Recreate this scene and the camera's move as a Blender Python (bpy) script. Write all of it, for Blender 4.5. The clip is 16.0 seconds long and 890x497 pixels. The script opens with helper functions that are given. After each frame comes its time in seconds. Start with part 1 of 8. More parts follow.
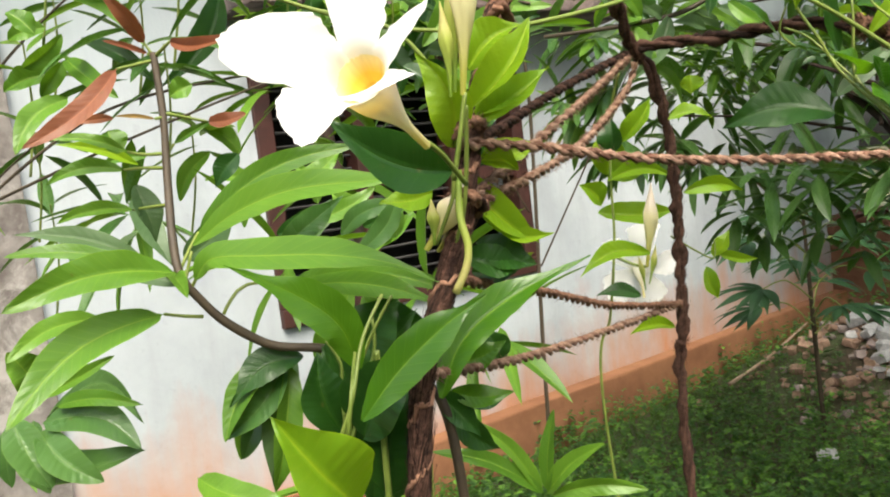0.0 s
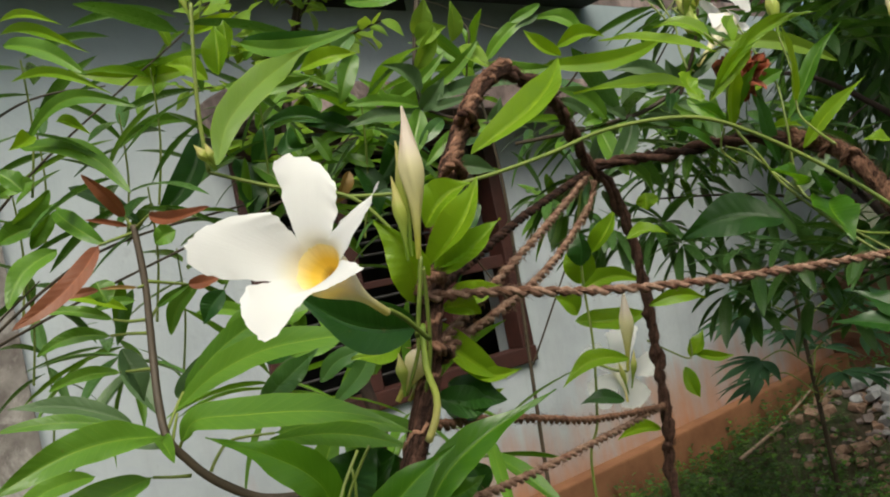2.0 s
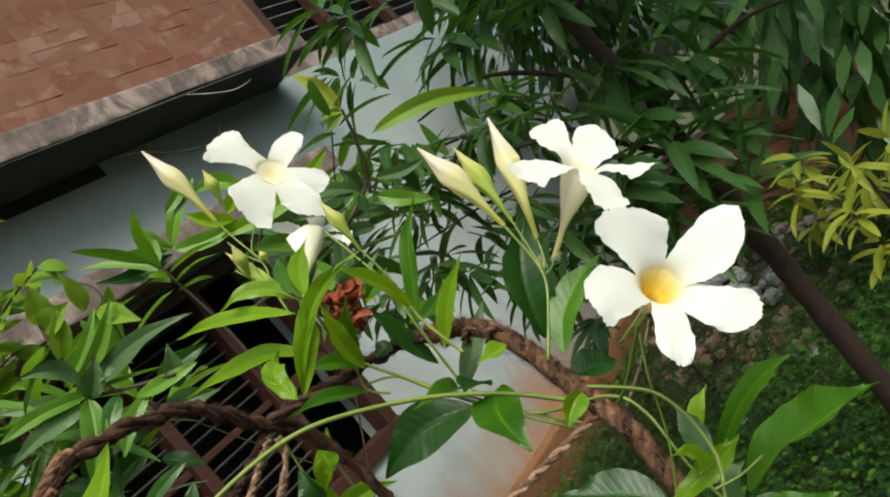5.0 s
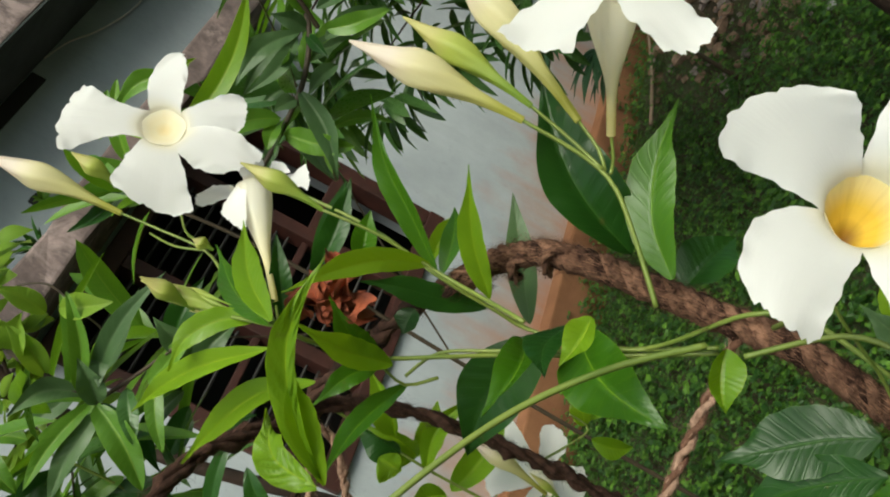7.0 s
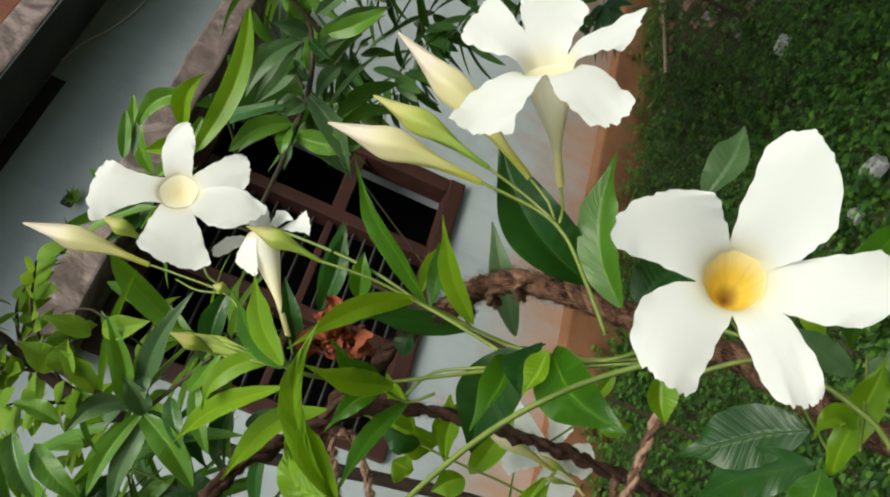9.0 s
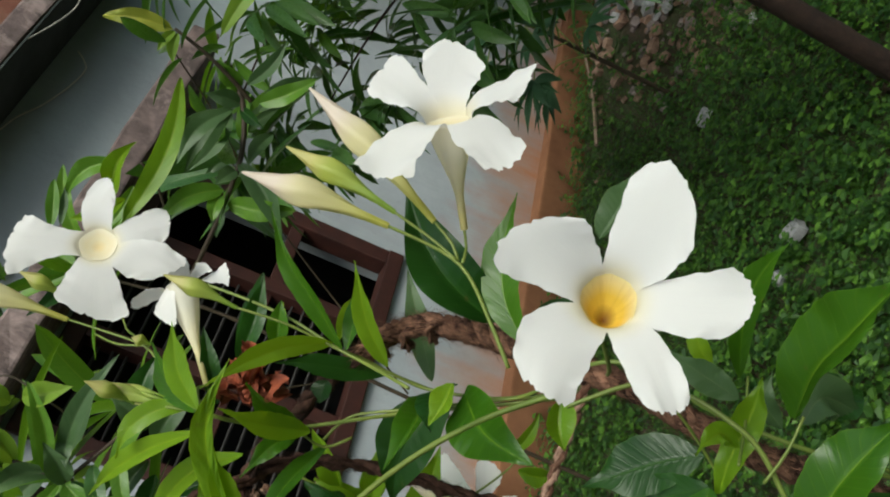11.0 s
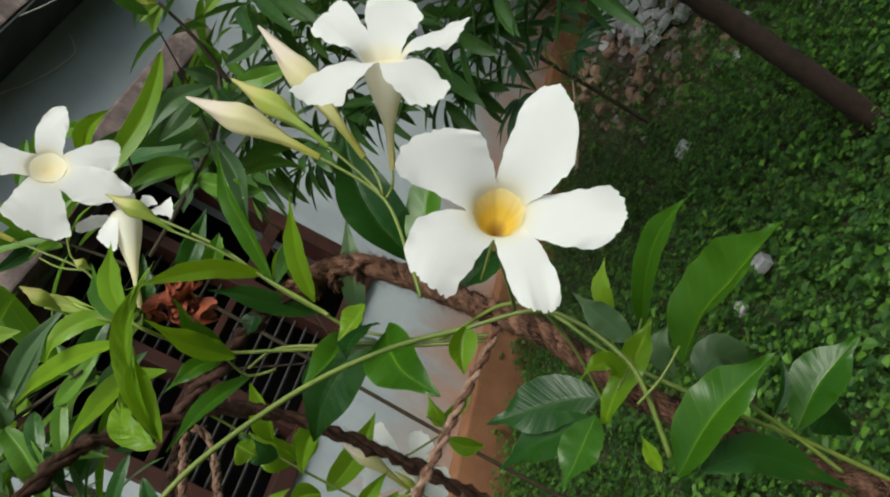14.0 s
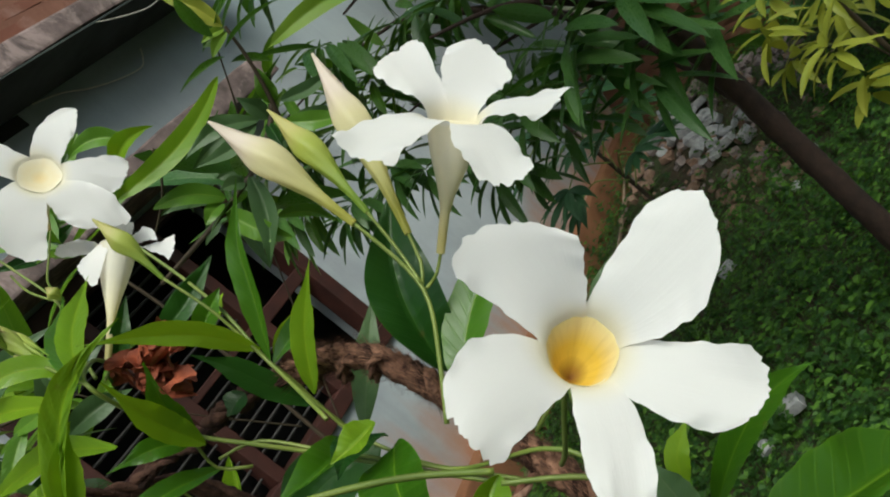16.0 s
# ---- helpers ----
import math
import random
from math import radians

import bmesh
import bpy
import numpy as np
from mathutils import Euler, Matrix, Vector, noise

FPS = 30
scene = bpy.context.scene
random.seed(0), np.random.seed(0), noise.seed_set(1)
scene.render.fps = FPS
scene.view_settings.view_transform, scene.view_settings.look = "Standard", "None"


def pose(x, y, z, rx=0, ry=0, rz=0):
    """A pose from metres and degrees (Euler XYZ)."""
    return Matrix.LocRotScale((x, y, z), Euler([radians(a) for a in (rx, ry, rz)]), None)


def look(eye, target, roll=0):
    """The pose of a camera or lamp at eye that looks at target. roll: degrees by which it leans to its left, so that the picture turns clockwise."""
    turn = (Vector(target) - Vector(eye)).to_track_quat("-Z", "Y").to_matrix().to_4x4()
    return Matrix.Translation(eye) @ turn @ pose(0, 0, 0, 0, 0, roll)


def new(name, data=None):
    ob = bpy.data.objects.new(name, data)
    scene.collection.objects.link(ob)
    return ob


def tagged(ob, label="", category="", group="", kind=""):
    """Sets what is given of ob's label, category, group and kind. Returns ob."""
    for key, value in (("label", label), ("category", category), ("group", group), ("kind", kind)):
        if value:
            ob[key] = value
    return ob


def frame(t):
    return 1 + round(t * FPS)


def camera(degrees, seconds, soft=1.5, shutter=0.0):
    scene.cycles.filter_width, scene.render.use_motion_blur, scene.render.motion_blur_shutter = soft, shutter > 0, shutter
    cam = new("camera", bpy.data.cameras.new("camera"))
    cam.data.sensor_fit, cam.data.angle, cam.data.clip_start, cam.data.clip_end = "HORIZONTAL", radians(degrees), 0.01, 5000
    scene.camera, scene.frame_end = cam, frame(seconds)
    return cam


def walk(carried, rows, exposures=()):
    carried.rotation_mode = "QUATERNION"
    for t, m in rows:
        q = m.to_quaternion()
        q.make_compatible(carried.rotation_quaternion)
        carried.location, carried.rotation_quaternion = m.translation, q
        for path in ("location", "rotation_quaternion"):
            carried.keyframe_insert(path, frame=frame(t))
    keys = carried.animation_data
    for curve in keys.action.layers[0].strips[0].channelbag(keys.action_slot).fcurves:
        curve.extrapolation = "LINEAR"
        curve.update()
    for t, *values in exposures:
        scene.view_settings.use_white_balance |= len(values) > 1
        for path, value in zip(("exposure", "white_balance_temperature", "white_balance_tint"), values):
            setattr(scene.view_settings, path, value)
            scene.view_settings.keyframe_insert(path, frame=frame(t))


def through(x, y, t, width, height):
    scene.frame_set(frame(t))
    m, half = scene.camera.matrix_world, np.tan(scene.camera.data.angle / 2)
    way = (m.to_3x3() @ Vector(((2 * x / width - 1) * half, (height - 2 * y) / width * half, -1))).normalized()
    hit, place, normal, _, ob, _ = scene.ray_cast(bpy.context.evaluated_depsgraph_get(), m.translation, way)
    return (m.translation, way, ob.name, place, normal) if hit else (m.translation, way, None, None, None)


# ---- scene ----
cam = camera(56.0, 16.0, soft=2.0)
PATH = [
    (0.0, -0.0084, -0.0005, 1.3744, -0.00, -4.60, 7.11),
    (0.5, -0.0083, -0.0009, 1.3800, -0.92, -2.52, 7.81),
    (1.0, -0.0010, -0.0097, 1.3873, -1.57, -0.83, 8.41),
    (1.5, 0.0018, -0.0183, 1.3965, -0.68, 0.70, 10.18),
    (2.0, 0.0110, -0.0250, 1.4018, -1.28, 1.41, 11.57),
    (2.5, 0.0259, -0.0318, 1.4078, -2.13, 2.88, 13.31),
    (3.0, 0.0469, -0.0352, 1.4157, -4.33, 4.30, 15.03),
    (3.5, 0.0721, -0.0326, 1.4193, -6.52, 4.48, 17.31),
    (4.0, 0.1012, -0.0222, 1.4237, -9.09, 3.01, 22.15),
    (4.4, 0.1480, 0.0077, 1.4464, -9.55, 1.49, 28.48),
    (4.5, 0.1565, 0.0176, 1.4540, -11.24, 1.59, 30.38),
    (4.7, 0.1776, 0.0281, 1.4731, -12.73, 1.06, 34.84),
    (6.8, 0.2868, 0.2064, 1.5237, -3.21, -10.54, 59.50),
    (7.0, 0.2918, 0.2083, 1.5267, -0.40, -10.50, 61.34),
    (7.5, 0.3210, 0.1943, 1.5357, 5.01, -11.83, 63.70),
    (8.0, 0.3189, 0.1698, 1.5460, 7.66, -9.34, 64.40),
    (8.5, 0.3275, 0.1616, 1.5416, 6.19, -8.95, 65.81),
    (9.0, 0.3338, 0.1586, 1.5324, 2.99, -9.92, 66.36),
    (9.2, 0.3363, 0.1576, 1.5295, 2.13, -10.11, 66.89),
    (11.3, 0.3239, 0.1349, 1.5124, -3.94, -11.83, 65.59),
    (11.5, 0.3215, 0.1336, 1.5088, -3.92, -12.31, 65.18),
    (12.0, 0.3179, 0.1289, 1.5037, -3.82, -12.46, 65.15),
    (12.5, 0.3176, 0.1215, 1.4980, -4.00, -12.62, 64.51),
    (13.0, 0.3107, 0.1215, 1.4908, -3.62, -12.49, 63.13),
    (13.5, 0.3082, 0.1169, 1.4824, -4.41, -12.85, 62.77),
    (14.0, 0.3027, 0.1091, 1.4821, -5.13, -12.16, 61.38),
    (14.5, 0.2965, 0.1118, 1.4876, -9.24, -9.57, 54.41),
    (15.0, 0.3030, 0.1336, 1.4887, -9.42, -8.74, 53.38),
    (15.5, 0.3134, 0.1587, 1.4889, -8.96, -7.71, 51.75),
    (16.0, 0.3171, 0.1898, 1.4811, -8.15, -7.91, 50.38),
]
walk(cam, [(t, pose(x, y, z, 90 + pitch, 0, yaw) @ pose(0, 0, 0, 0, 0, -roll)) for t, x, y, z, yaw, pitch, roll in PATH],
     exposures=[(0.0, 1.30, 6650, 5), (0.5, 0.65, 6650, 4), (1.0, 0.36, 6650, 4), (1.5, 0.31, 6650, 3), (2.0, 0.33, 6600, 2), (3.2, 0.44, 6560, 0), (4.5, 0.46, 6500, -5), (7.0, 0.29, 6420, -4), (9.2, 0.24, 6340, -4), (11.3, 0.00, 6120, -1), (16.0, 0.03, 6100, -2)])

# ---- light: bright overcast sky with a weak, wide sun ----
SUN_EL, SUN_AZ = radians(53), radians(172)   # azimuth from +y, clockwise
world = bpy.data.worlds.new("sky")
scene.world = world
world.use_nodes = True
wn = world.node_tree.nodes
sky = wn.new("ShaderNodeTexSky")
sky.sky_type, sky.sun_disc = "NISHITA", False
sky.sun_elevation, sky.sun_rotation = SUN_EL, SUN_AZ
sky.air_density, sky.dust_density, sky.ozone_density = 1.0, 6.0, 1.0
wn["Background"].inputs["Strength"].default_value = 0.125
world.node_tree.links.new(sky.outputs[0], wn["Background"].inputs["Color"])
sun = new("sun", bpy.data.lights.new("sun", "SUN"))
sun.data.energy, sun.data.angle, sun.data.color = 2.7, radians(36), (1.0, 0.95, 0.87)
to_sun = Vector((math.sin(SUN_AZ) * math.cos(SUN_EL), math.cos(SUN_AZ) * math.cos(SUN_EL), math.sin(SUN_EL)))
sun.matrix_world = look(to_sun * 30, (0, 0, 0))


# ---- materials ----
class Nodes:
    """A small wrapper to write node trees briefly."""

    def __init__(self, name):
        self.m = bpy.data.materials.new(name)
        self.m.use_nodes = True
        self.t = self.m.node_tree
        self.b = self.t.nodes["Principled BSDF"]
        self.out = self.t.nodes["Material Output"]

    def add(self, kind, **inputs):
        n = self.t.nodes.new("ShaderNode" + kind)
        for k, v in inputs.items():
            self.put(n.inputs[k.replace("_", " ")], v)
        return n

    def put(self, socket, v):
        if isinstance(v, bpy.types.NodeSocket):
            self.t.links.new(v, socket)
        else:
            socket.default_value = v

    def math(self, op, a, b=0.0, c=0.0, clamp=False):
        n = self.t.nodes.new("ShaderNodeMath")
        n.operation, n.use_clamp = op, clamp
        for s, v in zip(n.inputs, (a, b, c)):
            self.put(s, v)
        return n.outputs[0]

    def mix(self, f, a, b):
        n = self.t.nodes.new("ShaderNodeMix")
        n.data_type = "RGBA"
        self.put(n.inputs[0], f), self.put(n.inputs[6], rgba(a)), self.put(n.inputs[7], rgba(b))
        return n.outputs[2]

    def noise(self, scale, detail=4.0, vec=None, rough=0.6, distortion=0.0):
        n = self.add("TexNoise", Scale=scale, Detail=detail, Roughness=rough, Distortion=distortion)
        if vec is not None:
            self.t.links.new(vec, n.inputs["Vector"])
        return n.outputs["Fac"]

    def ramp(self, fac, lo, hi):
        n = self.add("MapRange", Value=fac, From_Min=lo, From_Max=hi)
        return n.outputs[0]

    def coords(self, which="Object"):
        return self.add("TexCoord").outputs[which]

    def bump(self, height, strength, distance, target=None):
        n = self.add("Bump", Height=height, Strength=strength, Distance=distance)
        self.t.links.new(n.outputs[0], (target or self.b).inputs["Normal"])
        return n.outputs[0]


def rgba(c):
    return c if isinstance(c, bpy.types.NodeSocket) or len(c) == 4 else (*c, 1)


def leaf_material(name, deep, light, through, gloss=0.38, veins=13.0, vein_gain=0.35, thin=0.3):
    n = Nodes(name)
    uv = n.add("UVMap").outputs[0]
    sep = n.add("SeparateXYZ", Vector=uv)
    u, v = sep.outputs[0], sep.outputs[1]
    au = n.math("MULTIPLY", n.math("ABSOLUTE", n.math("SUBTRACT", u, 0.5)), 2.0)
    mid = n.math("MULTIPLY", n.math("SUBTRACT", 1.0, n.math("DIVIDE", au, 0.06), clamp=True), 1.6)
    wave = n.math("SINE", n.math("MULTIPLY", n.math("ADD", n.math("SUBTRACT", n.math("MULTIPLY", v, veins), n.math("MULTIPLY", n.math("POWER", au, 0.8), 2.0)), n.math("MULTIPLY", n.noise(22.0, 2, n.coords("Object")), 0.9)), 6.283))
    side = n.math("MULTIPLY", n.math("POWER", n.math("MAXIMUM", wave, 0.0), 12.0), 0.38)
    vein = n.math("MAXIMUM", mid, side)
    rnd = n.add("ObjectInfo").outputs["Random"]
    obj = n.coords("Object")
    patch = n.ramp(n.noise(30.0, 3, obj), 0.3, 0.75)
    base = n.mix(n.math("ADD", n.math("MULTIPLY", rnd, 0.6), n.math("MULTIPLY", patch, 0.4)), deep, light)
    base = n.mix(n.math("MULTIPLY", vein, vein_gain), base, (light[0] * 1.9, light[1] * 1.5, light[2] * 1.6))
    spots = n.ramp(n.noise(160.0, 2, obj), 0.70, 0.76)
    base = n.mix(n.math("MULTIPLY", spots, 0.45), base, (0.10, 0.075, 0.02))
    edge = n.ramp(au, 0.93, 1.0)
    base = n.mix(n.math("MULTIPLY", edge, 0.5), base, (light[0] * 1.6, light[1] * 1.35, light[2]))
    n.put(n.b.inputs["Base Color"], base)
    n.put(n.b.inputs["Roughness"], n.math("ADD", gloss - 0.06, n.math("MULTIPLY", n.noise(18.0, 2, obj), 0.16)))
    n.b.inputs["Specular IOR Level"].default_value = 0.42
    relief = n.math("ADD", n.math("ADD", n.math("MULTIPLY", vein, -0.8), n.math("MULTIPLY", wave, 0.14)), n.math("MULTIPLY", n.noise(70.0, 3, obj), 0.9))
    n.bump(relief, 0.32, 0.0008)
    tr = n.add("BsdfTranslucent", Color=n.mix(n.math("MULTIPLY", vein, 0.4), through, deep))
    mx = n.add("MixShader", Fac=thin)
    n.t.links.new(n.b.outputs[0], mx.inputs[1]), n.t.links.new(tr.outputs[0], mx.inputs[2])
    n.t.links.new(mx.outputs[0], n.out.inputs["Surface"])
    return n.m


fresh = leaf_material("fresh_leaf", (0.090, 0.200, 0.008), (0.205, 0.340, 0.012), (0.370, 0.560, 0.010), 0.34, vein_gain=0.5, thin=0.42)
mid = leaf_material("mid_leaf", (0.022, 0.082, 0.004), (0.064, 0.160, 0.007), (0.150, 0.350, 0.006), 0.30, vein_gain=0.7, thin=0.3)
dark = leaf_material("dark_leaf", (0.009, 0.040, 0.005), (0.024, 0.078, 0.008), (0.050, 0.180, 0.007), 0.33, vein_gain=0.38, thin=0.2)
pale = leaf_material("pale_leaf", (0.042, 0.088, 0.030), (0.080, 0.140, 0.052), (0.105, 0.205, 0.036), 0.40, thin=0.25)
mango = leaf_material("mango_leaf", (0.044, 0.120, 0.011), (0.115, 0.235, 0.022), (0.210, 0.410, 0.014), 0.34, veins=17, vein_gain=0.65, thin=0.28)
mango_far = leaf_material("old_mango_leaf", (0.028, 0.080, 0.019), (0.082, 0.168, 0.040), (0.120, 0.275, 0.020), 0.27, veins=15, thin=0.22)
red = leaf_material("young_red_leaf", (0.148, 0.044, 0.022), (0.266, 0.104, 0.037), (0.311, 0.096, 0.037), 0.45, thin=0.25)
redgreen = leaf_material("turning_leaf", (0.148, 0.104, 0.022), (0.222, 0.133, 0.037), (0.296, 0.185, 0.037), 0.45, thin=0.25)
lime = leaf_material("lime_leaf", (0.111, 0.215, 0.018), (0.192, 0.311, 0.026), (0.311, 0.459, 0.030), 0.45, thin=0.4)
yellow = leaf_material("yellow_leaf", (0.165, 0.215, 0.022), (0.340, 0.360, 0.045), (0.480, 0.480, 0.050), 0.45, thin=0.35)
papaya = leaf_material("papaya_leaf", (0.022, 0.067, 0.026), (0.037, 0.104, 0.037), (0.059, 0.163, 0.037), 0.45, thin=0.2)


def weed_material():
    n = Nodes("weed_leaf")
    r = n.add("NewGeometry").outputs["Random Per Island"]
    big = n.ramp(n.noise(1.4, 3, n.coords()), 0.35, 0.7)
    c = n.mix(n.math("POWER", r, 2.1), (0.010, 0.044, 0.005), (0.128, 0.272, 0.020))
    c = n.mix(n.math("MULTIPLY", big, 0.35), c, (0.045, 0.115, 0.02))
    n.put(n.b.inputs["Base Color"], c)
    n.b.inputs["Roughness"].default_value = 0.5
    tr = n.add("BsdfTranslucent", Color=(0.12, 0.28, 0.03, 1))
    mx = n.add("MixShader", Fac=0.25)
    n.t.links.new(n.b.outputs[0], mx.inputs[1]), n.t.links.new(tr.outputs[0], mx.inputs[2])
    n.t.links.new(mx.outputs[0], n.out.inputs["Surface"])
    return n.m


weed = weed_material()


def petal_material():
    n = Nodes("white_petal")
    uv = n.add("UVMap").outputs[0]
    sep = n.add("SeparateXYZ", Vector=uv)
    u, v = sep.outputs[0], sep.outputs[1]
    throat = n.math("POWER", n.ramp(v, 0.22, 0.0), 1.6)
    streak = n.noise(1.0, 3, n.add("Mapping", Vector=uv, Scale=(38, 2.5, 1)).outputs[0])
    col = n.mix(n.math("MULTIPLY", throat, 0.70), (0.93, 0.92, 0.915), (0.93, 0.81, 0.42))
    tip = n.math("MULTIPLY", n.ramp(n.noise(3.0, 2, n.add("Mapping", Vector=uv, Scale=(2, 2, 2)).outputs[0]), 0.66, 0.75), n.ramp(v, 0.86, 1.0))
    col = n.mix(n.math("MULTIPLY", tip, 0.4), col, (0.72, 0.50, 0.25))
    n.put(n.b.inputs["Base Color"], col)
    n.b.inputs["Roughness"].default_value = 0.55
    n.b.inputs["Specular IOR Level"].default_value = 0.25
    n.bump(n.math("ADD", n.math("MULTIPLY", streak, 0.4), n.math("MULTIPLY", n.noise(90, 3, n.coords()), 0.7)), 0.40, 0.0009)
    tr = n.add("BsdfTranslucent", Color=(0.95, 0.94, 0.93, 1))
    mx = n.add("MixShader", Fac=0.48)
    n.t.links.new(n.b.outputs[0], mx.inputs[1]), n.t.links.new(tr.outputs[0], mx.inputs[2])
    n.t.links.new(mx.outputs[0], n.out.inputs["Surface"])
    return n.m


def bud_material(name, low, high, tipc):
    """low at the stalk, high on the swollen part, tipc at the point."""
    n = Nodes(name)
    v = n.add("SeparateXYZ", Vector=n.add("UVMap").outputs[0]).outputs[1]
    c = n.mix(n.ramp(v, 0.12, 0.6), low, high)
    c = n.mix(n.ramp(v, 0.60, 0.76), c, tipc)
    streak = n.noise(1.0, 3, n.add("Mapping", Vector=n.add("UVMap").outputs[0], Scale=(14, 1.2, 1)).outputs[0])
    c = n.mix(n.math("MULTIPLY", streak, 0.25), c, low)
    n.put(n.b.inputs["Base Color"], c)
    n.b.inputs["Roughness"].default_value = 0.45
    n.bump(streak, 0.3, 0.001)
    tr = n.add("BsdfTranslucent", Color=c)
    mx = n.add("MixShader", Fac=0.48)
    n.t.links.new(n.b.outputs[0], mx.inputs[1]), n.t.links.new(tr.outputs[0], mx.inputs[2])
    n.t.links.new(mx.outputs[0], n.out.inputs["Surface"])
    return n.m


petal_white = petal_material()
tube_cream = bud_material("cream_tube", (0.74, 0.66, 0.30), (0.89, 0.85, 0.70), (0.86, 0.84, 0.76))
bud_cream = bud_material("cream_bud", (0.44, 0.43, 0.08), (0.84, 0.78, 0.50), (0.87, 0.76, 0.69))
bud_green = bud_material("green_bud", (0.22, 0.34, 0.04), (0.52, 0.58, 0.13), (0.66, 0.60, 0.24))


def plain(name, c1, c2, scale, rough=0.7, bump=0.4, depth=0.002, detail=5, metal=0.0):
    n = Nodes(name)
    o = n.coords()
    f = n.math("ADD", n.math("MULTIPLY", n.noise(scale, detail, o), 0.7), n.math("MULTIPLY", n.noise(scale * 0.13, 3, o), 0.4))
    n.put(n.b.inputs["Base Color"], n.mix(n.ramp(f, 0.35, 0.75), c1, c2))
    n.b.inputs["Roughness"].default_value, n.b.inputs["Metallic"].default_value = rough, metal
    if bump:
        n.bump(n.noise(scale * 1.7, detail, o), bump, depth)
    return n.m



def throat_material(name, deep, mid, rim):
    n = Nodes(name)
    v = n.add("SeparateXYZ", Vector=n.add("UVMap").outputs[0]).outputs[1]
    streak = n.ramp(n.noise(1.0, 3, n.add("Mapping", Vector=n.add("UVMap").outputs[0], Scale=(26, 1.0, 1)).outputs[0]), 0.45, 0.75)
    c = n.mix(n.ramp(v, 0.5, 1.0), n.mix(n.ramp(v, 0.0, 0.30), deep, mid), rim)
    n.put(n.b.inputs["Base Color"], n.mix(n.math("MULTIPLY", streak, 0.3), c, deep))
    n.b.inputs["Roughness"].default_value = 0.6
    n.bump(n.noise(160, 3, n.coords()), 0.2, 0.0006)
    tr = n.add("BsdfTranslucent", Color=c)
    mx = n.add("MixShader", Fac=0.45)
    n.t.links.new(n.b.outputs[0], mx.inputs[1]), n.t.links.new(tr.outputs[0], mx.inputs[2])
    n.t.links.new(mx.outputs[0], n.out.inputs["Surface"])
    return n.m


yolk = throat_material("yellow_throat", (0.26, 0.10, 0.008), (0.90, 0.62, 0.08), (0.93, 0.83, 0.46))
pale_yolk = throat_material("cream_throat", (0.92, 0.76, 0.40), (0.93, 0.84, 0.58), (0.93, 0.88, 0.72))
stem_green = plain("green_stem", (0.090, 0.140, 0.018), (0.185, 0.225, 0.042), 60, 0.5, 0.3, 0.0008)
stem_brown = plain("brown_stem", (0.024, 0.017, 0.009), (0.062, 0.042, 0.022), 70, 0.65, 0.5, 0.001)
bark = plain("dark_bark", (0.013, 0.0065, 0.004), (0.046, 0.023, 0.014), 40, 0.85, 0.8, 0.004)


def coir_material(name, c1, c2, strength=1.0):
    n = Nodes(name)
    o = n.coords()
    r = n.add("NewGeometry").outputs["Random Per Island"]
    f = n.math("ADD", n.math("MULTIPLY", n.noise(230, 4, o), 0.80), n.math("MULTIPLY", r, 0.45))
    c = n.mix(n.ramp(f, 0.42, 0.90), c1, c2)
    c = n.mix(n.math("MULTIPLY", n.ramp(n.noise(45, 3, o), 0.5, 0.7), 0.45), c, (c1[0] * 1.5, c1[1], c1[2]))
    n.put(n.b.inputs["Base Color"], c)
    n.b.inputs["Roughness"].default_value = 0.9
    n.b.inputs["Specular IOR Level"].default_value = 0.2
    n.bump(n.noise(520, 4, o), 1.0, 0.0015)
    return n.m


coir = coir_material("coir_rope", (0.020, 0.008, 0.005), (0.31, 0.165, 0.105))
coir_dark = coir_material("weathered_coir", (0.012, 0.006, 0.004), (0.115, 0.058, 0.040))
coir_light = coir_material("new_coir_rope", (0.11, 0.055, 0.035), (0.44, 0.29, 0.21))
dried = plain("dried_flower", (0.09, 0.018, 0.008), (0.34, 0.075, 0.026), 120, 0.8, 0.7, 0.002)
timber = plain("red_brown_timber", (0.022, 0.006, 0.004), (0.055, 0.015, 0.010), 14, 0.6, 0.4, 0.002)
iron = plain("iron_rod", (0.018, 0.017, 0.017), (0.050, 0.047, 0.045), 50, 0.7, 0.2, 0.0005, metal=0.2)
iron_dark = plain("dark_iron", (0.03, 0.03, 0.035), (0.08, 0.08, 0.085), 40, 0.6, 0.2, 0.0005)
# near-black colour stands in for missing light inside openings
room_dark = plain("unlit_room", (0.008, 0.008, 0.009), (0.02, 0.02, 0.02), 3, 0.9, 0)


def blotched(name, low, high, pale, soot, rough=0.9):
    """Old plaster or concrete: mottled, with pale worn patches and sooty streaks."""
    n = Nodes(name)
    o = n.add("NewGeometry").outputs["Position"]
    c = n.mix(n.ramp(n.noise(11, 6, o), 0.35, 0.68), low, high)
    c = n.mix(n.math("MULTIPLY", n.ramp(n.noise(4.5, 6, o, 0.7, 0.6), 0.52, 0.62), 0.75), c, pale)
    c = n.mix(n.math("MULTIPLY", n.ramp(n.noise(2.6, 5, n.add("Mapping", Vector=o, Scale=(2.2, 2.2, 0.6)).outputs[0], 0.7), 0.56, 0.70), 0.75), c, soot)
    n.put(n.b.inputs["Base Color"], c)
    n.b.inputs["Roughness"].default_value = rough
    n.bump(n.math("ADD", n.noise(34, 6, o), n.math("MULTIPLY", n.noise(7, 4, o), 1.5)), 0.7, 0.006)
    return n.m


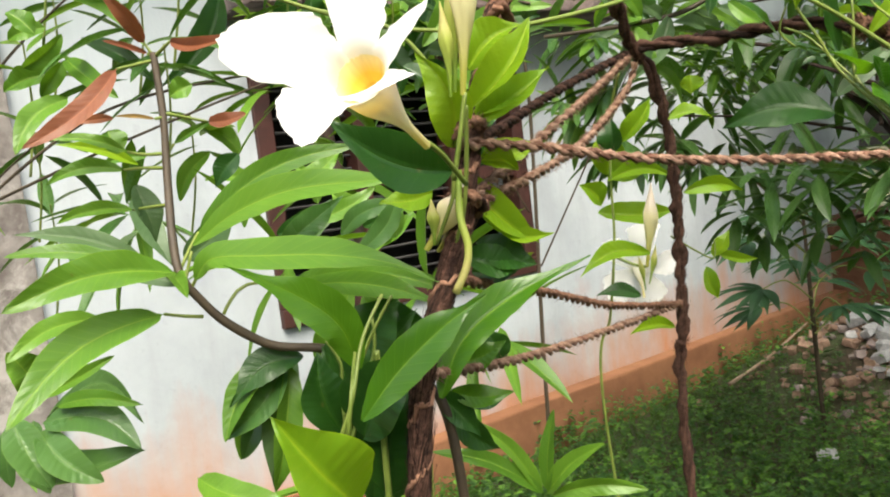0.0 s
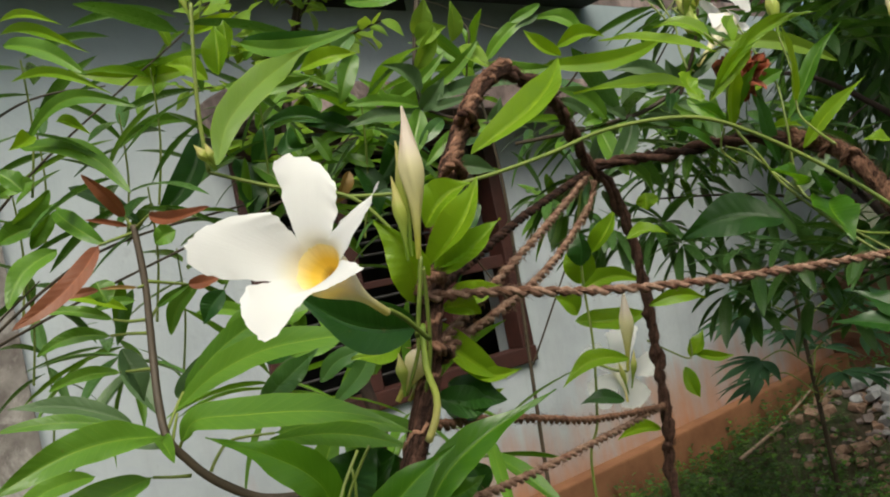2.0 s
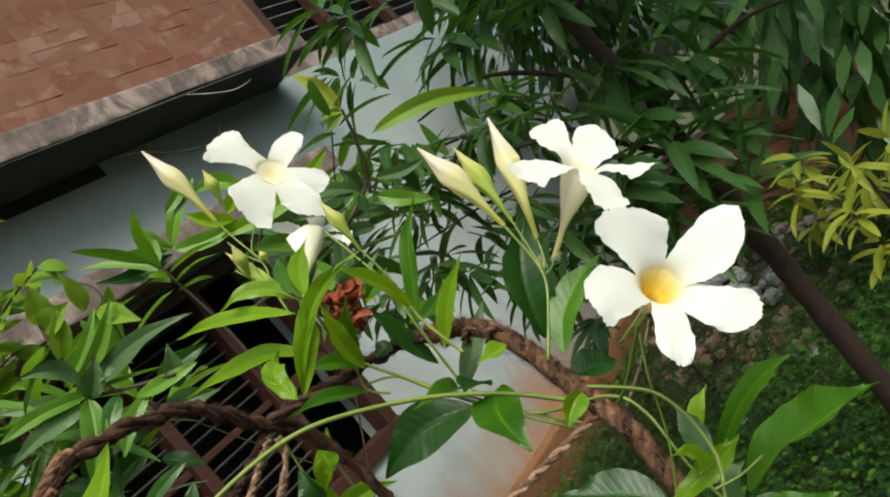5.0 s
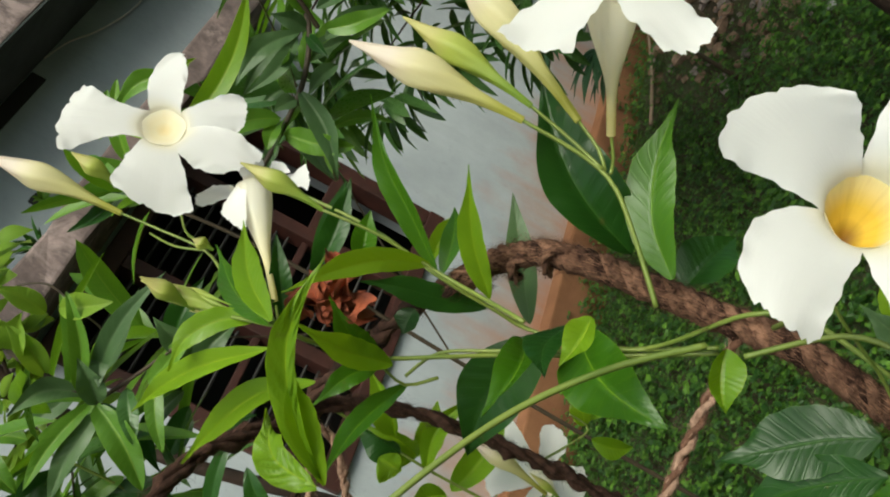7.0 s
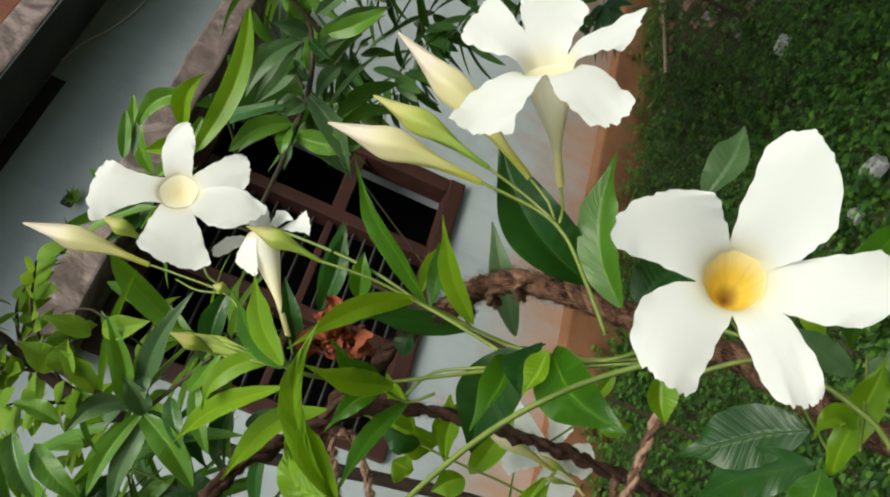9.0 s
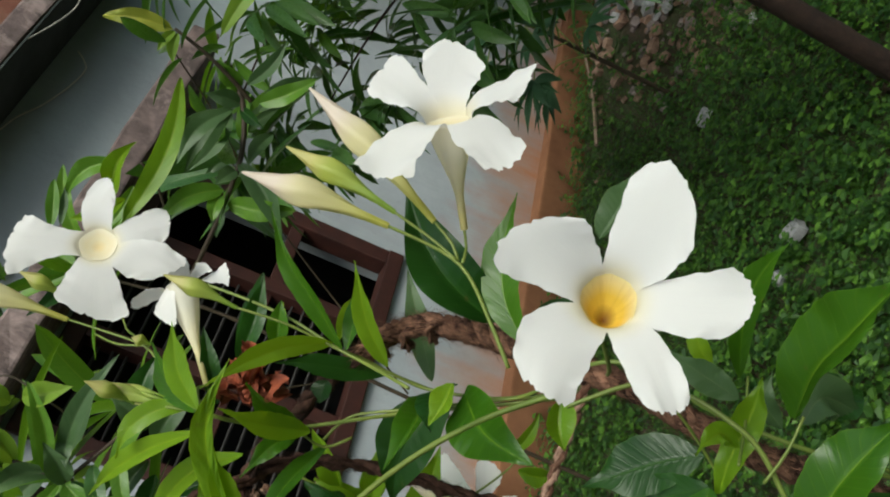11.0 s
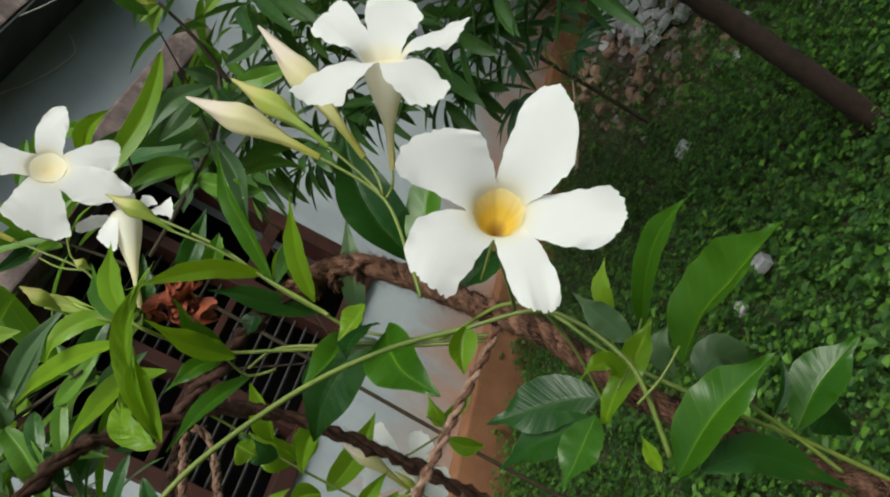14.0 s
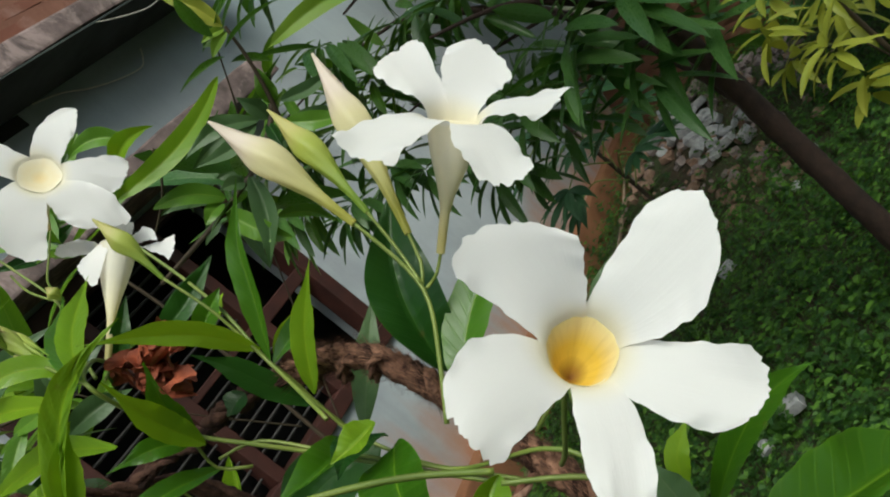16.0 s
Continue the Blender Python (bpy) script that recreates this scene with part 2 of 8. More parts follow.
concrete = blotched("weathered_concrete", (0.070, 0.052, 0.049), (0.19, 0.138, 0.130), (0.32, 0.245, 0.230), (0.034, 0.031, 0.031))
pillar_mat = blotched("bare_cement", (0.100, 0.085, 0.078), (0.235, 0.215, 0.200), (0.34, 0.32, 0.30), (0.055, 0.048, 0.044))
mould_shade = plain("black_mould_shade", (0.010, 0.014, 0.013), (0.045, 0.055, 0.050), 5, 0.95, 0.5, 0.004)
mortar = plain("mortar", (0.100, 0.038, 0.022), (0.170, 0.078, 0.050), 9, 0.95, 0.8, 0.005)
stone_mat = plain("rubble_stone", (0.13, 0.098, 0.090), (0.40, 0.33, 0.31), 16, 0.9, 0.8, 0.004)
litter_mat = plain("dry_leaf", (0.12, 0.065, 0.042), (0.42, 0.28, 0.20), 30, 0.85, 0.5, 0.002)
stick_mat = plain("dry_stick", (0.20, 0.13, 0.09), (0.38, 0.28, 0.20), 40, 0.85, 0.5, 0.002)
scrap_mat = plain("white_scrap", (0.22, 0.22, 0.23), (0.50, 0.50, 0.50), 40, 0.5, 0.3, 0.003)
wire_mat = plain("pale_wire", (0.38, 0.36, 0.32), (0.55, 0.52, 0.46), 30, 0.6, 0)


def brick_material():
    n = Nodes("old_brick")
    rnd = n.add("ObjectInfo").outputs["Random"]
    o = n.coords()
    c = n.mix(n.math("ADD", n.math("MULTIPLY", rnd, 0.05), n.math("MULTIPLY", n.noise(7, 6, n.add("NewGeometry").outputs["Position"]), 0.85)), (0.086, 0.027, 0.015), (0.178, 0.066, 0.038))
    c = n.mix(n.math("MULTIPLY", n.ramp(n.noise(3.5, 6, n.add("NewGeometry").outputs["Position"]), 0.48, 0.60), 0.70), c, (0.21, 0.128, 0.100))
    n.put(n.b.inputs["Base Color"], c)
    n.b.inputs["Roughness"].default_value = 0.92
    n.bump(n.noise(45, 5, o), 0.8, 0.004)
    return n.m


brick_mat = brick_material()


def wall_material():
    """Old whitewash with a blue tint, the slab's shade painted in high up, splashed with red earth at its foot."""
    n = Nodes("blue_whitewash")
    o = n.add("NewGeometry").outputs["Position"]
    z = n.add("SeparateXYZ", Vector=o).outputs[2]
    streaks = n.noise(1.0, 4, n.add("Mapping", Vector=o, Scale=(9, 9, 1.1)).outputs[0])
    blotch = n.noise(2.2, 5, o)
    fine = n.noise(26, 5, o)
    c = n.mix(n.ramp(blotch, 0.35, 0.7), (0.300, 0.330, 0.355), (0.400, 0.435, 0.460))
    c = n.mix(n.math("MULTIPLY", n.ramp(streaks, 0.5, 0.72), 0.35), c, (0.25, 0.265, 0.28))
    c = n.mix(n.math("MULTIPLY", n.ramp(fine, 0.62, 0.75), 0.30), c, (0.22, 0.225, 0.23))
    # darker teal towards the top paints in the shade under the slab
    slab_shade = n.ramp(n.math("ADD", z, n.math("MULTIPLY", blotch, 0.8)), 2.25, 2.95)
    c = n.mix(n.math("MULTIPLY", slab_shade, 0.45), c, (0.140, 0.215, 0.220))
    mud = n.ramp(n.math("ADD", z, n.math("MULTIPLY", n.math("ADD", blotch, streaks), 0.75)), 1.42, 0.85)
    c = n.mix(n.math("MULTIPLY", mud, 0.9), c, (0.42, 0.17, 0.065))
    n.put(n.b.inputs["Base Color"], c)
    n.b.inputs["Roughness"].default_value = 0.85
    n.bump(n.math("ADD", fine, n.math("MULTIPLY", blotch, 2.0)), 0.4, 0.006)
    return n.m


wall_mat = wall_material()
plinth_mat = plain("earth_stained_plaster", (0.150, 0.058, 0.024), (0.270, 0.125, 0.058), 6, 0.9, 0.6, 0.005)


def ground_material():
    n = Nodes("damp_earth")
    o = n.coords()
    a, b = n.noise(3, 5, o), n.noise(40, 5, o)
    c = n.mix(n.ramp(a, 0.35, 0.65), (0.05, 0.035, 0.02), (0.045, 0.07, 0.02))
    c = n.mix(n.math("MULTIPLY", n.ramp(b, 0.5, 0.7), 0.5), c, (0.14, 0.09, 0.055))
    n.put(n.b.inputs["Base Color"], c)
    n.b.inputs["Roughness"].default_value = 0.95
    n.bump(b, 0.9, 0.02)
    return n.m


earth = ground_material()
bank_mat = plain("red_earth", (0.10, 0.042, 0.022), (0.22, 0.105, 0.06), 7, 0.95, 0.8, 0.01)


# ---- building blocks ----
def mesh_object(name, verts, faces, material, parent=None, label="", uvs=None, smooth=True):
    me = bpy.data.meshes.new(name)
    me.from_pydata([tuple(v) for v in verts], [], faces)
    if uvs is not None:
        lay = me.uv_layers.new(name="UVMap")
        idx = np.empty(len(me.loops), dtype=np.int32)
        me.loops.foreach_get("vertex_index", idx)
        lay.data.foreach_set("uv", np.asarray(uvs, dtype=np.float32)[idx].ravel())
    me.materials.append(material)
    if smooth:
        me.polygons.foreach_set("use_smooth", [True] * len(me.polygons))
    return hang(new(name, me), parent, label)


def hang(ob, parent, label=""):
    if parent is not None:
        ob.parent = parent
        ob.matrix_parent_inverse = parent.matrix_basis.inverted()
    if label:
        tagged(ob, label)
    return ob


def thing(name, place, label, category, group="", kind=""):
    ob = new(name)
    ob.empty_display_size = 0.05
    ob.matrix_basis = Matrix.Translation(place)
    return tagged(ob, label, category, group, kind)


def frames_along(points):
    """Even points along a smooth line through the given ones, with side and up vectors."""
    p = [Vector(q) for q in points]
    out = []
    n = len(p)
    for i in range(n - 1):
        a, b, c, d = p[max(i - 1, 0)], p[i], p[i + 1], p[min(i + 2, n - 1)]
        k = max(2, int((c - b).length / 0.004)) if (c - b).length < 0.5 else 24
        k = min(k, 40)
        for j in range(k):
            t = j / k
            out.append(0.5 * ((2 * b) + (c - a) * t + (2 * a - 5 * b + 4 * c - d) * t * t + (3 * b - a - 3 * c + d) * t ** 3))
    out.append(p[-1])
    res = []
    side = None
    for i, q in enumerate(out):
        tan = (out[min(i + 1, len(out) - 1)] - out[max(i - 1, 0)]).normalized()
        if side is None:
            side = tan.orthogonal().normalized()
        side = (side - tan * side.dot(tan)).normalized()
        res.append((q, side, tan.cross(side)))
    return res


def tube(name, points, r0, r1, material, parent, label="", sides=8, lumpy=0.0, ring=None):
    fr = ring or frames_along(points)
    verts, uvs, faces = [], [], []
    n = len(fr)
    for i, (q, a, b) in enumerate(fr):
        t = i / (n - 1)
        r = r0 + (r1 - r0) * t
        for k in range(sides):
            w = 2 * math.pi * k / sides
            rr = r * (1 + lumpy * noise.noise(q * 60 + Vector((k, 0, 0))))
            verts.append(q + (a * math.cos(w) + b * math.sin(w)) * rr)
            uvs.append((k / sides, t))
    for i in range(n - 1):
        for k in range(sides):
            faces.append((i * sides + k, i * sides + (k + 1) % sides, (i + 1) * sides + (k + 1) % sides, (i + 1) * sides + k))
    faces.append(tuple(range(sides))[::-1]), faces.append(tuple((n - 1) * sides + k for k in range(sides)))
    return mesh_object(name, verts, faces, material, parent, label, uvs)


def rope(name, points, radius, material, parent, strands=3, pitch=7.0, fuzz=1.0, label="", wobble=0.15):
    """Laid rope: strands twisted round one another, with stray fibres standing off."""
    fr = frames_along(points)
    verts, faces = [], []
    n, sides = len(fr), 6
    length = 0.0
    rng = random.Random(name + str(points[0]))
    along = []
    for i, (q, a, b) in enumerate(fr):
        if i:
            length += (q - fr[i - 1][0]).length
        along.append(length)
    for s in range(strands):
        o = len(verts)
        for i, (q, a, b) in enumerate(fr):
            w = along[i] / (radius * pitch) * 2 * math.pi + 2 * math.pi * s / strands + 0.8 * noise.noise(q * 25 + Vector((s * 3, 0, 0)))
            off = (a * math.cos(w) + b * math.sin(w)) * radius * 0.52
            wob = 1 + wobble * 1.6 * noise.noise(q * 130 + Vector((0, 0, s * 7)))
            for k in range(sides):
                v = 2 * math.pi * k / sides
                verts.append(q + off * wob + (a * math.cos(v) + b * math.sin(v)) * radius * 0.56 * wob)
        for i in range(n - 1):
            for k in range(sides):
                faces.append((o + i * sides + k, o + i * sides + (k + 1) % sides, o + (i + 1) * sides + (k + 1) % sides, o + (i + 1) * sides + k))
        faces.append(tuple(o + k for k in range(sides))[::-1]), faces.append(tuple(o + (n - 1) * sides + k for k in range(sides)))
    for j in range(int(length / radius * 9.0 * fuzz)):
        i = rng.randrange(n)
        q, a, b = fr[i]
        tan = a.cross(b)
        w = rng.uniform(0, 2 * math.pi)
        out = (a * math.cos(w) + b * math.sin(w))
        root = q + out * radius * 0.9
        tip = root + (out * rng.uniform(0.08, 0.7) + tan * rng.choice((-1, 1)) * rng.uniform(0.4, 1)).normalized() * radius * rng.uniform(0.5, 1.9)
        half = tan.cross(out) * 0.00014
        o = len(verts)
        midp = (root + tip) / 2 + tan * radius * rng.uniform(-0.3, 0.3)
        verts += [root - half, root + half, midp + half * 0.7, midp - half * 0.7, tip]
        faces += [(o, o + 1, o + 2, o + 3), (o + 3, o + 2, o + 4)]
    return mesh_object(name, verts, faces, material, parent, label)


def blade(length, width, bend, side, fold=0.18, wave=0.03, shape="vine", seed=0, nu=8, nv=14, droop=0.0, curl=0.0, quilt=0.0, twist=0.0):
    """A leaf along +y from the origin, facing +z."""
    rng = random.Random(seed)
    ph, ph2 = rng.uniform(0, 6.28), rng.uniform(0, 6.28)
    verts, uvs, faces = [], [], []
    for j in range(nv + 1):
        v = j / nv
        if shape == "vine":
            k = max(0.0, (v - 0.55) / 0.45)
            h = (math.sin(math.pi * v ** 0.82) ** 0.78) * (1 - 0.40 * k * k * (3 - 2 * k))
            if v > 0.86:
                h = max(h, 0.17 * (1 - v) / 0.14)
        elif shape == "mango":
            h = (math.sin(math.pi * v ** 0.9) ** 0.62) * (1 - 0.18 * v)
            if v < 0.06:
                h *= v / 0.06
        else:
            h = math.sin(math.pi * v ** 0.7) ** 0.7
        h = max(h, 0.03 if v < 0.1 else 0.004) * width / 2
        cx = side * length * math.sin(math.pi * v)
        cz = bend * length * math.sin(math.pi * v) - droop * length * v * v
        for i in range(nu + 1):
            u = -1 + 2 * i / nu
            x = cx + u * h * (1 - 0.10 * abs(fold))
            z = cz + abs(u) * h * fold * 1.4 - 0.25 * h * u * u * fold
            z -= curl * length * max(0.0, v - 0.55) ** 2 * 2.2
            z += 0.085 * min(width, 0.016) * math.sin(2 * math.pi * (v * 11 - abs(u) * 1.6)) * abs(u) * (1 - abs(u)) * 1.6 * min(1, quilt)
            z += wave * width * (abs(u) ** 1.5) * math.sin(v * 12 + ph + (0 if u > 0 else 1.7)) + 0.3 * wave * width * (abs(u) ** 3) * math.sin(v * 31 + ph2 + u) + 0.5 * wave * width * u * math.sin(v * 6 + ph2)
            w = twist * (v - 0.4)
            dx, dz = x - cx, z - cz
            verts.append((cx + dx * math.cos(w) - dz * math.sin(w), v * length, cz + dx * math.sin(w) + dz * math.cos(w)))
            uvs.append((i / nu, v))
    for j in range(nv):
        for i in range(nu):
            a = j * (nu + 1) + i
            faces.append((a, a + 1, a + nu + 2, a + nu + 1))
    return verts, faces, uvs


def oriented(base, tip, normal):
    y = (Vector(tip) - Vector(base)).normalized()
    z = Vector(normal) - y * Vector(normal).dot(y)
    z = z.normalized() if z.length > 1e-4 else y.orthogonal().normalized()
    m = Matrix((y.cross(z), y, z)).transposed().to_4x4()
    m.translation = base
    return m


leaf_count = [0]


def leaf(plant, base, tip, width, normal, bend, side, material, shape="", label="", fold=None, ruffle=None, twist=None):
    """One leaf of a plant, from its stalk to its point."""
    leaf_count[0] += 1
    k = leaf_count[0]
    length = (Vector(tip) - Vector(base)).length
    kind = shape or ("mango" if material in (mango, mango_far, red, redgreen) else "vine")
    rng = random.Random(k * 7)
    folded = rng.uniform(0.45, 0.95) if material is fresh else rng.uniform(0.25, 0.6)
    wavy = rng.uniform(0.03, 0.07) if material in (fresh, mango) else rng.uniform(0.02, 0.06)
    turned = rng.uniform(-0.5, 0.5)
    v, f, uv = blade(length, width, bend, side, folded if fold is None else fold, wavy if ruffle is None else ruffle, kind, k, 10, 36, 0.0,
                     rng.uniform(-0.02, 0.08), 1.0, turned if twist is None else twist)
    m = oriented(base, tip, normal)
    me = bpy.data.meshes.new("leaf")
    me.from_pydata(v, [], f)
    lay = me.uv_layers.new(name="UVMap")
    idx = np.empty(len(me.loops), dtype=np.int32)
    me.loops.foreach_get("vertex_index", idx)
    lay.data.foreach_set("uv", np.asarray(uv, dtype=np.float32)[idx].ravel())
    me.materials.append(material)
    me.polygons.foreach_set("use_smooth", [True] * len(me.polygons))
    ob = new("leaf", me)
    ob.matrix_basis = m
    return hang(ob, plant, label)


def strap(plant, spine, width, normal, material, fold=(0.35, 0.35), ruffle=0.05, quilt=0.0, twist=0.0, label=""):
    """A leaf that follows a curved midrib; fold lifts its two halves, quilt puffs the skin between the veins."""
    leaf_count[0] += 1
    rng = random.Random(leaf_count[0] * 5 + 1)
    pts = [Vector(p) for p in spine]
    pts = [pts[0] * 2 - pts[1]] + pts + [pts[-1] * 2 - pts[-2]]
    nv, nu = 40, 12
    verts, uvs, faces = [], [], []
    ph, ph2 = rng.uniform(0, 6.28), rng.uniform(0, 6.28)
    for j in range(nv + 1):
        v = j / nv
        f = min(v * (len(spine) - 1), len(spine) - 1 - 1e-6)
        k, t = int(f), f - int(f)
        a, b, c, d = pts[k:k + 4]
        p = 0.5 * (2 * b + (c - a) * t + (2 * a - 5 * b + 4 * c - d) * t * t + (3 * b - a - 3 * c + d) * t ** 3)
        along = (0.5 * ((c - a) + 2 * (2 * a - 5 * b + 4 * c - d) * t + 3 * (3 * b - a - 3 * c + d) * t * t)).normalized()
        z = Vector(normal) - along * Vector(normal).dot(along)
        z = Matrix.Rotation(twist * (v - 0.4), 3, along) @ z.normalized()
        x = along.cross(z)
        tail = min(1.0, max(0.0, (v - 0.62) / 0.26))
        h = (math.sin(math.pi * min(1, 0.01 + 0.99 * v) ** 0.88) ** 0.85) * (1 - 0.55 * tail * tail * (3 - 2 * tail)) * width / 2
        h = max(h, 0.09 * width * min(1.0, (1 - v) / 0.10)) if v > 0.7 else h
        h = max(h, 0.0004)
        for i in range(nu + 1):
            u = -1 + 2 * i / nu
            s = abs(u)
            lift = fold[0] if u < 0 else fold[1]
            q = s * (1 - 0.12 * s * lift)
            up = h * q * math.sin(lift) * (1 - 0.25 * s)
            up += 0.00030 * quilt * math.sin(2 * math.pi * (v * 11 + 0.5 * math.sin(v * 7 + ph) - s * 1.7)) * math.sin(math.pi * min(1, s * 1.05)) ** 0.7 * (0.6 + 0.4 * math.sin(v * 17 + ph2))
            up += ruffle * width * s ** 1.6 * (math.sin(v * 11 + ph + (0 if u > 0 else 1.9)) + 0.4 * math.sin(v * 29 + ph2 + u))
            out = math.copysign(h * q * math.cos(lift), u) * (1 + 0.02 * math.sin(v * 47 + ph + u * 2))
            verts.append(p + x * out + z * up)
            uvs.append((i / nu, v))
    for j in range(nv):
        for i in range(nu):
            a = j * (nu + 1) + i
            faces.append((a, a + 1, a + nu + 2, a + nu + 1))
    return mesh_object("leaf", verts, faces, material, plant, label, uvs)


shared_blades = {}


def shared_leaf(plant, base, tip, width, normal, material, shape="mango", variant=0):
    """A leaf of a plant farther off, on one of a few common meshes."""
    key = (material.name, shape, variant)
    if key not in shared_blades:
        rng = random.Random(variant * 31 + len(shape))
        v, f, uv = blade(1.0, 1.0, rng.uniform(0.02, 0.12), rng.uniform(-0.07, 0.07), 0.0, 0.0, shape, variant, 4, 7)
        fold, wave = rng.uniform(0.1, 0.5), rng.uniform(0.02, 0.07)
        v = [(x, y, z + abs(x) * fold * 0.2 + wave * 0.2 * x * math.sin(9 * y + variant)) for x, y, z in v]
        me = bpy.data.meshes.new("leaf")
        me.from_pydata(v, [], f)
        lay = me.uv_layers.new(name="UVMap")
        idx = np.empty(len(me.loops), dtype=np.int32)
        me.loops.foreach_get("vertex_index", idx)
        lay.data.foreach_set("uv", np.asarray(uv, dtype=np.float32)[idx].ravel())
        me.materials.append(material)
        me.polygons.foreach_set("use_smooth", [True] * len(me.polygons))
        shared_blades[key] = me
    ob = new("leaf", shared_blades[key])
    length = (Vector(tip) - Vector(base)).length
    ob.matrix_basis = oriented(base, tip, normal) @ Matrix.Diagonal((width, length, length, 1))
    return hang(ob, plant)


def shoot(plant, place, along, count, length, width, material, seed, droop=0.4, spread=1.0, shape="mango"):
    """A whorl of leaves round the end of a twig, hanging outwards."""
    rng = random.Random(seed)
    along = Vector(along).normalized()
    a = along.orthogonal().normalized()
    b = along.cross(a)
    for i in range(count):
        w = 2.4 * i + rng.uniform(-0.4, 0.4)
        t = i / max(1, count - 1)
        out = a * math.cos(w) + b * math.sin(w)
        d = (out * spread * rng.uniform(0.7, 1.1) + along * (0.25 + 0.9 * t) + Vector((0, 0, -droop * rng.uniform(0.5, 1.5)))).normalized()
        base = Vector(place) + along * (t - 1) * length * 0.45 + out * 0.004
        ln = length * rng.uniform(0.65, 1.15)
        up = Vector((0, 0, 1)) + out * 0.35 + Vector((rng.uniform(-.3, .3), rng.uniform(-.3, .3), 0))
        shared_leaf(plant, base, base + d * ln, width * rng.uniform(0.8, 1.2), up, material, shape, rng.randrange(5))


def revolve(profile, base, axis, sides=14, twist=0.0, furrow=0.0, lobes=5):
    """Verts, faces and uvs of a turned body: profile of (along, radius) in metres from base on axis."""
    axis = Vector(axis).normalized()
    a = axis.orthogonal().normalized()
    b = axis.cross(a)
    verts, uvs, faces = [], [], []
    n = len(profile)
    for i, (h, r) in enumerate(profile):
        for k in range(sides):
            w = 2 * math.pi * k / sides
            rr = r * (1 + furrow * math.sin(lobes * (w + twist * h / profile[-1][0])))
            verts.append(Vector(base) + axis * h + (a * math.cos(w) + b * math.sin(w)) * rr)
            uvs.append((k / sides, i / (n - 1)))
    for i in range(n - 1):
        for k in range(sides):
            faces.append((i * sides + k, i * sides + (k + 1) % sides, (i + 1) * sides + (k + 1) % sides, (i + 1) * sides + k))
    return verts, faces, uvs


def bud(plant, base, tip, radius, material, label="", bow=0.0):
    """A closed, furled flower bud: a slim tube, a swollen belly above the middle and a long twisted point."""
    base, tip = Vector(base), Vector(tip)
    ln = (tip - base).length
    along = [i / 28 for i in range(29)]
    girth = np.interp(along, (0, 0.14, 0.28, 0.40, 0.50, 0.58, 0.64, 0.70, 0.80, 0.90, 1), (0.20, 0.25, 0.38, 0.62, 0.88, 1, 0.98, 0.80, 0.52, 0.27, 0.07))
    girth[1:-1] = (girth[:-2] + 2 * girth[1:-1] + girth[2:]) / 4
    prof = [(v * ln, float(r) * radius) for v, r in zip(along, girth)]
    v, f, uv = revolve(prof, base, tip - base, 25, 2.6, 0.09)
    side = (tip - base).cross(Vector((0.3, -1, 0.2))).normalized()
    v = [p + side * ln * (bow + 0.02) * math.sin(math.pi * q[1]) for p, q in zip(v, uv)]
    return mesh_object("bud", v, f, material, plant, label, uv)


def bezier(a, c, b, t):
    return a * (1 - t) ** 2 + c * 2 * t * (1 - t) + b * t * t


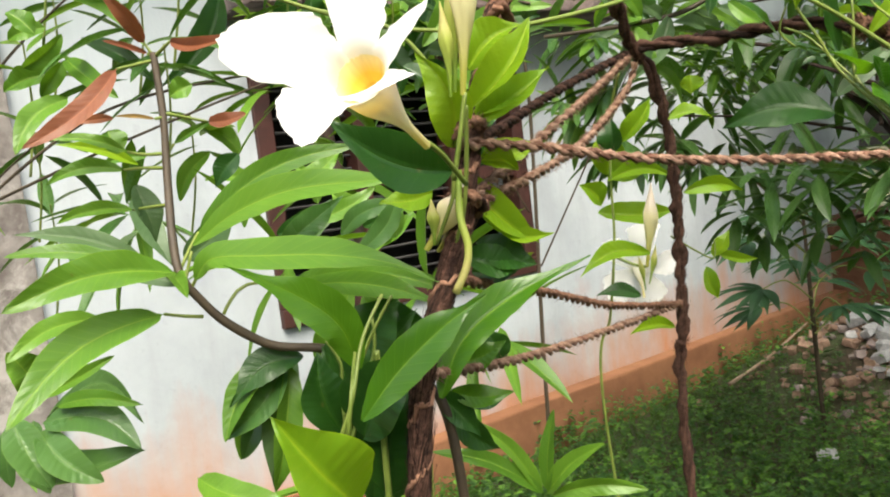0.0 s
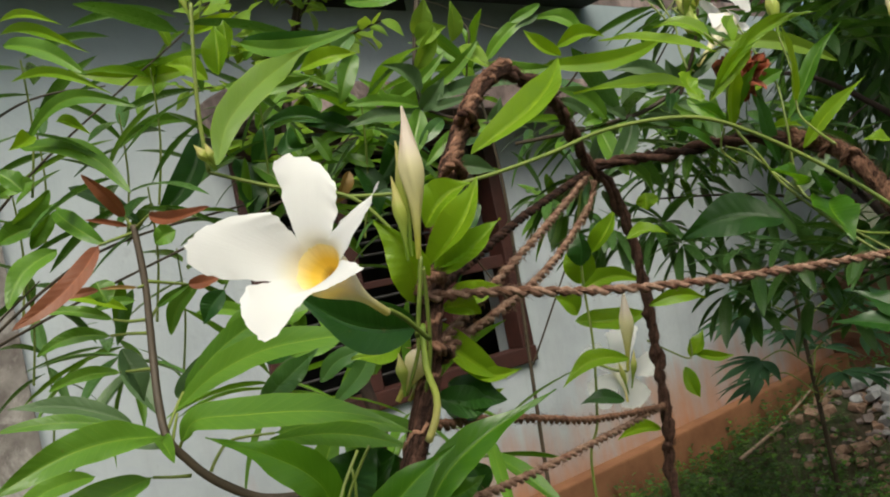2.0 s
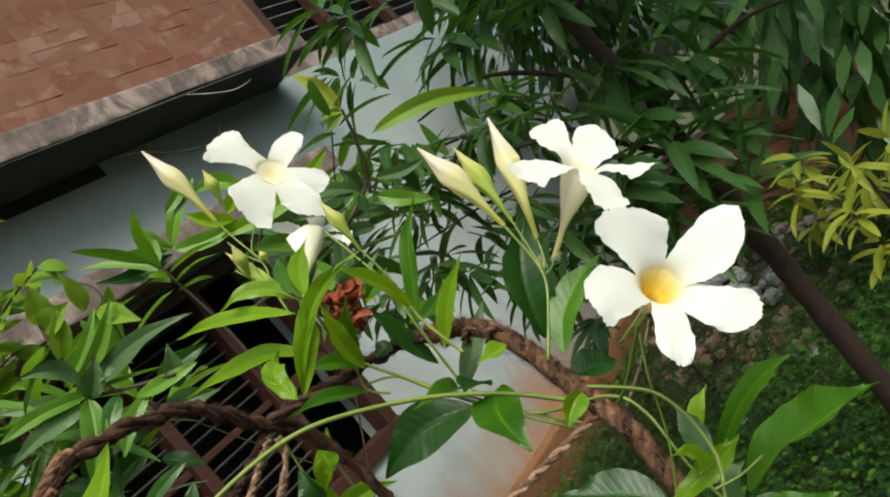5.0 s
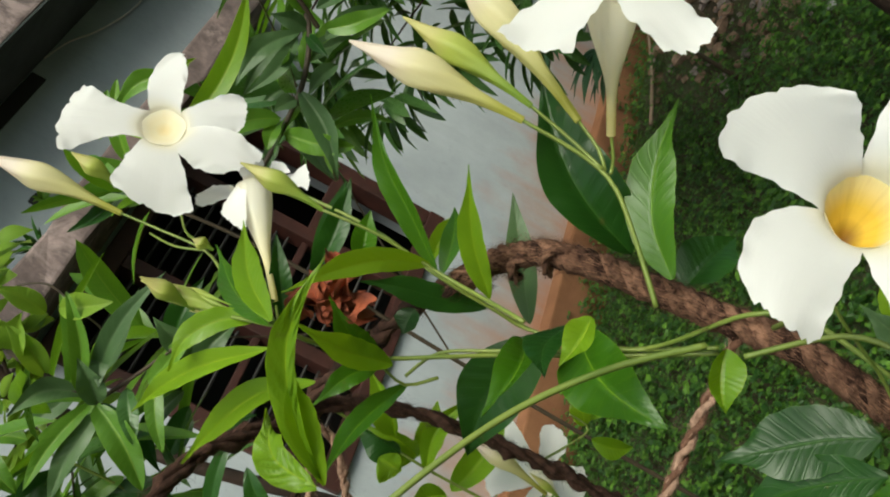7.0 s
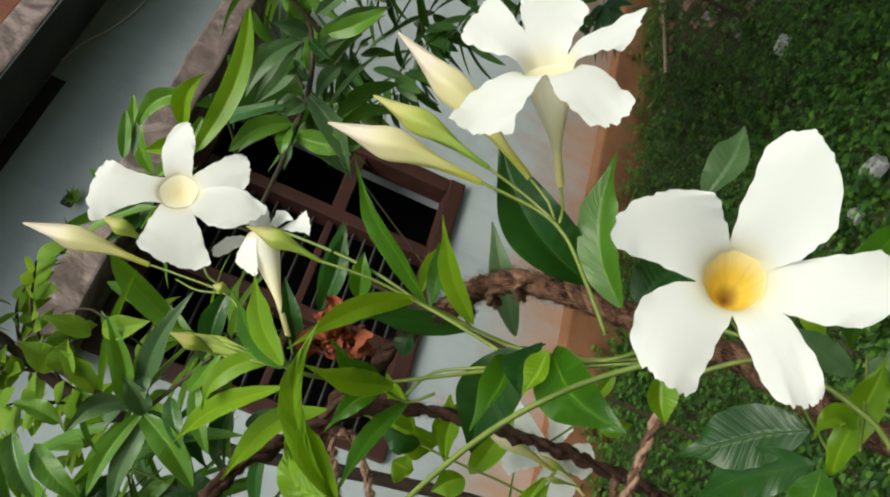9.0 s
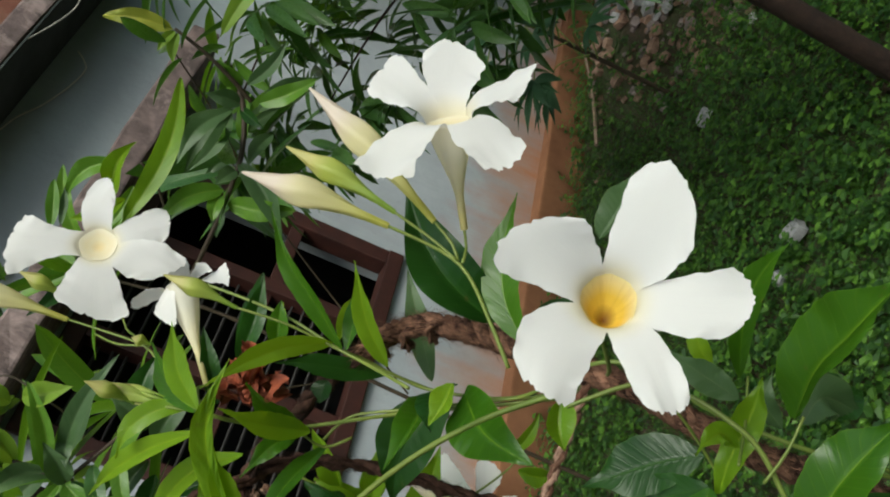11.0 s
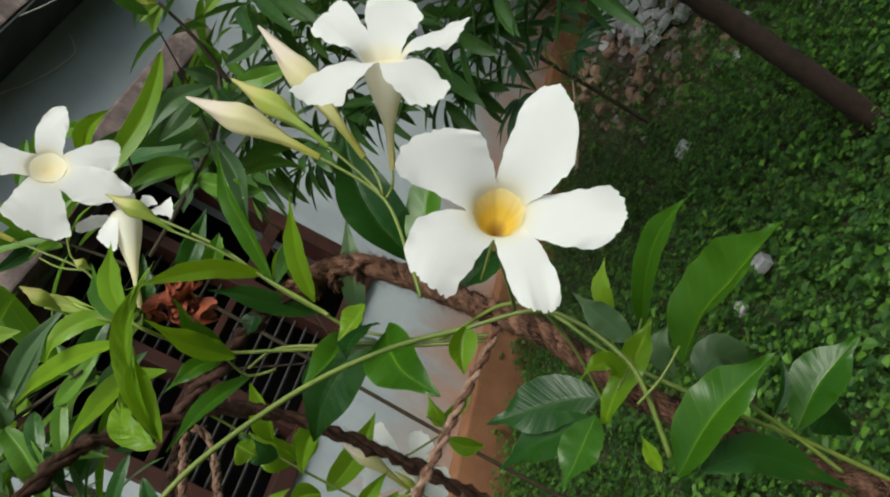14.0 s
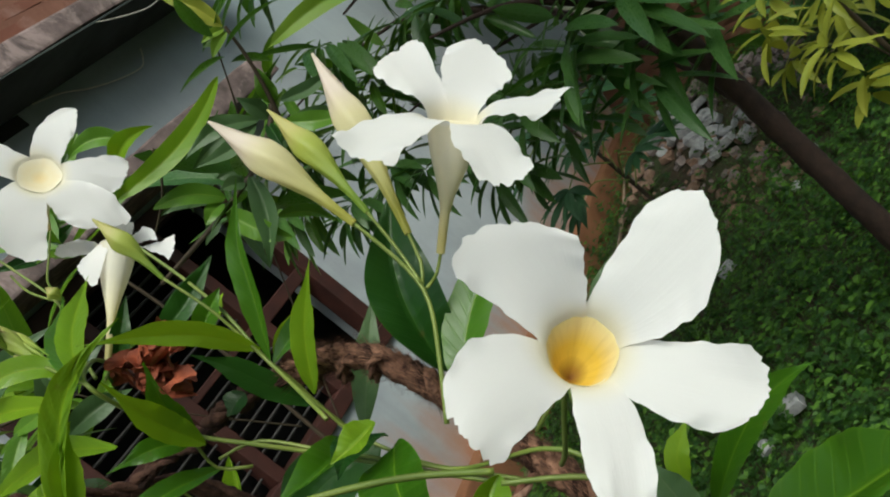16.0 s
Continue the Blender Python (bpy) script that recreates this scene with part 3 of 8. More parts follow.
def flower(plant, center, base, petals, radius, label="", cup=0.05, tube_r=0.19, seed=1, throat=None, sag=(0, 0, 0), blunt=0.10, lip=0.12):
    """An open pinwheel flower on a funnel tube. Each petal: the two corners of its outer end, and how far its two sides and its end bow out."""
    rng = random.Random(seed)
    center, base = Vector(center), Vector(base)
    axis = (center - base).normalized()
    ln = (center - base).length
    rt = tube_r * radius
    prof = []
    for i in range(17):
        v = i / 16
        k = max(0.0, (v - 0.26) / 0.74)
        prof.append((v * ln, rt * (0.17 + 0.05 * v + 0.78 * (k * k * (3 - 2 * k)) ** 1.05)))
    v, f, uv = revolve(prof, base, axis, 20, 0.0, 0.035)
    whole = mesh_object("flower", v, f, tube_cream, plant, label, uv)
    deep = min(0.6 * ln, (1.25 if throat else 0.30) * rt)
    inner = [(ln - deep + deep * 0.99 * i / 10, rt * (0.02 + 0.96 * (i / 10) ** 0.7)) for i in range(11)]
    v, f, uv = revolve(inner, base, axis, 30, 0.0, 0.03)
    v = [p + Vector(sag) * (1 - q[1]) for p, q in zip(v, uv)]
    f.append(tuple(range(30))[::-1])
    mesh_object("throat", v, f, throat or pale_yolk, whole, "yellow flower throat", uv)
    e1 = axis.orthogonal().normalized()
    e2 = axis.cross(e1)

    def turn(p):
        d = Vector(p) - center
        return math.atan2(d.dot(e2), d.dot(e1))

    order = []
    for ca, cb, bow_a, bow_b, bow_end in petals:
        wa, wb = turn(ca), turn(cb)
        if math.sin(wb - wa) < 0:
            ca, cb, bow_a, bow_b, wa, wb = cb, ca, bow_b, bow_a, wb, wa
        w = turn((Vector(ca) + Vector(cb)) / 2) % (2 * math.pi)
        order.append((w, Vector(ca), Vector(cb), bow_a, bow_b, bow_end))
    order.sort(key=lambda q: q[0])
    count = len(order)
    for k, (w, ca, cb, bow_a, bow_b, bow_end) in enumerate(order):
        back = (w - order[k - 1][0]) % (2 * math.pi)
        ahead = (order[(k + 1) % count][0] - w) % (2 * math.pi)
        lo, hi = w - min(back / 2, 0.95) - 0.10, w + min(ahead / 2, 0.95) + 0.10

        def rim(t):
            q = lo + (hi - lo) * t
            return center + (e1 * math.cos(q) + e2 * math.sin(q)) * rt * 0.93

        ra, rb = rim(0.0), rim(1.0)
        rad = ((ca + cb) / 2 - center).normalized()
        out_a, out_b = axis.cross(ca - ra) * -1.0, axis.cross(cb - rb)
        ctl_a, ctl_b = (ra + ca) / 2 + out_a * 2 * bow_a, (rb + cb) / 2 + out_b * 2 * bow_b
        ctl_o = (ca + cb) / 2 + rad * (cb - ca).length * 2 * bow_end
        R = ((ca + cb) / 2 - center).length
        nu, nv = 22, 24
        p1, p2, p3 = (rng.uniform(0, 6.28) for _ in range(3))
        nick = [rng.random() ** 2 for _ in range(nu + 1)]
        verts, uvs, faces = [], [], []
        for j in range(nv + 1):
            for i in range(nu + 1):
                u = i / nu
                x = 2 * u - 1
                v = (j / nv) * (1 - blunt * abs(x) ** 7 * (j / nv) ** 4)
                v *= 1 - 0.012 * (j / nv) ** 6 * (1 + math.sin(13 * x + p1)) - 0.008 * (j / nv) ** 6 * (1 + math.sin(31 * x + p2))
                v *= 1 - 0.032 * nick[i] * (j / nv) ** 10
                ea, eb = bezier(ra, ctl_a, ca, v), bezier(rb, ctl_b, cb, v)
                p = ea * (1 - u) + eb * u + rim(u) * (1 - v) + bezier(ca, ctl_o, cb, u) * v
                p -= (ra * (1 - u) + rb * u) * (1 - v) + (ca * (1 - u) + cb * u) * v
                p += (eb - ea) * 0.012 * abs(x) ** 5 * math.copysign(1, x) * (math.sin(17 * v + p3) + 0.7 * math.sin(39 * v + p1))
                h = cup * R * math.sin(math.pi * v ** 0.8) * (1 - x * x * 0.6)
                h += 0.055 * R * x * v * (1.25 - v) + 0.035 * R * v * v * math.sin(3.1 * x + p1)
                h += 0.028 * R * abs(x) ** 2.5 * v * math.sin(10 * v + p2 + 2 * x) + 0.003 * R * v * v * math.sin(12 * x + 4 * v + p3)
                h += 0.018 * R * abs(x) ** 4 * v * math.sin(27 * v + p1 + x) + 0.0015 * R * v ** 6 * (math.sin(19 * x + p3) + math.sin(11.3 * x + p2))
                h -= 0.05 * R * max(0.0, v - 0.7) ** 2 / 0.09 * (0.5 + 0.5 * math.sin(p2 + 2 * x))
                h += lip * rt * (v / 0.22) * math.exp(1 - v / 0.22)
                h -= rt * 0.16 * max(0.0, 1 - v / 0.06) ** 2
                verts.append(p + axis * h)
                uvs.append((u, j / nv))
        for j in range(nv):
            for i in range(nu):
                a = j * (nu + 1) + i
                faces.append((a, a + 1, a + nu + 2, a + nu + 1))
        mesh_object("petal", verts, faces, petal_white, whole, "", uvs)
    return whole


def box(name, lo, hi, m, material, parent=None, label="", bevel=0.0, rough=0.0, cuts=0):
    """A box between two corners in the frame m, with worn edges."""
    bm = bmesh.new()
    bmesh.ops.create_cube(bm, size=1)
    size = Vector(hi) - Vector(lo)
    for v in bm.verts:
        v.co = Vector(lo) + Vector((v.co[i] + 0.5) * size[i] for i in range(3))
    if cuts:
        bmesh.ops.subdivide_edges(bm, edges=[e for e in bm.edges if e.calc_length() > 0.2], cuts=cuts, use_grid_fill=True)
    if bevel:
        sharp = [e for e in bm.edges if e.calc_face_angle(0) > 0.5]
        bmesh.ops.bevel(bm, geom=sharp, offset=bevel, segments=2, affect="EDGES", profile=0.6)
    for v in bm.verts:
        if rough:
            v.co += Vector((noise.noise(v.co * 7), noise.noise(v.co * 7 + Vector((9, 0, 0))), noise.noise(v.co * 7 + Vector((0, 9, 0))))) * rough
        v.co = m @ v.co
    me = bpy.data.meshes.new(name)
    bm.to_mesh(me)
    bm.free()
    me.materials.append(material)
    return hang(new(name, me), parent, label)


def wrapped_pole(name, points, radius, material, cord_material, parent, label="", cord=0.30, pitch=9.0, shag=14.0):
    """A branch bundled in coir fibre: a lumpy core, fibres laid along it and a thin cord wound round."""
    fr = frames_along(points)
    n, sides = len(fr), 12
    verts, faces, along, length = [], [], [], 0.0
    rng = random.Random(name + str(points[1]))
    for i, (q, a, b) in enumerate(fr):
        if i:
            length += (q - fr[i - 1][0]).length
        along.append(length)
        for k in range(sides):
            w = 2 * math.pi * k / sides
            d = a * math.cos(w) + b * math.sin(w)
            r = radius * (1 + 0.20 * noise.noise(q * 55 + d * 2.0) + 0.10 * noise.noise(q * 240 + d * 3))
            verts.append(q + d * r)
    for i in range(n - 1):
        for k in range(sides):
            faces.append((i * sides + k, i * sides + (k + 1) % sides, (i + 1) * sides + (k + 1) % sides, (i + 1) * sides + k))
    lo = max(0, next((i for i, (q, a, b) in enumerate(fr) if q.z > 1.0), 0)) if fr[0][0].z < 0.9 else 0
    hi = max((i for i, (q, a, b) in enumerate(fr) if q.z > 1.0), default=n - 1)
    span = max(1e-3, along[hi] - along[lo])
    for j in range(int(span / radius * shag)):
        i = rng.randint(lo, max(lo, hi - 3))
        w = rng.uniform(0, 2 * math.pi)
        run = rng.uniform(0.010, 0.030)
        tw = rng.uniform(0.2, 1.1) * (1 if rng.random() < 0.85 else -1)
        lift0, lift1 = rng.uniform(1.0, 1.22), rng.uniform(1.06, 1.30) if rng.random() < 0.85 else rng.uniform(1.3, 2.0)
        o, prev = len(verts), None
        width = rng.uniform(0.00025, 0.0007)
        for s in range(5):
            t = s / 4
            goal = along[i] + run * t
            k = i
            while k < n - 1 and along[k] < goal:
                k += 1
            q, a, b = fr[k]
            ww = w + tw * t
            d = a * math.cos(ww) + b * math.sin(ww)
            c = q + d * radius * (lift0 + (lift1 - lift0) * t * t)
            sd = (b * math.cos(ww) - a * math.sin(ww)) * width * (1 - 0.7 * t)
            verts += [c - sd, c + sd]
            if s:
                m = o + 2 * s
                faces.append((m - 2, m - 1, m + 1, m))
    pole = mesh_object(name, verts, faces, material, parent, label)
    if cord:
        verts, faces = [], []
        turns = span / (radius * pitch)
        steps = max(12, int(turns * 22))
        path = []
        for s in range(steps + 1):
            goal = along[lo] + span * s / steps
            k = lo
            while k < hi and along[k] < goal:
                k += 1
            q, a, b = fr[k]
            w = 2 * math.pi * turns * s / steps + 0.9 * noise.noise(q * 40)
            path.append(q + (a * math.cos(w) + b * math.sin(w)) * radius * (1.08 + 0.10 * noise.noise(q * 120)))
        res, side = [], None
        for i, q in enumerate(path):
            tan = (path[min(i + 1, steps)] - path[max(i - 1, 0)]).normalized()
            side = tan.orthogonal().normalized() if side is None else (side - tan * side.dot(tan)).normalized()
            res.append((q, side, tan.cross(side)))
        tube("cord", path, radius * cord, radius * cord, cord_material, pole, "", 5, 0.4, res)
    return pole


# ---- the house: s runs along the wall, n stands off it, z is up ----
WALL_DIR, WALL_OUT, WALL_D = Vector((0.7866, 0.6175, 0)), Vector((0.6175, -0.7866, 0)), -2.954
HOUSE = Matrix(((WALL_DIR.x, WALL_OUT.x, 0, WALL_OUT.x * WALL_D), (WALL_DIR.y, WALL_OUT.y, 0, WALL_OUT.y * WALL_D), (0, 0, 1, 0), (0, 0, 0, 1)))


def house_point(s, n, z):
    return HOUSE @ Vector((s, n, z))


house = thing("house", house_point(2, 0, 0), "old two-storey house, pale blue wash stained with red earth", "house")
W0, W1, WZ0, WZ1 = 1.46, 2.86, 0.88, 2.05     # window opening
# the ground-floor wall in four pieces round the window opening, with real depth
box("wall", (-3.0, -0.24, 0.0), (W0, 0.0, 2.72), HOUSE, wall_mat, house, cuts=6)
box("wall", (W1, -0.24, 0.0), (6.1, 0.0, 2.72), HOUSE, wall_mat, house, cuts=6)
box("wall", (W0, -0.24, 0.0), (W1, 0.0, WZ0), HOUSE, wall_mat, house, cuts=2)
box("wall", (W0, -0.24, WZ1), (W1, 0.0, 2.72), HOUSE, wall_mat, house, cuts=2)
box("plinth", (-3.0, 0.002, 0.0), (6.1, 0.10, 0.27), HOUSE, plinth_mat, house, "red earth-stained plaster plinth", 0.012, 0.008, 12)
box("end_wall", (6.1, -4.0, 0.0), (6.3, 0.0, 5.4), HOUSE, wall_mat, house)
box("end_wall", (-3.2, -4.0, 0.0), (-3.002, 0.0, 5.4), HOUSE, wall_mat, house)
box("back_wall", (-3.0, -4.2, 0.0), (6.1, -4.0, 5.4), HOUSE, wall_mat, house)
box("roof", (-3.3, -4.3, 5.4), (6.4, 0.4, 5.52), HOUSE, concrete, house)
box("floor", (-3.0, -3.99, 2.5), (6.1, -0.245, 2.6), HOUSE, concrete, house)
box("partition", (-3.0, -1.2, 0.0), (6.1, -1.15, 2.5), HOUSE, room_dark, house, "room wall coloured near-black for the unlit inside")
box("pillar", (-3.0, 0.002, 0.0), (0.62, 0.03, 2.68), HOUSE, pillar_mat, house, "bare grey cement pilaster", 0.006, 0.006, 8)
# concrete sunshade over the window and the slab edge above
box("sunshade", (1.36, 0.002, 2.07), (3.42, 0.30, 2.20), HOUSE, concrete, house, "weathered concrete sunshade with drip stains", 0.012, 0.012, 10)
box("slab", (-3.2, -0.2, 2.70), (3.78, 0.35, 2.81), HOUSE, concrete, house, "weathered concrete floor slab edge", 0.012, 0.012, 14)
# thin black sheet: the soffit's shade is painted in over its mouldy plaster
box("soffit", (-3.2, 0.003, 2.690), (3.77, 0.343, 2.698), HOUSE, mould_shade, house, "mouldy slab underside, its shade painted in black")
box("slab_core", (3.78, -0.24, 2.722), (6.1, 0.0, 2.80), HOUSE, concrete, house)
# upper storey: mortar wall with brick facing, and a louvred opening
upper = box("upper_wall", (-3.0, -0.24, 2.812), (4.05, -0.012, 5.4), HOUSE, mortar, house, "bare brick upper wall with smeared mortar")
box("upper_wall", (5.95, -0.24, 2.802), (6.1, 0.0, 5.4), HOUSE, wall_mat, house)
box("upper_wall", (4.05, -0.24, 4.6), (5.95, 0.0, 5.4), HOUSE, mortar, house)
lou = mesh_object("louvre_window", [], [], iron_dark, house, "dark slatted upper window with brown posts")
for s in (4.10, 4.62, 5.25, 5.86):
    box("post", (s - 0.035, -0.10, 2.803), (s + 0.035, -0.02, 4.6), HOUSE, timber, lou, "brown timber post", 0.005)
for i in range(24):
    z = 2.83 + i * 0.075
    tilt = Matrix.Translation((0, -0.13, z)) @ Matrix.Rotation(radians(28), 4, "X")
    box("slat", (4.06, -0.035, -0.006), (5.94, 0.035, 0.006), HOUSE @ tilt, iron_dark, lou)
# near-black board gives the darkness behind the slats
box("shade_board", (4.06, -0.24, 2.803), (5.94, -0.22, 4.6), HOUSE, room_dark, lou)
# near-black strip stands in for the deepest shade below the slab
box("shade_strip", (1.95, -0.06, 2.625), (2.50, 0.004, 2.688), HOUSE, room_dark, house, "near-black strip painted in for shade under the slab", 0.003)
# timber window with iron rods
win = mesh_object("window", [], [], timber, house, "red-brown timber window with iron rods")
fr = 0.075
for lo, hi in (((W0, -0.09, WZ0), (W1, 0.03, WZ0 + fr)), ((W0, -0.09, WZ1 - fr), (W1, 0.02, WZ1)),
               ((W0, -0.09, WZ0 + fr), (W0 + fr, 0.02, WZ1 - fr)), ((W1 - fr, -0.09, WZ0 + fr), (W1, 0.02, WZ1 - fr))):
    box("window_frame", lo, hi, HOUSE, timber, win, "", 0.006)
box("mullion", (1.90, -0.08, WZ0 + fr), (1.96, 0.01, WZ1 - fr), HOUSE, timber, win, "", 0.005)
box("mullion", (2.40, -0.08, WZ0 + fr), (2.46, 0.01, WZ1 - fr), HOUSE, timber, win, "", 0.005)
box("rail", (W0 + fr, -0.075, 1.385), (1.90, -0.02, 1.415), HOUSE, timber, win, "", 0.004)
box("rail", (1.96, -0.075, 1.385), (2.40, -0.02, 1.415), HOUSE, timber, win, "", 0.004)
box("rail", (2.46, -0.075, 1.36), (W1 - fr, 0.005, 1.42), HOUSE, timber, win, "", 0.005)
for x0, x1 in ((W0 + fr, 1.90), (1.96, 2.40)):
    for z in [WZ0 + fr + 0.055 * (i + 1) for i in range(7)] + [1.42 + 0.055 * (i + 1) for i in range(9)]:
        tube("rod", [house_point(x0 - 0.01, -0.045, z), house_point(x1 + 0.01, -0.045, z)], 0.006, 0.006, iron, win, sides=6)
# wires and cracks on the wall
tube("wire", [house_point(2.58, 0.012, 2.685), house_point(2.72, 0.012, 2.657), house_point(2.84, 0.015, 2.603), house_point(3.0, 0.015, 2.561), house_point(3.125, 0.015, 2.55), house_point(3.18, 0.013, 2.58), house_point(3.22, 0.012, 2.625)],
     0.0035, 0.0035, wire_mat, house, "thin pale wire sagging on the wall", 5)
tube("wire", [house_point(2.86, 0.34, 2.69), house_point(3.0, 0.33, 2.655), house_point(3.15, 0.32, 2.635), house_point(3.3, 0.30, 2.66)], 0.003, 0.003, wire_mat, house, "thin pale wire sagging under the slab", 5)
# near-black block in place of the dark inside of the hole
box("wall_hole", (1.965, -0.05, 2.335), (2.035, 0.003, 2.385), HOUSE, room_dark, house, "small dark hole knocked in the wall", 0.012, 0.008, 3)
hole_weed = thing("weed", house_point(2.0, 0.01, 2.34), "tiny green weed growing from a hole in the wall", "weed")
for i in range(9):
    w = i * 0.7
    tip = house_point(2.0 + 0.05 * math.cos(w), 0.03 + 0.01 * (i % 3), 2.345 + 0.035 * math.sin(w))
    shared_leaf(hole_weed, house_point(2.0, 0.006, 2.345), tip, 0.016, WALL_OUT, mango, "vine", i % 5)



# ---- ground ----
def ground_height(x, y):
    n = (Vector((x, y, 0)) - WALL_OUT * WALL_D).dot(WALL_OUT)
    bump = 0.05 * noise.noise(Vector((x * 0.9, y * 0.9, 0))) + 0.02 * noise.noise(Vector((x * 3, y * 3, 5)))
    pile = 0.34 * math.exp(-(((x - 2.35) / 0.7) ** 2 + ((y - 4.5) / 0.6) ** 2))
    return bump + pile


def make_ground():
    xs = [-60, -25, -12, -6] + [-4 + 0.16 * i for i in range(63)] + [8, 14, 30, 60]
    ys = [-60, -25, -12, -6, -3] + [-1.5 + 0.16 * i for i in range(63)] + [11, 16, 30, 60]
    verts = [(x, y, ground_height(x, y) if -5 < x < 7 and -4 < y < 10 else 0.0) for y in ys for x in xs]
    w = len(xs)
    faces = [(j * w + i, j * w + i + 1, (j + 1) * w + i + 1, (j + 1) * w + i) for j in range(len(ys) - 1) for i in range(w - 1)]
    return tagged(mesh_object("ground", verts, faces, earth), "damp brown garden soil under low weeds", "ground", kind="structure")


make_ground()


def in_front(x, y, gap=0.12):
    return (Vector((x, y, 0)) - WALL_OUT * WALL_D).dot(WALL_OUT) > gap


def make_weeds():
    rng = random.Random(5)
    verts, faces = [], []
    count = 0
    while count < 50000:
        y = 0.25 + 6.5 * rng.random() ** 1.3
        x = rng.uniform(-0.5 * y - 0.5, 0.8 * y + 1.2)
        if count % 3 == 0:
            x, y = rng.gauss(0.8, 2.6), rng.gauss(1.2, 2.6)
        if not in_front(x, y):
            continue
        if max(math.exp(-(((x - 2.12) / 0.42) ** 2 + ((y - 4.25) / 0.62) ** 2)), math.exp(-(((x - 2.75) / 0.35) ** 2 + ((y - 4.25) / 0.4) ** 2))) > rng.random() * 0.95:
            continue
        count += 1
        g = ground_height(x, y)
        tall = rng.uniform(0.03, 0.19) * (1 + 0.8 * max(0, noise.noise(Vector((x * 1.6, y * 1.6, 3)))))
        lean = Vector((rng.uniform(-.4, .4), rng.uniform(-.4, .4), 1)).normalized()
        top = Vector((x, y, g)) + lean * tall
        s = 0.010 + 0.025 * rng.random() ** 2
        for k in range(rng.choice((3, 3, 4, 5))):
            w = rng.uniform(0, 6.28)
            d = Vector((math.cos(w), math.sin(w), rng.uniform(-0.35, 0.45))).normalized()
            side = d.cross(Vector((0, 0, 1))).normalized() * s * rng.uniform(0.35, 0.5)
            c = top - lean * rng.uniform(0, 0.6) * tall
            o = len(verts)
            up = Vector((0, 0, s * 0.22))
            reach = s * rng.uniform(0.9, 1.2)
            verts += [c, c + d * reach * 0.25 + side * 0.8 + up * 0.6, c + d * reach * 0.65 + side + up, c + d * reach, c + d * reach * 0.65 - side + up, c + d * reach * 0.25 - side * 0.8 + up * 0.6, c + d * reach * 0.5]
            faces += [(o, o + 6, o + 1), (o + 1, o + 6, o + 2), (o + 2, o + 6, o + 3), (o + 3, o + 6, o + 4), (o + 4, o + 6, o + 5), (o + 5, o + 6, o)]
        o = len(verts)
        verts += [Vector((x - 0.001, y, g - 0.02)), Vector((x + 0.001, y, g - 0.02)), top]
        faces.append((o, o + 1, o + 2))
    return tagged(mesh_object("weeds", verts, faces, weed, smooth=False), "low bright green weeds and clover covering the soil", "weeds", kind="stuff")


make_weeds()


def make_stone(name, place, size, material, seed, label, category, group):
    rng = random.Random(seed)
    bm = bmesh.new()
    bmesh.ops.create_icosphere(bm, subdivisions=2, radius=1)
    sc = Vector((rng.uniform(0.7, 1.3), rng.uniform(0.7, 1.2), rng.uniform(0.45, 0.8))) * size
    for v in bm.verts:
        k = 1 + 0.35 * noise.noise(v.co * 1.3 + Vector((seed, 0, 0)))
        v.co = Vector(max(-0.6, min(0.6, v.co[i] * k)) * 1.2 * sc[i] for i in range(3))
    me = bpy.data.meshes.new(name)
    bm.to_mesh(me)
    bm.free()
    me.materials.append(material)
    ob = new(name, me)
    ob.matrix_basis = Matrix.Translation(place) @ Euler((rng.uniform(-.5, .5), rng.uniform(-.5, .5), rng.uniform(0, 6))).to_matrix().to_4x4()
    return tagged(ob, label, category, group)


rng = random.Random(11)
for i in range(270):
    x, y = rng.gauss(2.10, 0.27), rng.gauss(4.2, 0.42)
    if not in_front(x, y, 0.25):
        continue
    s = rng.uniform(0.012, 0.046)
    make_stone("stone", (x, y, ground_height(x, y) + s * 0.35), s, stone_mat if rng.random() < 0.45 else litter_mat, i, "broken grey-pink rubble lump on the debris heap", "rubble", "debris heap")
for i in range(44):
    x, y = rng.gauss(2.21, 0.085), rng.gauss(4.14, 0.14)
    s = rng.uniform(0.025, 0.060)
    make_stone("plastic_scrap", (x, y, ground_height(x, y) + s * 0.9), s, scrap_mat, 500 + i, "crumpled pale grey plastic scrap on the debris heap", "litter", "debris heap")
for i in range(90):
    x, y = rng.gauss(2.75, 0.22), rng.gauss(4.22, 0.24)
    if in_front(x, y, 0.2):
        s = rng.uniform(0.014, 0.042)
        make_stone("stone", (x, y, ground_height(x, y) + s * 0.5), s, stone_mat, 600 + i, "broken grey rubble lump lying on bare soil", "rubble", "grey rubble")
for i, (x, y, s) in enumerate(((2.11, 3.36, 0.030), (1.46, 3.38, 0.045), (0.93, 2.41, 0.045), (0.78, 2.39, 0.03), (1.9, 3.3, 0.03))):
    make_stone("plastic_scrap", (x, y, ground_height(x, y) + 0.07), s, scrap_mat, 400 + i, "crumpled white plastic scrap lying among the weeds", "litter", "white scraps")
stick = thing("stick", (1.46, 4.4, ground_height(1.46, 4.4)), "dry brown stick lying on the weeds", "stick")
tube("branch", [(1.40, 4.35, 0.12), (1.7, 4.55, 0.19), (2.02, 4.78, 0.30)], 0.012, 0.006, stick_mat, stick)
# red earth bank at the end of the yard
bank = box("earth_bank", (0, -0.5, 0), (2.2, 0.0, 0.80), Matrix.Translation((2.95, 6.35, 0)) @ Matrix.Rotation(radians(-52), 4, "Z"), bank_mat, None, "", 0.1, 0.05, 16)
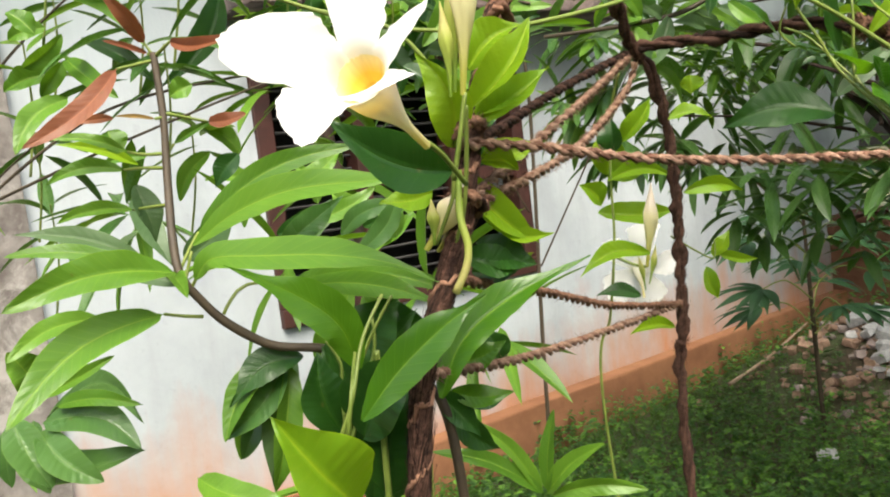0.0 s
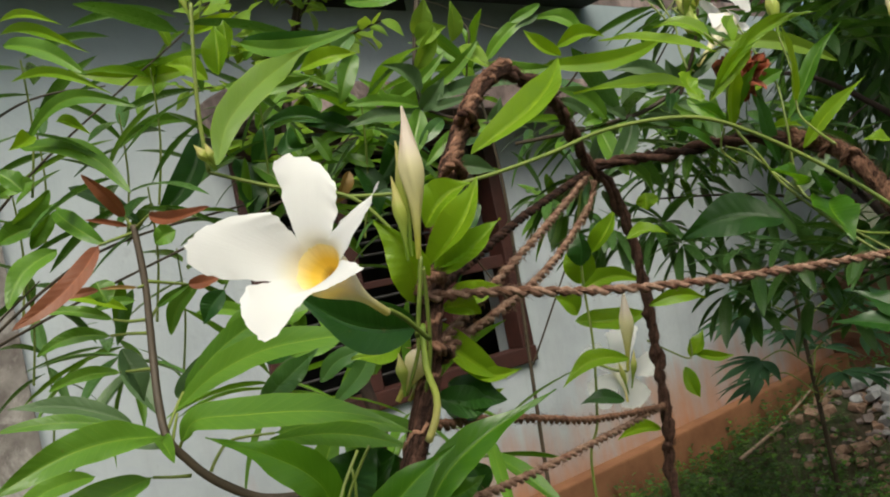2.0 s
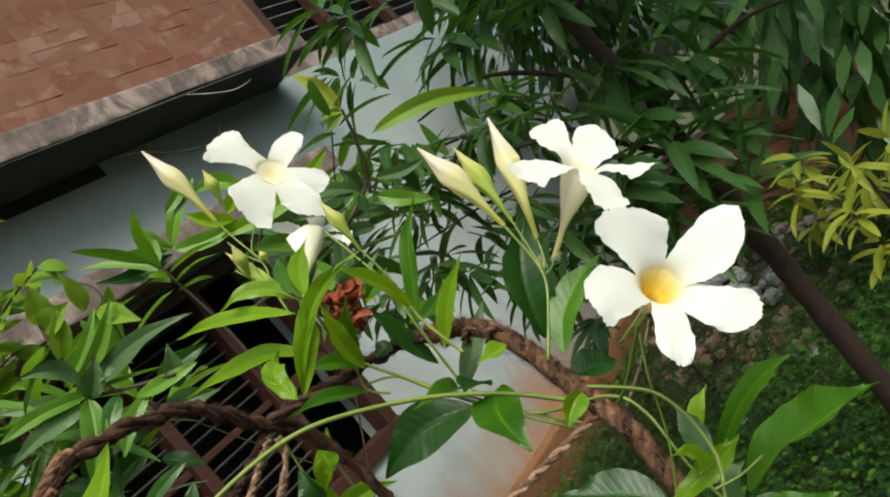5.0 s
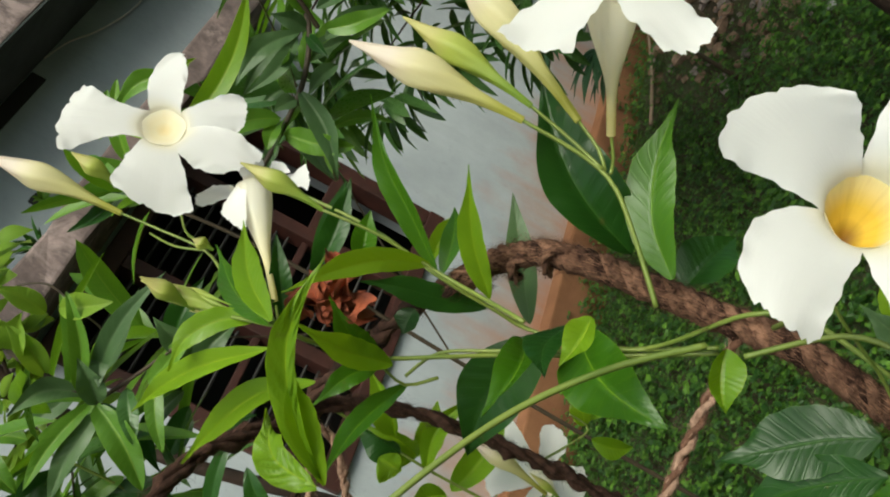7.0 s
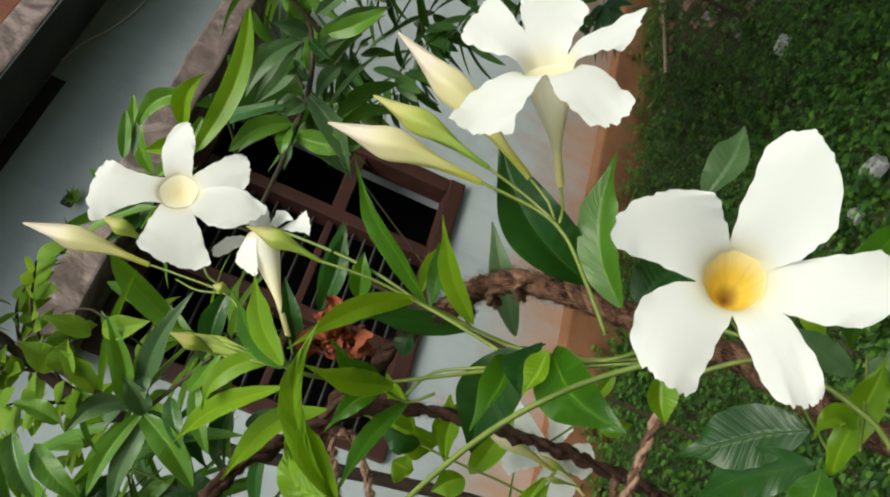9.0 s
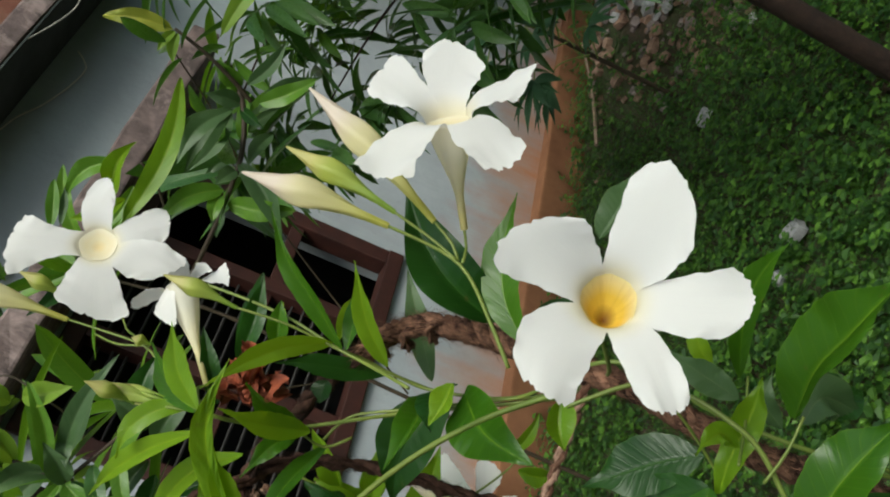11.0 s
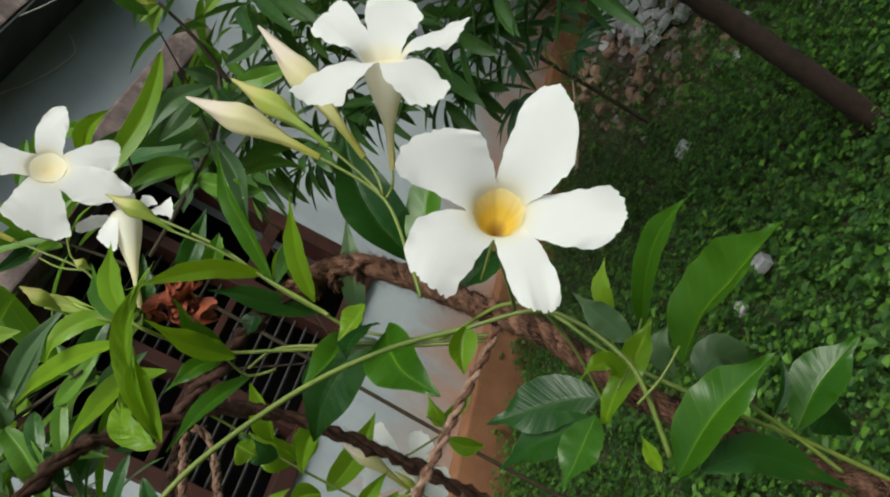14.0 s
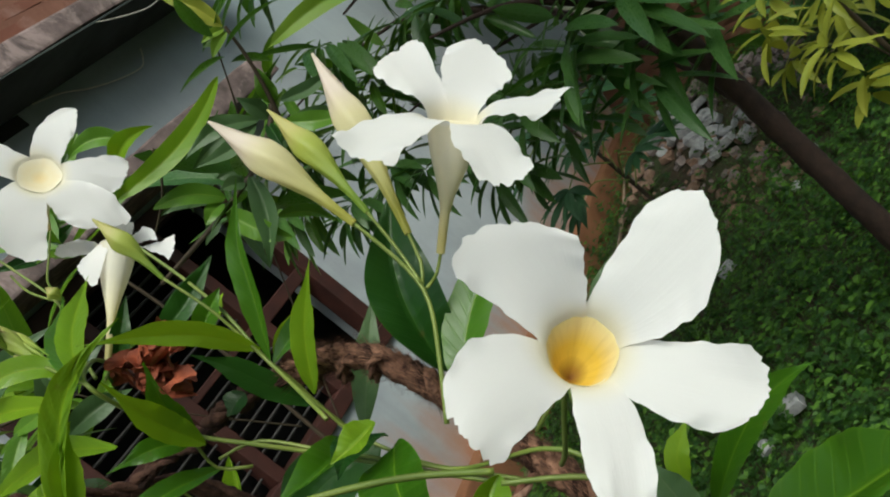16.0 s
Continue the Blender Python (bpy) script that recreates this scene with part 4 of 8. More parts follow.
tagged(bank, "low red earth bank closing the yard", "bank", kind="structure")


# ---- rope trellis ----
trellis = thing("rope_trellis", (0.0, 0.4, 0.0), "dome-shaped plant trellis of branches wound with brown coir rope", "trellis")
wrapped_pole("front_post", [(-0.055, 0.372, -0.02), (-0.05, 0.37, 0.6), (-0.042, 0.37, 1.1), (-0.029, 0.37, 1.269), (-0.012, 0.38, 1.322), (0.0, 0.39, 1.352), (0.008, 0.398, 1.385), (0.020, 0.42, 1.42), (0.032, 0.45, 1.455), (0.047, 0.48, 1.484), (0.065, 0.51, 1.512), (0.088, 0.537, 1.528)],
     0.0047, coir_dark, coir, trellis, "rope-wound branch post", 0.30, 6.0, 34.0)
rope("binding", [(0.022, 0.418, 1.425), (0.034, 0.447, 1.458), (0.048, 0.478, 1.487), (0.066, 0.508, 1.515), (0.086, 0.532, 1.530)], 0.0034, coir, trellis, 4, 9.0, 1.6, "brown coir binding")
for p, q in (((0.001, 0.388, 1.392), (0.016, 0.398, 1.398)), ((-0.003, 0.388, 1.366), (0.012, 0.394, 1.360)), ((0.045, 0.470, 1.487), (0.055, 0.482, 1.483)), ((0.030, 0.440, 1.455), (0.040, 0.450, 1.452))):
    rope("knot", [p, ((p[0] + q[0]) / 2, p[1] - 0.012, (p[2] + q[2]) / 2 + 0.004), q, ((p[0] + q[0]) / 2, p[1] + 0.012, (p[2] + q[2]) / 2 - 0.006), p], 0.0032, coir, trellis, 3, 6.0, 1.4)
rope("top_branch", [(0.080, 0.535, 1.527), (0.115, 0.59, 1.522), (0.142, 0.65, 1.505), (0.165, 0.70, 1.464), (0.182, 0.712, 1.444), (0.194, 0.725, 1.402), (0.199, 0.735, 1.339), (0.199, 0.743, 1.276), (0.197, 0.748, 1.213), (0.19, 0.75, 1.129), (0.185, 0.75, 0.6), (0.18, 0.75, -0.02)], 0.0050, coir_dark, trellis, 3, 17.0, 1.4, "dark weathered branch", 0.55)
rope("arch", [(0.164, 0.705, 1.463), (0.19, 0.69, 1.463), (0.214, 0.66, 1.459), (0.246, 0.62, 1.456), (0.272, 0.59, 1.450), (0.298, 0.567, 1.438)], 0.0048, coir_dark, trellis, 3, 17.0, 1.4, "", 0.55)
rope("arch", [(0.285, 0.576, 1.445), (0.300, 0.565, 1.438), (0.313, 0.552, 1.424), (0.318, 0.535, 1.404), (0.320, 0.52, 1.382), (0.322, 0.506, 1.360), (0.324, 0.490, 1.340), (0.321, 0.478, 1.318), (0.318, 0.468, 1.290), (0.320, 0.46, 1.255), (0.325, 0.455, 1.20), (0.335, 0.452, 1.10), (0.35, 0.45, 0.6), (0.36, 0.45, -0.02)], 0.0060, coir, trellis, 6, 4.4, 5.0, "thick arch of twisted coir fibre")
wind = [Vector((0.285, 0.576, 1.445)).lerp(Vector((0.316, 0.545, 1.416)), i / 24) + Vector((0.0035 * math.sin(i * 0.9), -0.0065 * abs(math.cos(i * 0.45)), 0.0062 * math.cos(i * 0.9))) for i in range(25)]
rope("binding", [tuple(p) for p in wind], 0.0022, coir, trellis, 2, 6.0, 1.5, "brown coir binding")
rope("cross_rope", [(0.002, 0.385, 1.391), (0.043, 0.41, 1.385), (0.101, 0.44, 1.373), (0.173, 0.465, 1.364), (0.254, 0.49, 1.358), (0.322, 0.506, 1.354)], 0.0030, coir_light, trellis, 2, 6.0, 1.6, "thin twisted coir rope")
rope("stay_rope", [(0.161, 0.70, 1.456), (0.100, 0.58, 1.418), (0.006, 0.397, 1.364)], 0.0031, coir_light, trellis, 2, 6.0, 1.6)
rope("stay_rope", [(0.166, 0.70, 1.452), (0.154, 0.688, 1.429), (0.085, 0.545, 1.385), (0.006, 0.397, 1.360)], 0.0030, coir_light, trellis, 2, 6.0, 1.6)
rope("stay_rope", [(0.160, 0.70, 1.459), (0.09, 0.60, 1.430), (0.030, 0.50, 1.400), (0.010, 0.40, 1.392)], 0.0034, coir_dark, trellis, 3, 6.0, 0.8)
rope("low_rope", [(-0.026, 0.372, 1.288), (0.030, 0.50, 1.262), (0.11, 0.62, 1.249), (0.195, 0.74, 1.240)], 0.0031, coir_light, trellis, 2, 6.0, 0.7)
rope("low_rope", [(-0.010, 0.380, 1.330), (0.043, 0.50, 1.302), (0.11, 0.61, 1.268), (0.195, 0.74, 1.239)], 0.0031, coir, trellis, 2, 6.0, 0.7)

# ---- flowering vine, front stem ----
vine_front = thing("flowering_vine", (-0.03, 0.36, 0.0), "climbing vine with one white trumpet flower and cream buds", "vine", "flowering vines")
tube("stem", [(-0.055, 0.392, 0.0), (-0.048, 0.392, 0.7), (-0.036, 0.390, 1.2), (-0.016, 0.394, 1.31), (0.002, 0.376, 1.36), (0.008, 0.36, 1.405)], 0.0013, 0.0010, stem_green, vine_front, "", 7)
tube("stem", [(0.004, 0.362, 1.372), (-0.004, 0.345, 1.384), (-0.010, 0.332, 1.390)], 0.0013, 0.0011, stem_green, vine_front, "", 6)
tube("runner", [(0.0, 0.395, 1.42), (-0.02, 0.39, 1.446), (-0.056, 0.38, 1.458), (-0.082, 0.37, 1.469)], 0.0011, 0.0010, stem_green, vine_front, "", 6)
tube("runner", [(-0.056, 0.38, 1.458), (-0.026, 0.39, 1.448), (0.014, 0.405, 1.444), (0.047, 0.42, 1.446), (0.087, 0.438, 1.453), (0.124, 0.455, 1.462), (0.161, 0.468, 1.464), (0.191, 0.475, 1.460), (0.22, 0.482, 1.447), (0.255, 0.49, 1.425), (0.285, 0.49, 1.400), (0.308, 0.485, 1.375)],
     0.0010, 0.0014, stem_green, vine_front, "long pale green runner", 7)
tube("runner", [(-0.082, 0.37, 1.469), (-0.081, 0.368, 1.495), (-0.078, 0.366, 1.52), (-0.074, 0.366, 1.548)], 0.0012, 0.0010, stem_green, vine_front, "", 6)
flower(vine_front, (-0.0300, 0.2870, 1.4120), (-0.0105, 0.3320, 1.3890),
       (((-0.0396, 0.2950, 1.4562), (-0.0165, 0.2880, 1.4421), 0.0, 0.08, 0.26), ((-0.0730, 0.2780, 1.4182), (-0.0445, 0.2830, 1.4382), 0.04, 0.06, 0.36), ((-0.0473, 0.2560, 1.3875), (-0.0575, 0.2640, 1.4095), -0.04, 0.10, 0.10), ((-0.0088, 0.2560, 1.4055), (-0.0384, 0.2550, 1.4035), 0.05, 0.05, 0.05), ((0.0006, 0.2710, 1.4395), (-0.0080, 0.2790, 1.4300), 0.05, 0.03, 0.12)), 0.042, "open white trumpet flower with yellow throat", seed=3, tube_r=0.235, throat=yolk)
bud(vine_front, (0.007, 0.354, 1.409), (0.013, 0.350, 1.478), 0.0056, bud_cream, "tall cream bud with pink tip")
bud(vine_front, (0.004, 0.358, 1.411), (0.007, 0.356, 1.464), 0.0035, bud_green, "")
bud(vine_front, (0.002, 0.356, 1.409), (0.002, 0.352, 1.448), 0.003, bud_green, "")
bud(vine_front, (-0.017, 0.380, 1.344), (0.004, 0.385, 1.372), 0.0062, bud_cream, "short cream bud")
bud(vine_front, (-0.012, 0.388, 1.342), (0.004, 0.392, 1.362), 0.0045, bud_cream, "")
bud(vine_front, (-0.013, 0.378, 1.346), (-0.012, 0.378, 1.367), 0.0028, bud_green, "")
tube("pod", [(0.002, 0.380, 1.378), (0.000, 0.372, 1.358), (0.002, 0.370, 1.345), (0.000, 0.370, 1.335), (-0.006, 0.372, 1.324)], 0.00161, 0.00186, bud_green, vine_front, "", 6)
tube("stem", [(-0.001, 0.360, 1.374), (0.004, 0.356, 1.393), (0.008, 0.354, 1.410)], 0.00124, 0.00099, stem_green, vine_front, "", 6)
tube("stem", [(-0.001, 0.370, 1.378), (-0.002, 0.372, 1.367), (-0.012, 0.380, 1.346)], 0.00099, 0.00087, stem_green, vine_front, "", 6)
tube("stem", [(-0.061, 0.340, 1.274), (-0.054, 0.340, 1.290), (-0.048, 0.350, 1.312), (-0.038, 0.360, 1.329)], 0.00099, 0.00081, stem_green, vine_front, "", 6)
tube("stem", [(-0.058, 0.340, 1.274), (-0.054, 0.340, 1.293), (-0.053, 0.360, 1.305)], 0.00099, 0.00081, stem_green, vine_front, "", 6)
tube("stem", [(-0.030, 0.400, 1.220), (-0.028, 0.400, 1.249), (-0.028, 0.400, 1.283)], 0.00136, 0.00099, stem_green, vine_front, "", 6)
bud(vine_front, (-0.075, 0.366, 1.549), (-0.074, 0.366, 1.570), 0.0035, bud_green, "")
bud(vine_front, (-0.071, 0.366, 1.543), (-0.066, 0.366, 1.563), 0.002, bud_green, "")
bud(vine_front, (-0.076, 0.366, 1.540), (-0.079, 0.366, 1.557), 0.0016, bud_green, "")
bud(vine_front, (-0.078, 0.365, 1.469), (-0.084, 0.360, 1.481), 0.0024, bud_green, "")
bud(vine_front, (-0.077, 0.365, 1.468), (-0.079, 0.360, 1.481), 0.0022, bud_green, "")
leaf(vine_front, (0.045, 0.425, 1.460), (0.116, 0.495, 1.517), 0.020, (0.23, -0.74, 0.63), 0.06, 0.1, fresh)
strap(vine_front, [(-0.0752, 0.3600, 1.4699), (-0.0681, 0.3680, 1.4900), (-0.0528, 0.3800, 1.5075), (-0.0386, 0.3920, 1.5190), (-0.0256, 0.4000, 1.5280)], 0.0185, (0.25, -0.93, 0.25), lime, (0.30, 0.45), 0.03, 0.3, 0.10)
leaf(vine_front, (0.001, 0.385, 1.389), (-0.011, 0.375, 1.432), 0.021, (-0.19, -0.94, -0.27), 0.06, 0.18, fresh)
leaf(vine_front, (0.013, 0.400, 1.403), (0.046, 0.410, 1.421), 0.015, (-0.05, -0.84, 0.54), 0.08, 0.1, fresh)
leaf(vine_front, (0.013, 0.400, 1.425), (0.041, 0.400, 1.443), 0.020, (-0.21, -0.92, 0.32), 0.06, -0.1, fresh)
leaf(vine_front, (-0.001, 0.370, 1.378), (-0.050, 0.345, 1.405), 0.026, (0.46, -0.89, 0.02), 0.06, -0.12, dark)
leaf(vine_front, (-0.011, 0.400, 1.370), (-0.036, 0.390, 1.368), 0.015, (0.31, -0.87, 0.38), 0.05, -0.1, fresh)
leaf(vine_front, (0.012, 0.410, 1.382), (0.033, 0.420, 1.375), 0.014, (0.47, -0.87, 0.17), 0.05, -0.1, fresh)
leaf(vine_front, (-0.057, 0.330, 1.249), (-0.081, 0.310, 1.294), 0.035, (0.70, -0.71, 0.06), 0.08, -0.06, fresh)
strap(vine_front, [(-0.0518, 0.3450, 1.2787), (-0.0341, 0.3468, 1.2974), (-0.0134, 0.3485, 1.3134), (0.0063, 0.3500, 1.3245)], 0.0210, (0.03, -0.87, 0.49), mid, (0.45, 0.25), 0.030, 0.1, 0.00)
strap(vine_front, [(-0.0190, 0.3950, 1.2710), (-0.0057, 0.4007, 1.2961), (0.0223, 0.4071, 1.3143), (0.0632, 0.4150, 1.3287)], 0.0236, (-0.05, -0.88, 0.47), mid, (0.35, 0.55), 0.040, 0.1, 0.00)
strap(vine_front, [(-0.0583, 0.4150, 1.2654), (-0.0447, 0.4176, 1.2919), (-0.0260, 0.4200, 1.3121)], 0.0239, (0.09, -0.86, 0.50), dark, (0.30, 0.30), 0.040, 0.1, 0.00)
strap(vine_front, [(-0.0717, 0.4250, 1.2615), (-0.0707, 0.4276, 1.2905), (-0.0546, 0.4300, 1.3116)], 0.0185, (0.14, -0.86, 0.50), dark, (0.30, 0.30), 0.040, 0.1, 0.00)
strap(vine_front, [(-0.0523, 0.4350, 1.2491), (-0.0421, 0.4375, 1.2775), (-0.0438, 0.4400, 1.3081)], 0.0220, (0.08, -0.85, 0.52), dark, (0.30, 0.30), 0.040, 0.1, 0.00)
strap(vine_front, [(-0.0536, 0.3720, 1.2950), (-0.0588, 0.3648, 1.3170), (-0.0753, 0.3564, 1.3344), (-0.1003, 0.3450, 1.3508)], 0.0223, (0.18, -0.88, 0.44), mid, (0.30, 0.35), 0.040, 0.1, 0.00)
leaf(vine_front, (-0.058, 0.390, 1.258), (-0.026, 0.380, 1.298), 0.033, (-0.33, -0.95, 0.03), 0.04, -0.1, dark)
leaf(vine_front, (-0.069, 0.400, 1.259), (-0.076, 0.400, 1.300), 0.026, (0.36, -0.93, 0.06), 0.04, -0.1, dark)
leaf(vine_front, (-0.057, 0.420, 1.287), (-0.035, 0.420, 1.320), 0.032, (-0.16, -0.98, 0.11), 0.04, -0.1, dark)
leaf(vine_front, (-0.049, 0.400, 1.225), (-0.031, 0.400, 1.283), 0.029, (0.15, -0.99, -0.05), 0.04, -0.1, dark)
leaf(vine_front, (0.011, 0.440, 1.336), (0.038, 0.440, 1.331), 0.011, (0.07, -0.91, 0.41), 0.06, 0.2, fresh)
leaf(vine_front, (0.004, 0.440, 1.325), (0.031, 0.440, 1.324), 0.015, (0.01, -0.90, 0.45), 0.06, 0.1, dark)
leaf(vine_front, (-0.017, 0.500, 1.247), (0.022, 0.520, 1.237), 0.015, (0.50, -0.80, 0.32), 0.04, 0.1, dark)
leaf(vine_front, (0.016, 0.500, 1.261), (0.008, 0.500, 1.283), 0.018, (0.19, -0.98, 0.07), 0.04, 0.1, dark)
leaf(vine_front, (-0.020, 0.480, 1.249), (0.010, 0.500, 1.208), 0.018, (0.50, -0.87, -0.06), 0.04, 0.1, dark)
leaf(vine_front, (0.004, 0.420, 1.377), (0.041, 0.430, 1.337), 0.017, (0.39, -0.92, 0.12), 0.06, 0.1, fresh)
leaf(vine_front, (-0.000, 0.420, 1.336), (0.031, 0.430, 1.327), 0.019, (0.38, -0.84, 0.38), 0.06, 0.1, dark)
leaf(vine_front, (0.013, 0.430, 1.354), (0.049, 0.430, 1.341), 0.011, (0.16, -0.89, 0.42), 0.06, 0.2, fresh)
leaf(vine_front, (0.008, 0.430, 1.341), (0.038, 0.430, 1.326), 0.020, (0.21, -0.88, 0.42), 0.06, 0.1, dark)
leaf(vine_front, (0.018, 0.450, 1.387), (0.049, 0.450, 1.387), 0.015, (0.01, -0.92, 0.38), 0.06, 0.1, fresh)
leaf(vine_front, (0.013, 0.400, 1.400), (0.051, 0.400, 1.422), 0.016, (-0.22, -0.91, 0.36), 0.06, 0.08, fresh)
leaf(vine_front, (0.011, 0.385, 1.405), (0.043, 0.390, 1.444), 0.018, (-0.26, -0.91, 0.32), 0.06, 0.12, fresh)

# ---- flowering vine, arch stem ----
vine_arch = thing("flowering_vine", (0.35, 0.44, 0.0), "lush climbing vine with open white trumpet flowers on a rope arch", "vine", "flowering vines")
tube("stem", [(0.36, 0.44, 0.0), (0.352, 0.438, 0.7), (0.338, 0.44, 1.15), (0.330, 0.445, 1.26), (0.328, 0.462, 1.31), (0.333, 0.478, 1.345), (0.326, 0.492, 1.362), (0.2965, 0.5350, 1.3728), (0.2812, 0.5650, 1.4058), (0.2809, 0.5680, 1.4275), (0.2822, 0.5680, 1.4563), (0.2864, 0.5800, 1.4874), (0.2855, 0.6000, 1.5145), (0.2821, 0.6200, 1.5490)], 0.0014, 0.0008, stem_green, vine_arch, "", 7)
flower(vine_arch, (0.347, 0.383, 1.412), (0.340, 0.418, 1.398),
       (((0.3408, 0.3893, 1.4505), (0.3676, 0.3756, 1.4346), -0.02, 0.07, 0.24), ((0.3895, 0.3776, 1.4229), (0.3744, 0.3607, 1.4032), 0.03, 0.16, 0.30), ((0.3712, 0.3630, 1.3848), (0.3509, 0.3612, 1.3800), 0.0, 0.10, 0.24), ((0.3258, 0.3611, 1.3838), (0.3200, 0.3640, 1.3952), 0.10, 0.03, 0.10), ((0.3108, 0.3680, 1.4167), (0.3152, 0.3716, 1.4348), -0.02, 0.30, 0.04)), 0.043, "large open white trumpet flower with yellow throat", seed=5, throat=yolk, tube_r=0.21, cup=0.03, sag=(-0.0040, 0.0, -0.0012))
flower(vine_arch, (0.398, 0.490, 1.465), (0.360, 0.506, 1.437),
       (((0.3945, 0.5090, 1.5000), (0.4225, 0.5100, 1.4985), 0.0, 0.02, 0.10), ((0.4270, 0.5120, 1.4855), (0.4310, 0.4985, 1.4588), 0.12, -0.02, 0.30), ((0.4385, 0.4860, 1.4385), (0.4200, 0.4800, 1.4440), 0.10, 0.02, 0.10), ((0.3935, 0.4610, 1.4335), (0.3820, 0.4600, 1.4485), 0.14, 0.14, 0.12), ((0.3620, 0.4760, 1.4965), (0.3650, 0.4650, 1.4730), 0.14, -0.04, 0.12)), 0.042, "white trumpet flower seen from the side", seed=6, cup=0.0, tube_r=0.235, blunt=0.03, lip=0.42)
flower(vine_arch, (0.2815, 0.6130, 1.5945), (0.259, 0.655, 1.585),
       (((0.3185, 0.6280, 1.6073), (0.3103, 0.6160, 1.5977), 0.20, -0.02, 0.10), ((0.2835, 0.6190, 1.6380), (0.2478, 0.6040, 1.6260), -0.08, -0.12, 0.13), ((0.2486, 0.5960, 1.6006), (0.2530, 0.5990, 1.5625), 0.06, 0.02, 0.12), ((0.2740, 0.6060, 1.5640), (0.2920, 0.6080, 1.5480), 0.12, 0.16, 0.14), ((0.3145, 0.6270, 1.5727), (0.2985, 0.6140, 1.5632), 0.04, 0.06, 0.12)), 0.042, "white trumpet flower with pale throat", seed=7, cup=0.03, tube_r=0.235, blunt=0.03, lip=0.05)
flower(vine_arch, (0.276, 0.620, 1.547), (0.237, 0.590, 1.513),
       (((0.2980, 0.6180, 1.5290), (0.2880, 0.6090, 1.5230), 0.02, 0.02, 0.05), ((0.2800, 0.6240, 1.5580), (0.2900, 0.6250, 1.5490), 0.02, 0.02, 0.15), ((0.2650, 0.6190, 1.5670), (0.2560, 0.6140, 1.5660), 0.0, 0.02, 0.15), ((0.2600, 0.6100, 1.5550), (0.2580, 0.6000, 1.5390), 0.05, 0.02, 0.15), ((0.2920, 0.6180, 1.5350), (0.2920, 0.6230, 1.5450), 0.02, 0.02, 0.15)), 0.034, "white trumpet flower seen from the side", seed=8, cup=0.02, tube_r=0.26, blunt=0.03)
bud(vine_arch, (0.347, 0.500, 1.470), (0.344, 0.522, 1.537), 0.0070, bud_cream, "cream bud with pink tip")
bud(vine_arch, (0.354, 0.505, 1.469), (0.363, 0.528, 1.524), 0.0056, bud_green, "green furled bud")
bud(vine_arch, (0.357, 0.500, 1.452), (0.392, 0.528, 1.525), 0.0070, bud_cream, "cream bud with pink tip")
bud(vine_arch, (0.233, 0.645, 1.598), (0.226, 0.655, 1.671), 0.0070, bud_cream, "cream bud with pink tip")
bud(vine_arch, (0.244, 0.645, 1.603), (0.249, 0.640, 1.631), 0.0046, bud_green, "green furled bud")
bud(vine_arch, (0.284, 0.555, 1.515), (0.285, 0.560, 1.553), 0.0046, bud_green, "green furled bud")
bud(vine_arch, (0.223, 0.560, 1.541), (0.227, 0.550, 1.565), 0.004, bud_green, "small green buds")
bud(vine_arch, (0.225, 0.565, 1.531), (0.227, 0.560, 1.555), 0.0035, bud_green, "")
bud(vine_arch, (0.241, 0.620, 1.549), (0.241, 0.620, 1.560), 0.0035, bud_green, "")
tube("stem", [(0.347, 0.500, 1.470), (0.346, 0.495, 1.445), (0.341, 0.490, 1.431), (0.326, 0.485, 1.415), (0.311, 0.480, 1.401)], 0.00074, 0.00102, stem_green, vine_arch, "", 6)
tube("stem", [(0.354, 0.505, 1.469), (0.350, 0.500, 1.452), (0.345, 0.492, 1.438)], 0.00065, 0.00074, stem_green, vine_arch, "", 6)
tube("stem", [(0.357, 0.500, 1.452), (0.351, 0.495, 1.442), (0.345, 0.492, 1.437)], 0.00065, 0.00074, stem_green, vine_arch, "", 6)
tube("stem", [(0.360, 0.506, 1.437), (0.352, 0.500, 1.434), (0.345, 0.491, 1.435)], 0.0007, 0.00074, stem_green, vine_arch, "", 6)
tube("stem", [(0.233, 0.645, 1.598), (0.235, 0.640, 1.580), (0.238, 0.625, 1.552), (0.232, 0.610, 1.535), (0.228, 0.590, 1.512)], 0.00065, 0.00093, stem_green, vine_arch, "", 6)
tube("stem", [(0.230, 0.650, 1.582), (0.232, 0.635, 1.567), (0.239, 0.625, 1.551)], 0.00055, 0.00074, stem_green, vine_arch, "", 6)
tube("stem", [(0.259, 0.664, 1.586), (0.247, 0.660, 1.576), (0.239, 0.650, 1.567), (0.239, 0.640, 1.561), (0.238, 0.625, 1.551)], 0.00055, 0.00074, stem_green, vine_arch, "", 6)
tube("stem", [(0.235, 0.600, 1.512), (0.231, 0.585, 1.508)], 0.00055, 0.00074, stem_green, vine_arch, "", 6)
tube("stem", [(0.284, 0.555, 1.515), (0.286, 0.552, 1.490), (0.284, 0.550, 1.460), (0.284, 0.530, 1.443), (0.284, 0.510, 1.431)], 0.00065, 0.00102, stem_green, vine_arch, "", 6)
tube("stem", [(0.308, 0.440, 1.387), (0.327, 0.430, 1.368), (0.330, 0.420, 1.353), (0.327, 0.410, 1.339), (0.321, 0.405, 1.326), (0.300, 0.400, 1.303)], 0.00093, 0.00112, stem_green, vine_arch, "", 6)
tube("stem", [(0.326, 0.410, 1.399), (0.338, 0.405, 1.403), (0.344, 0.405, 1.404)], 0.00074, 0.00074, stem_green, vine_arch, "", 6)
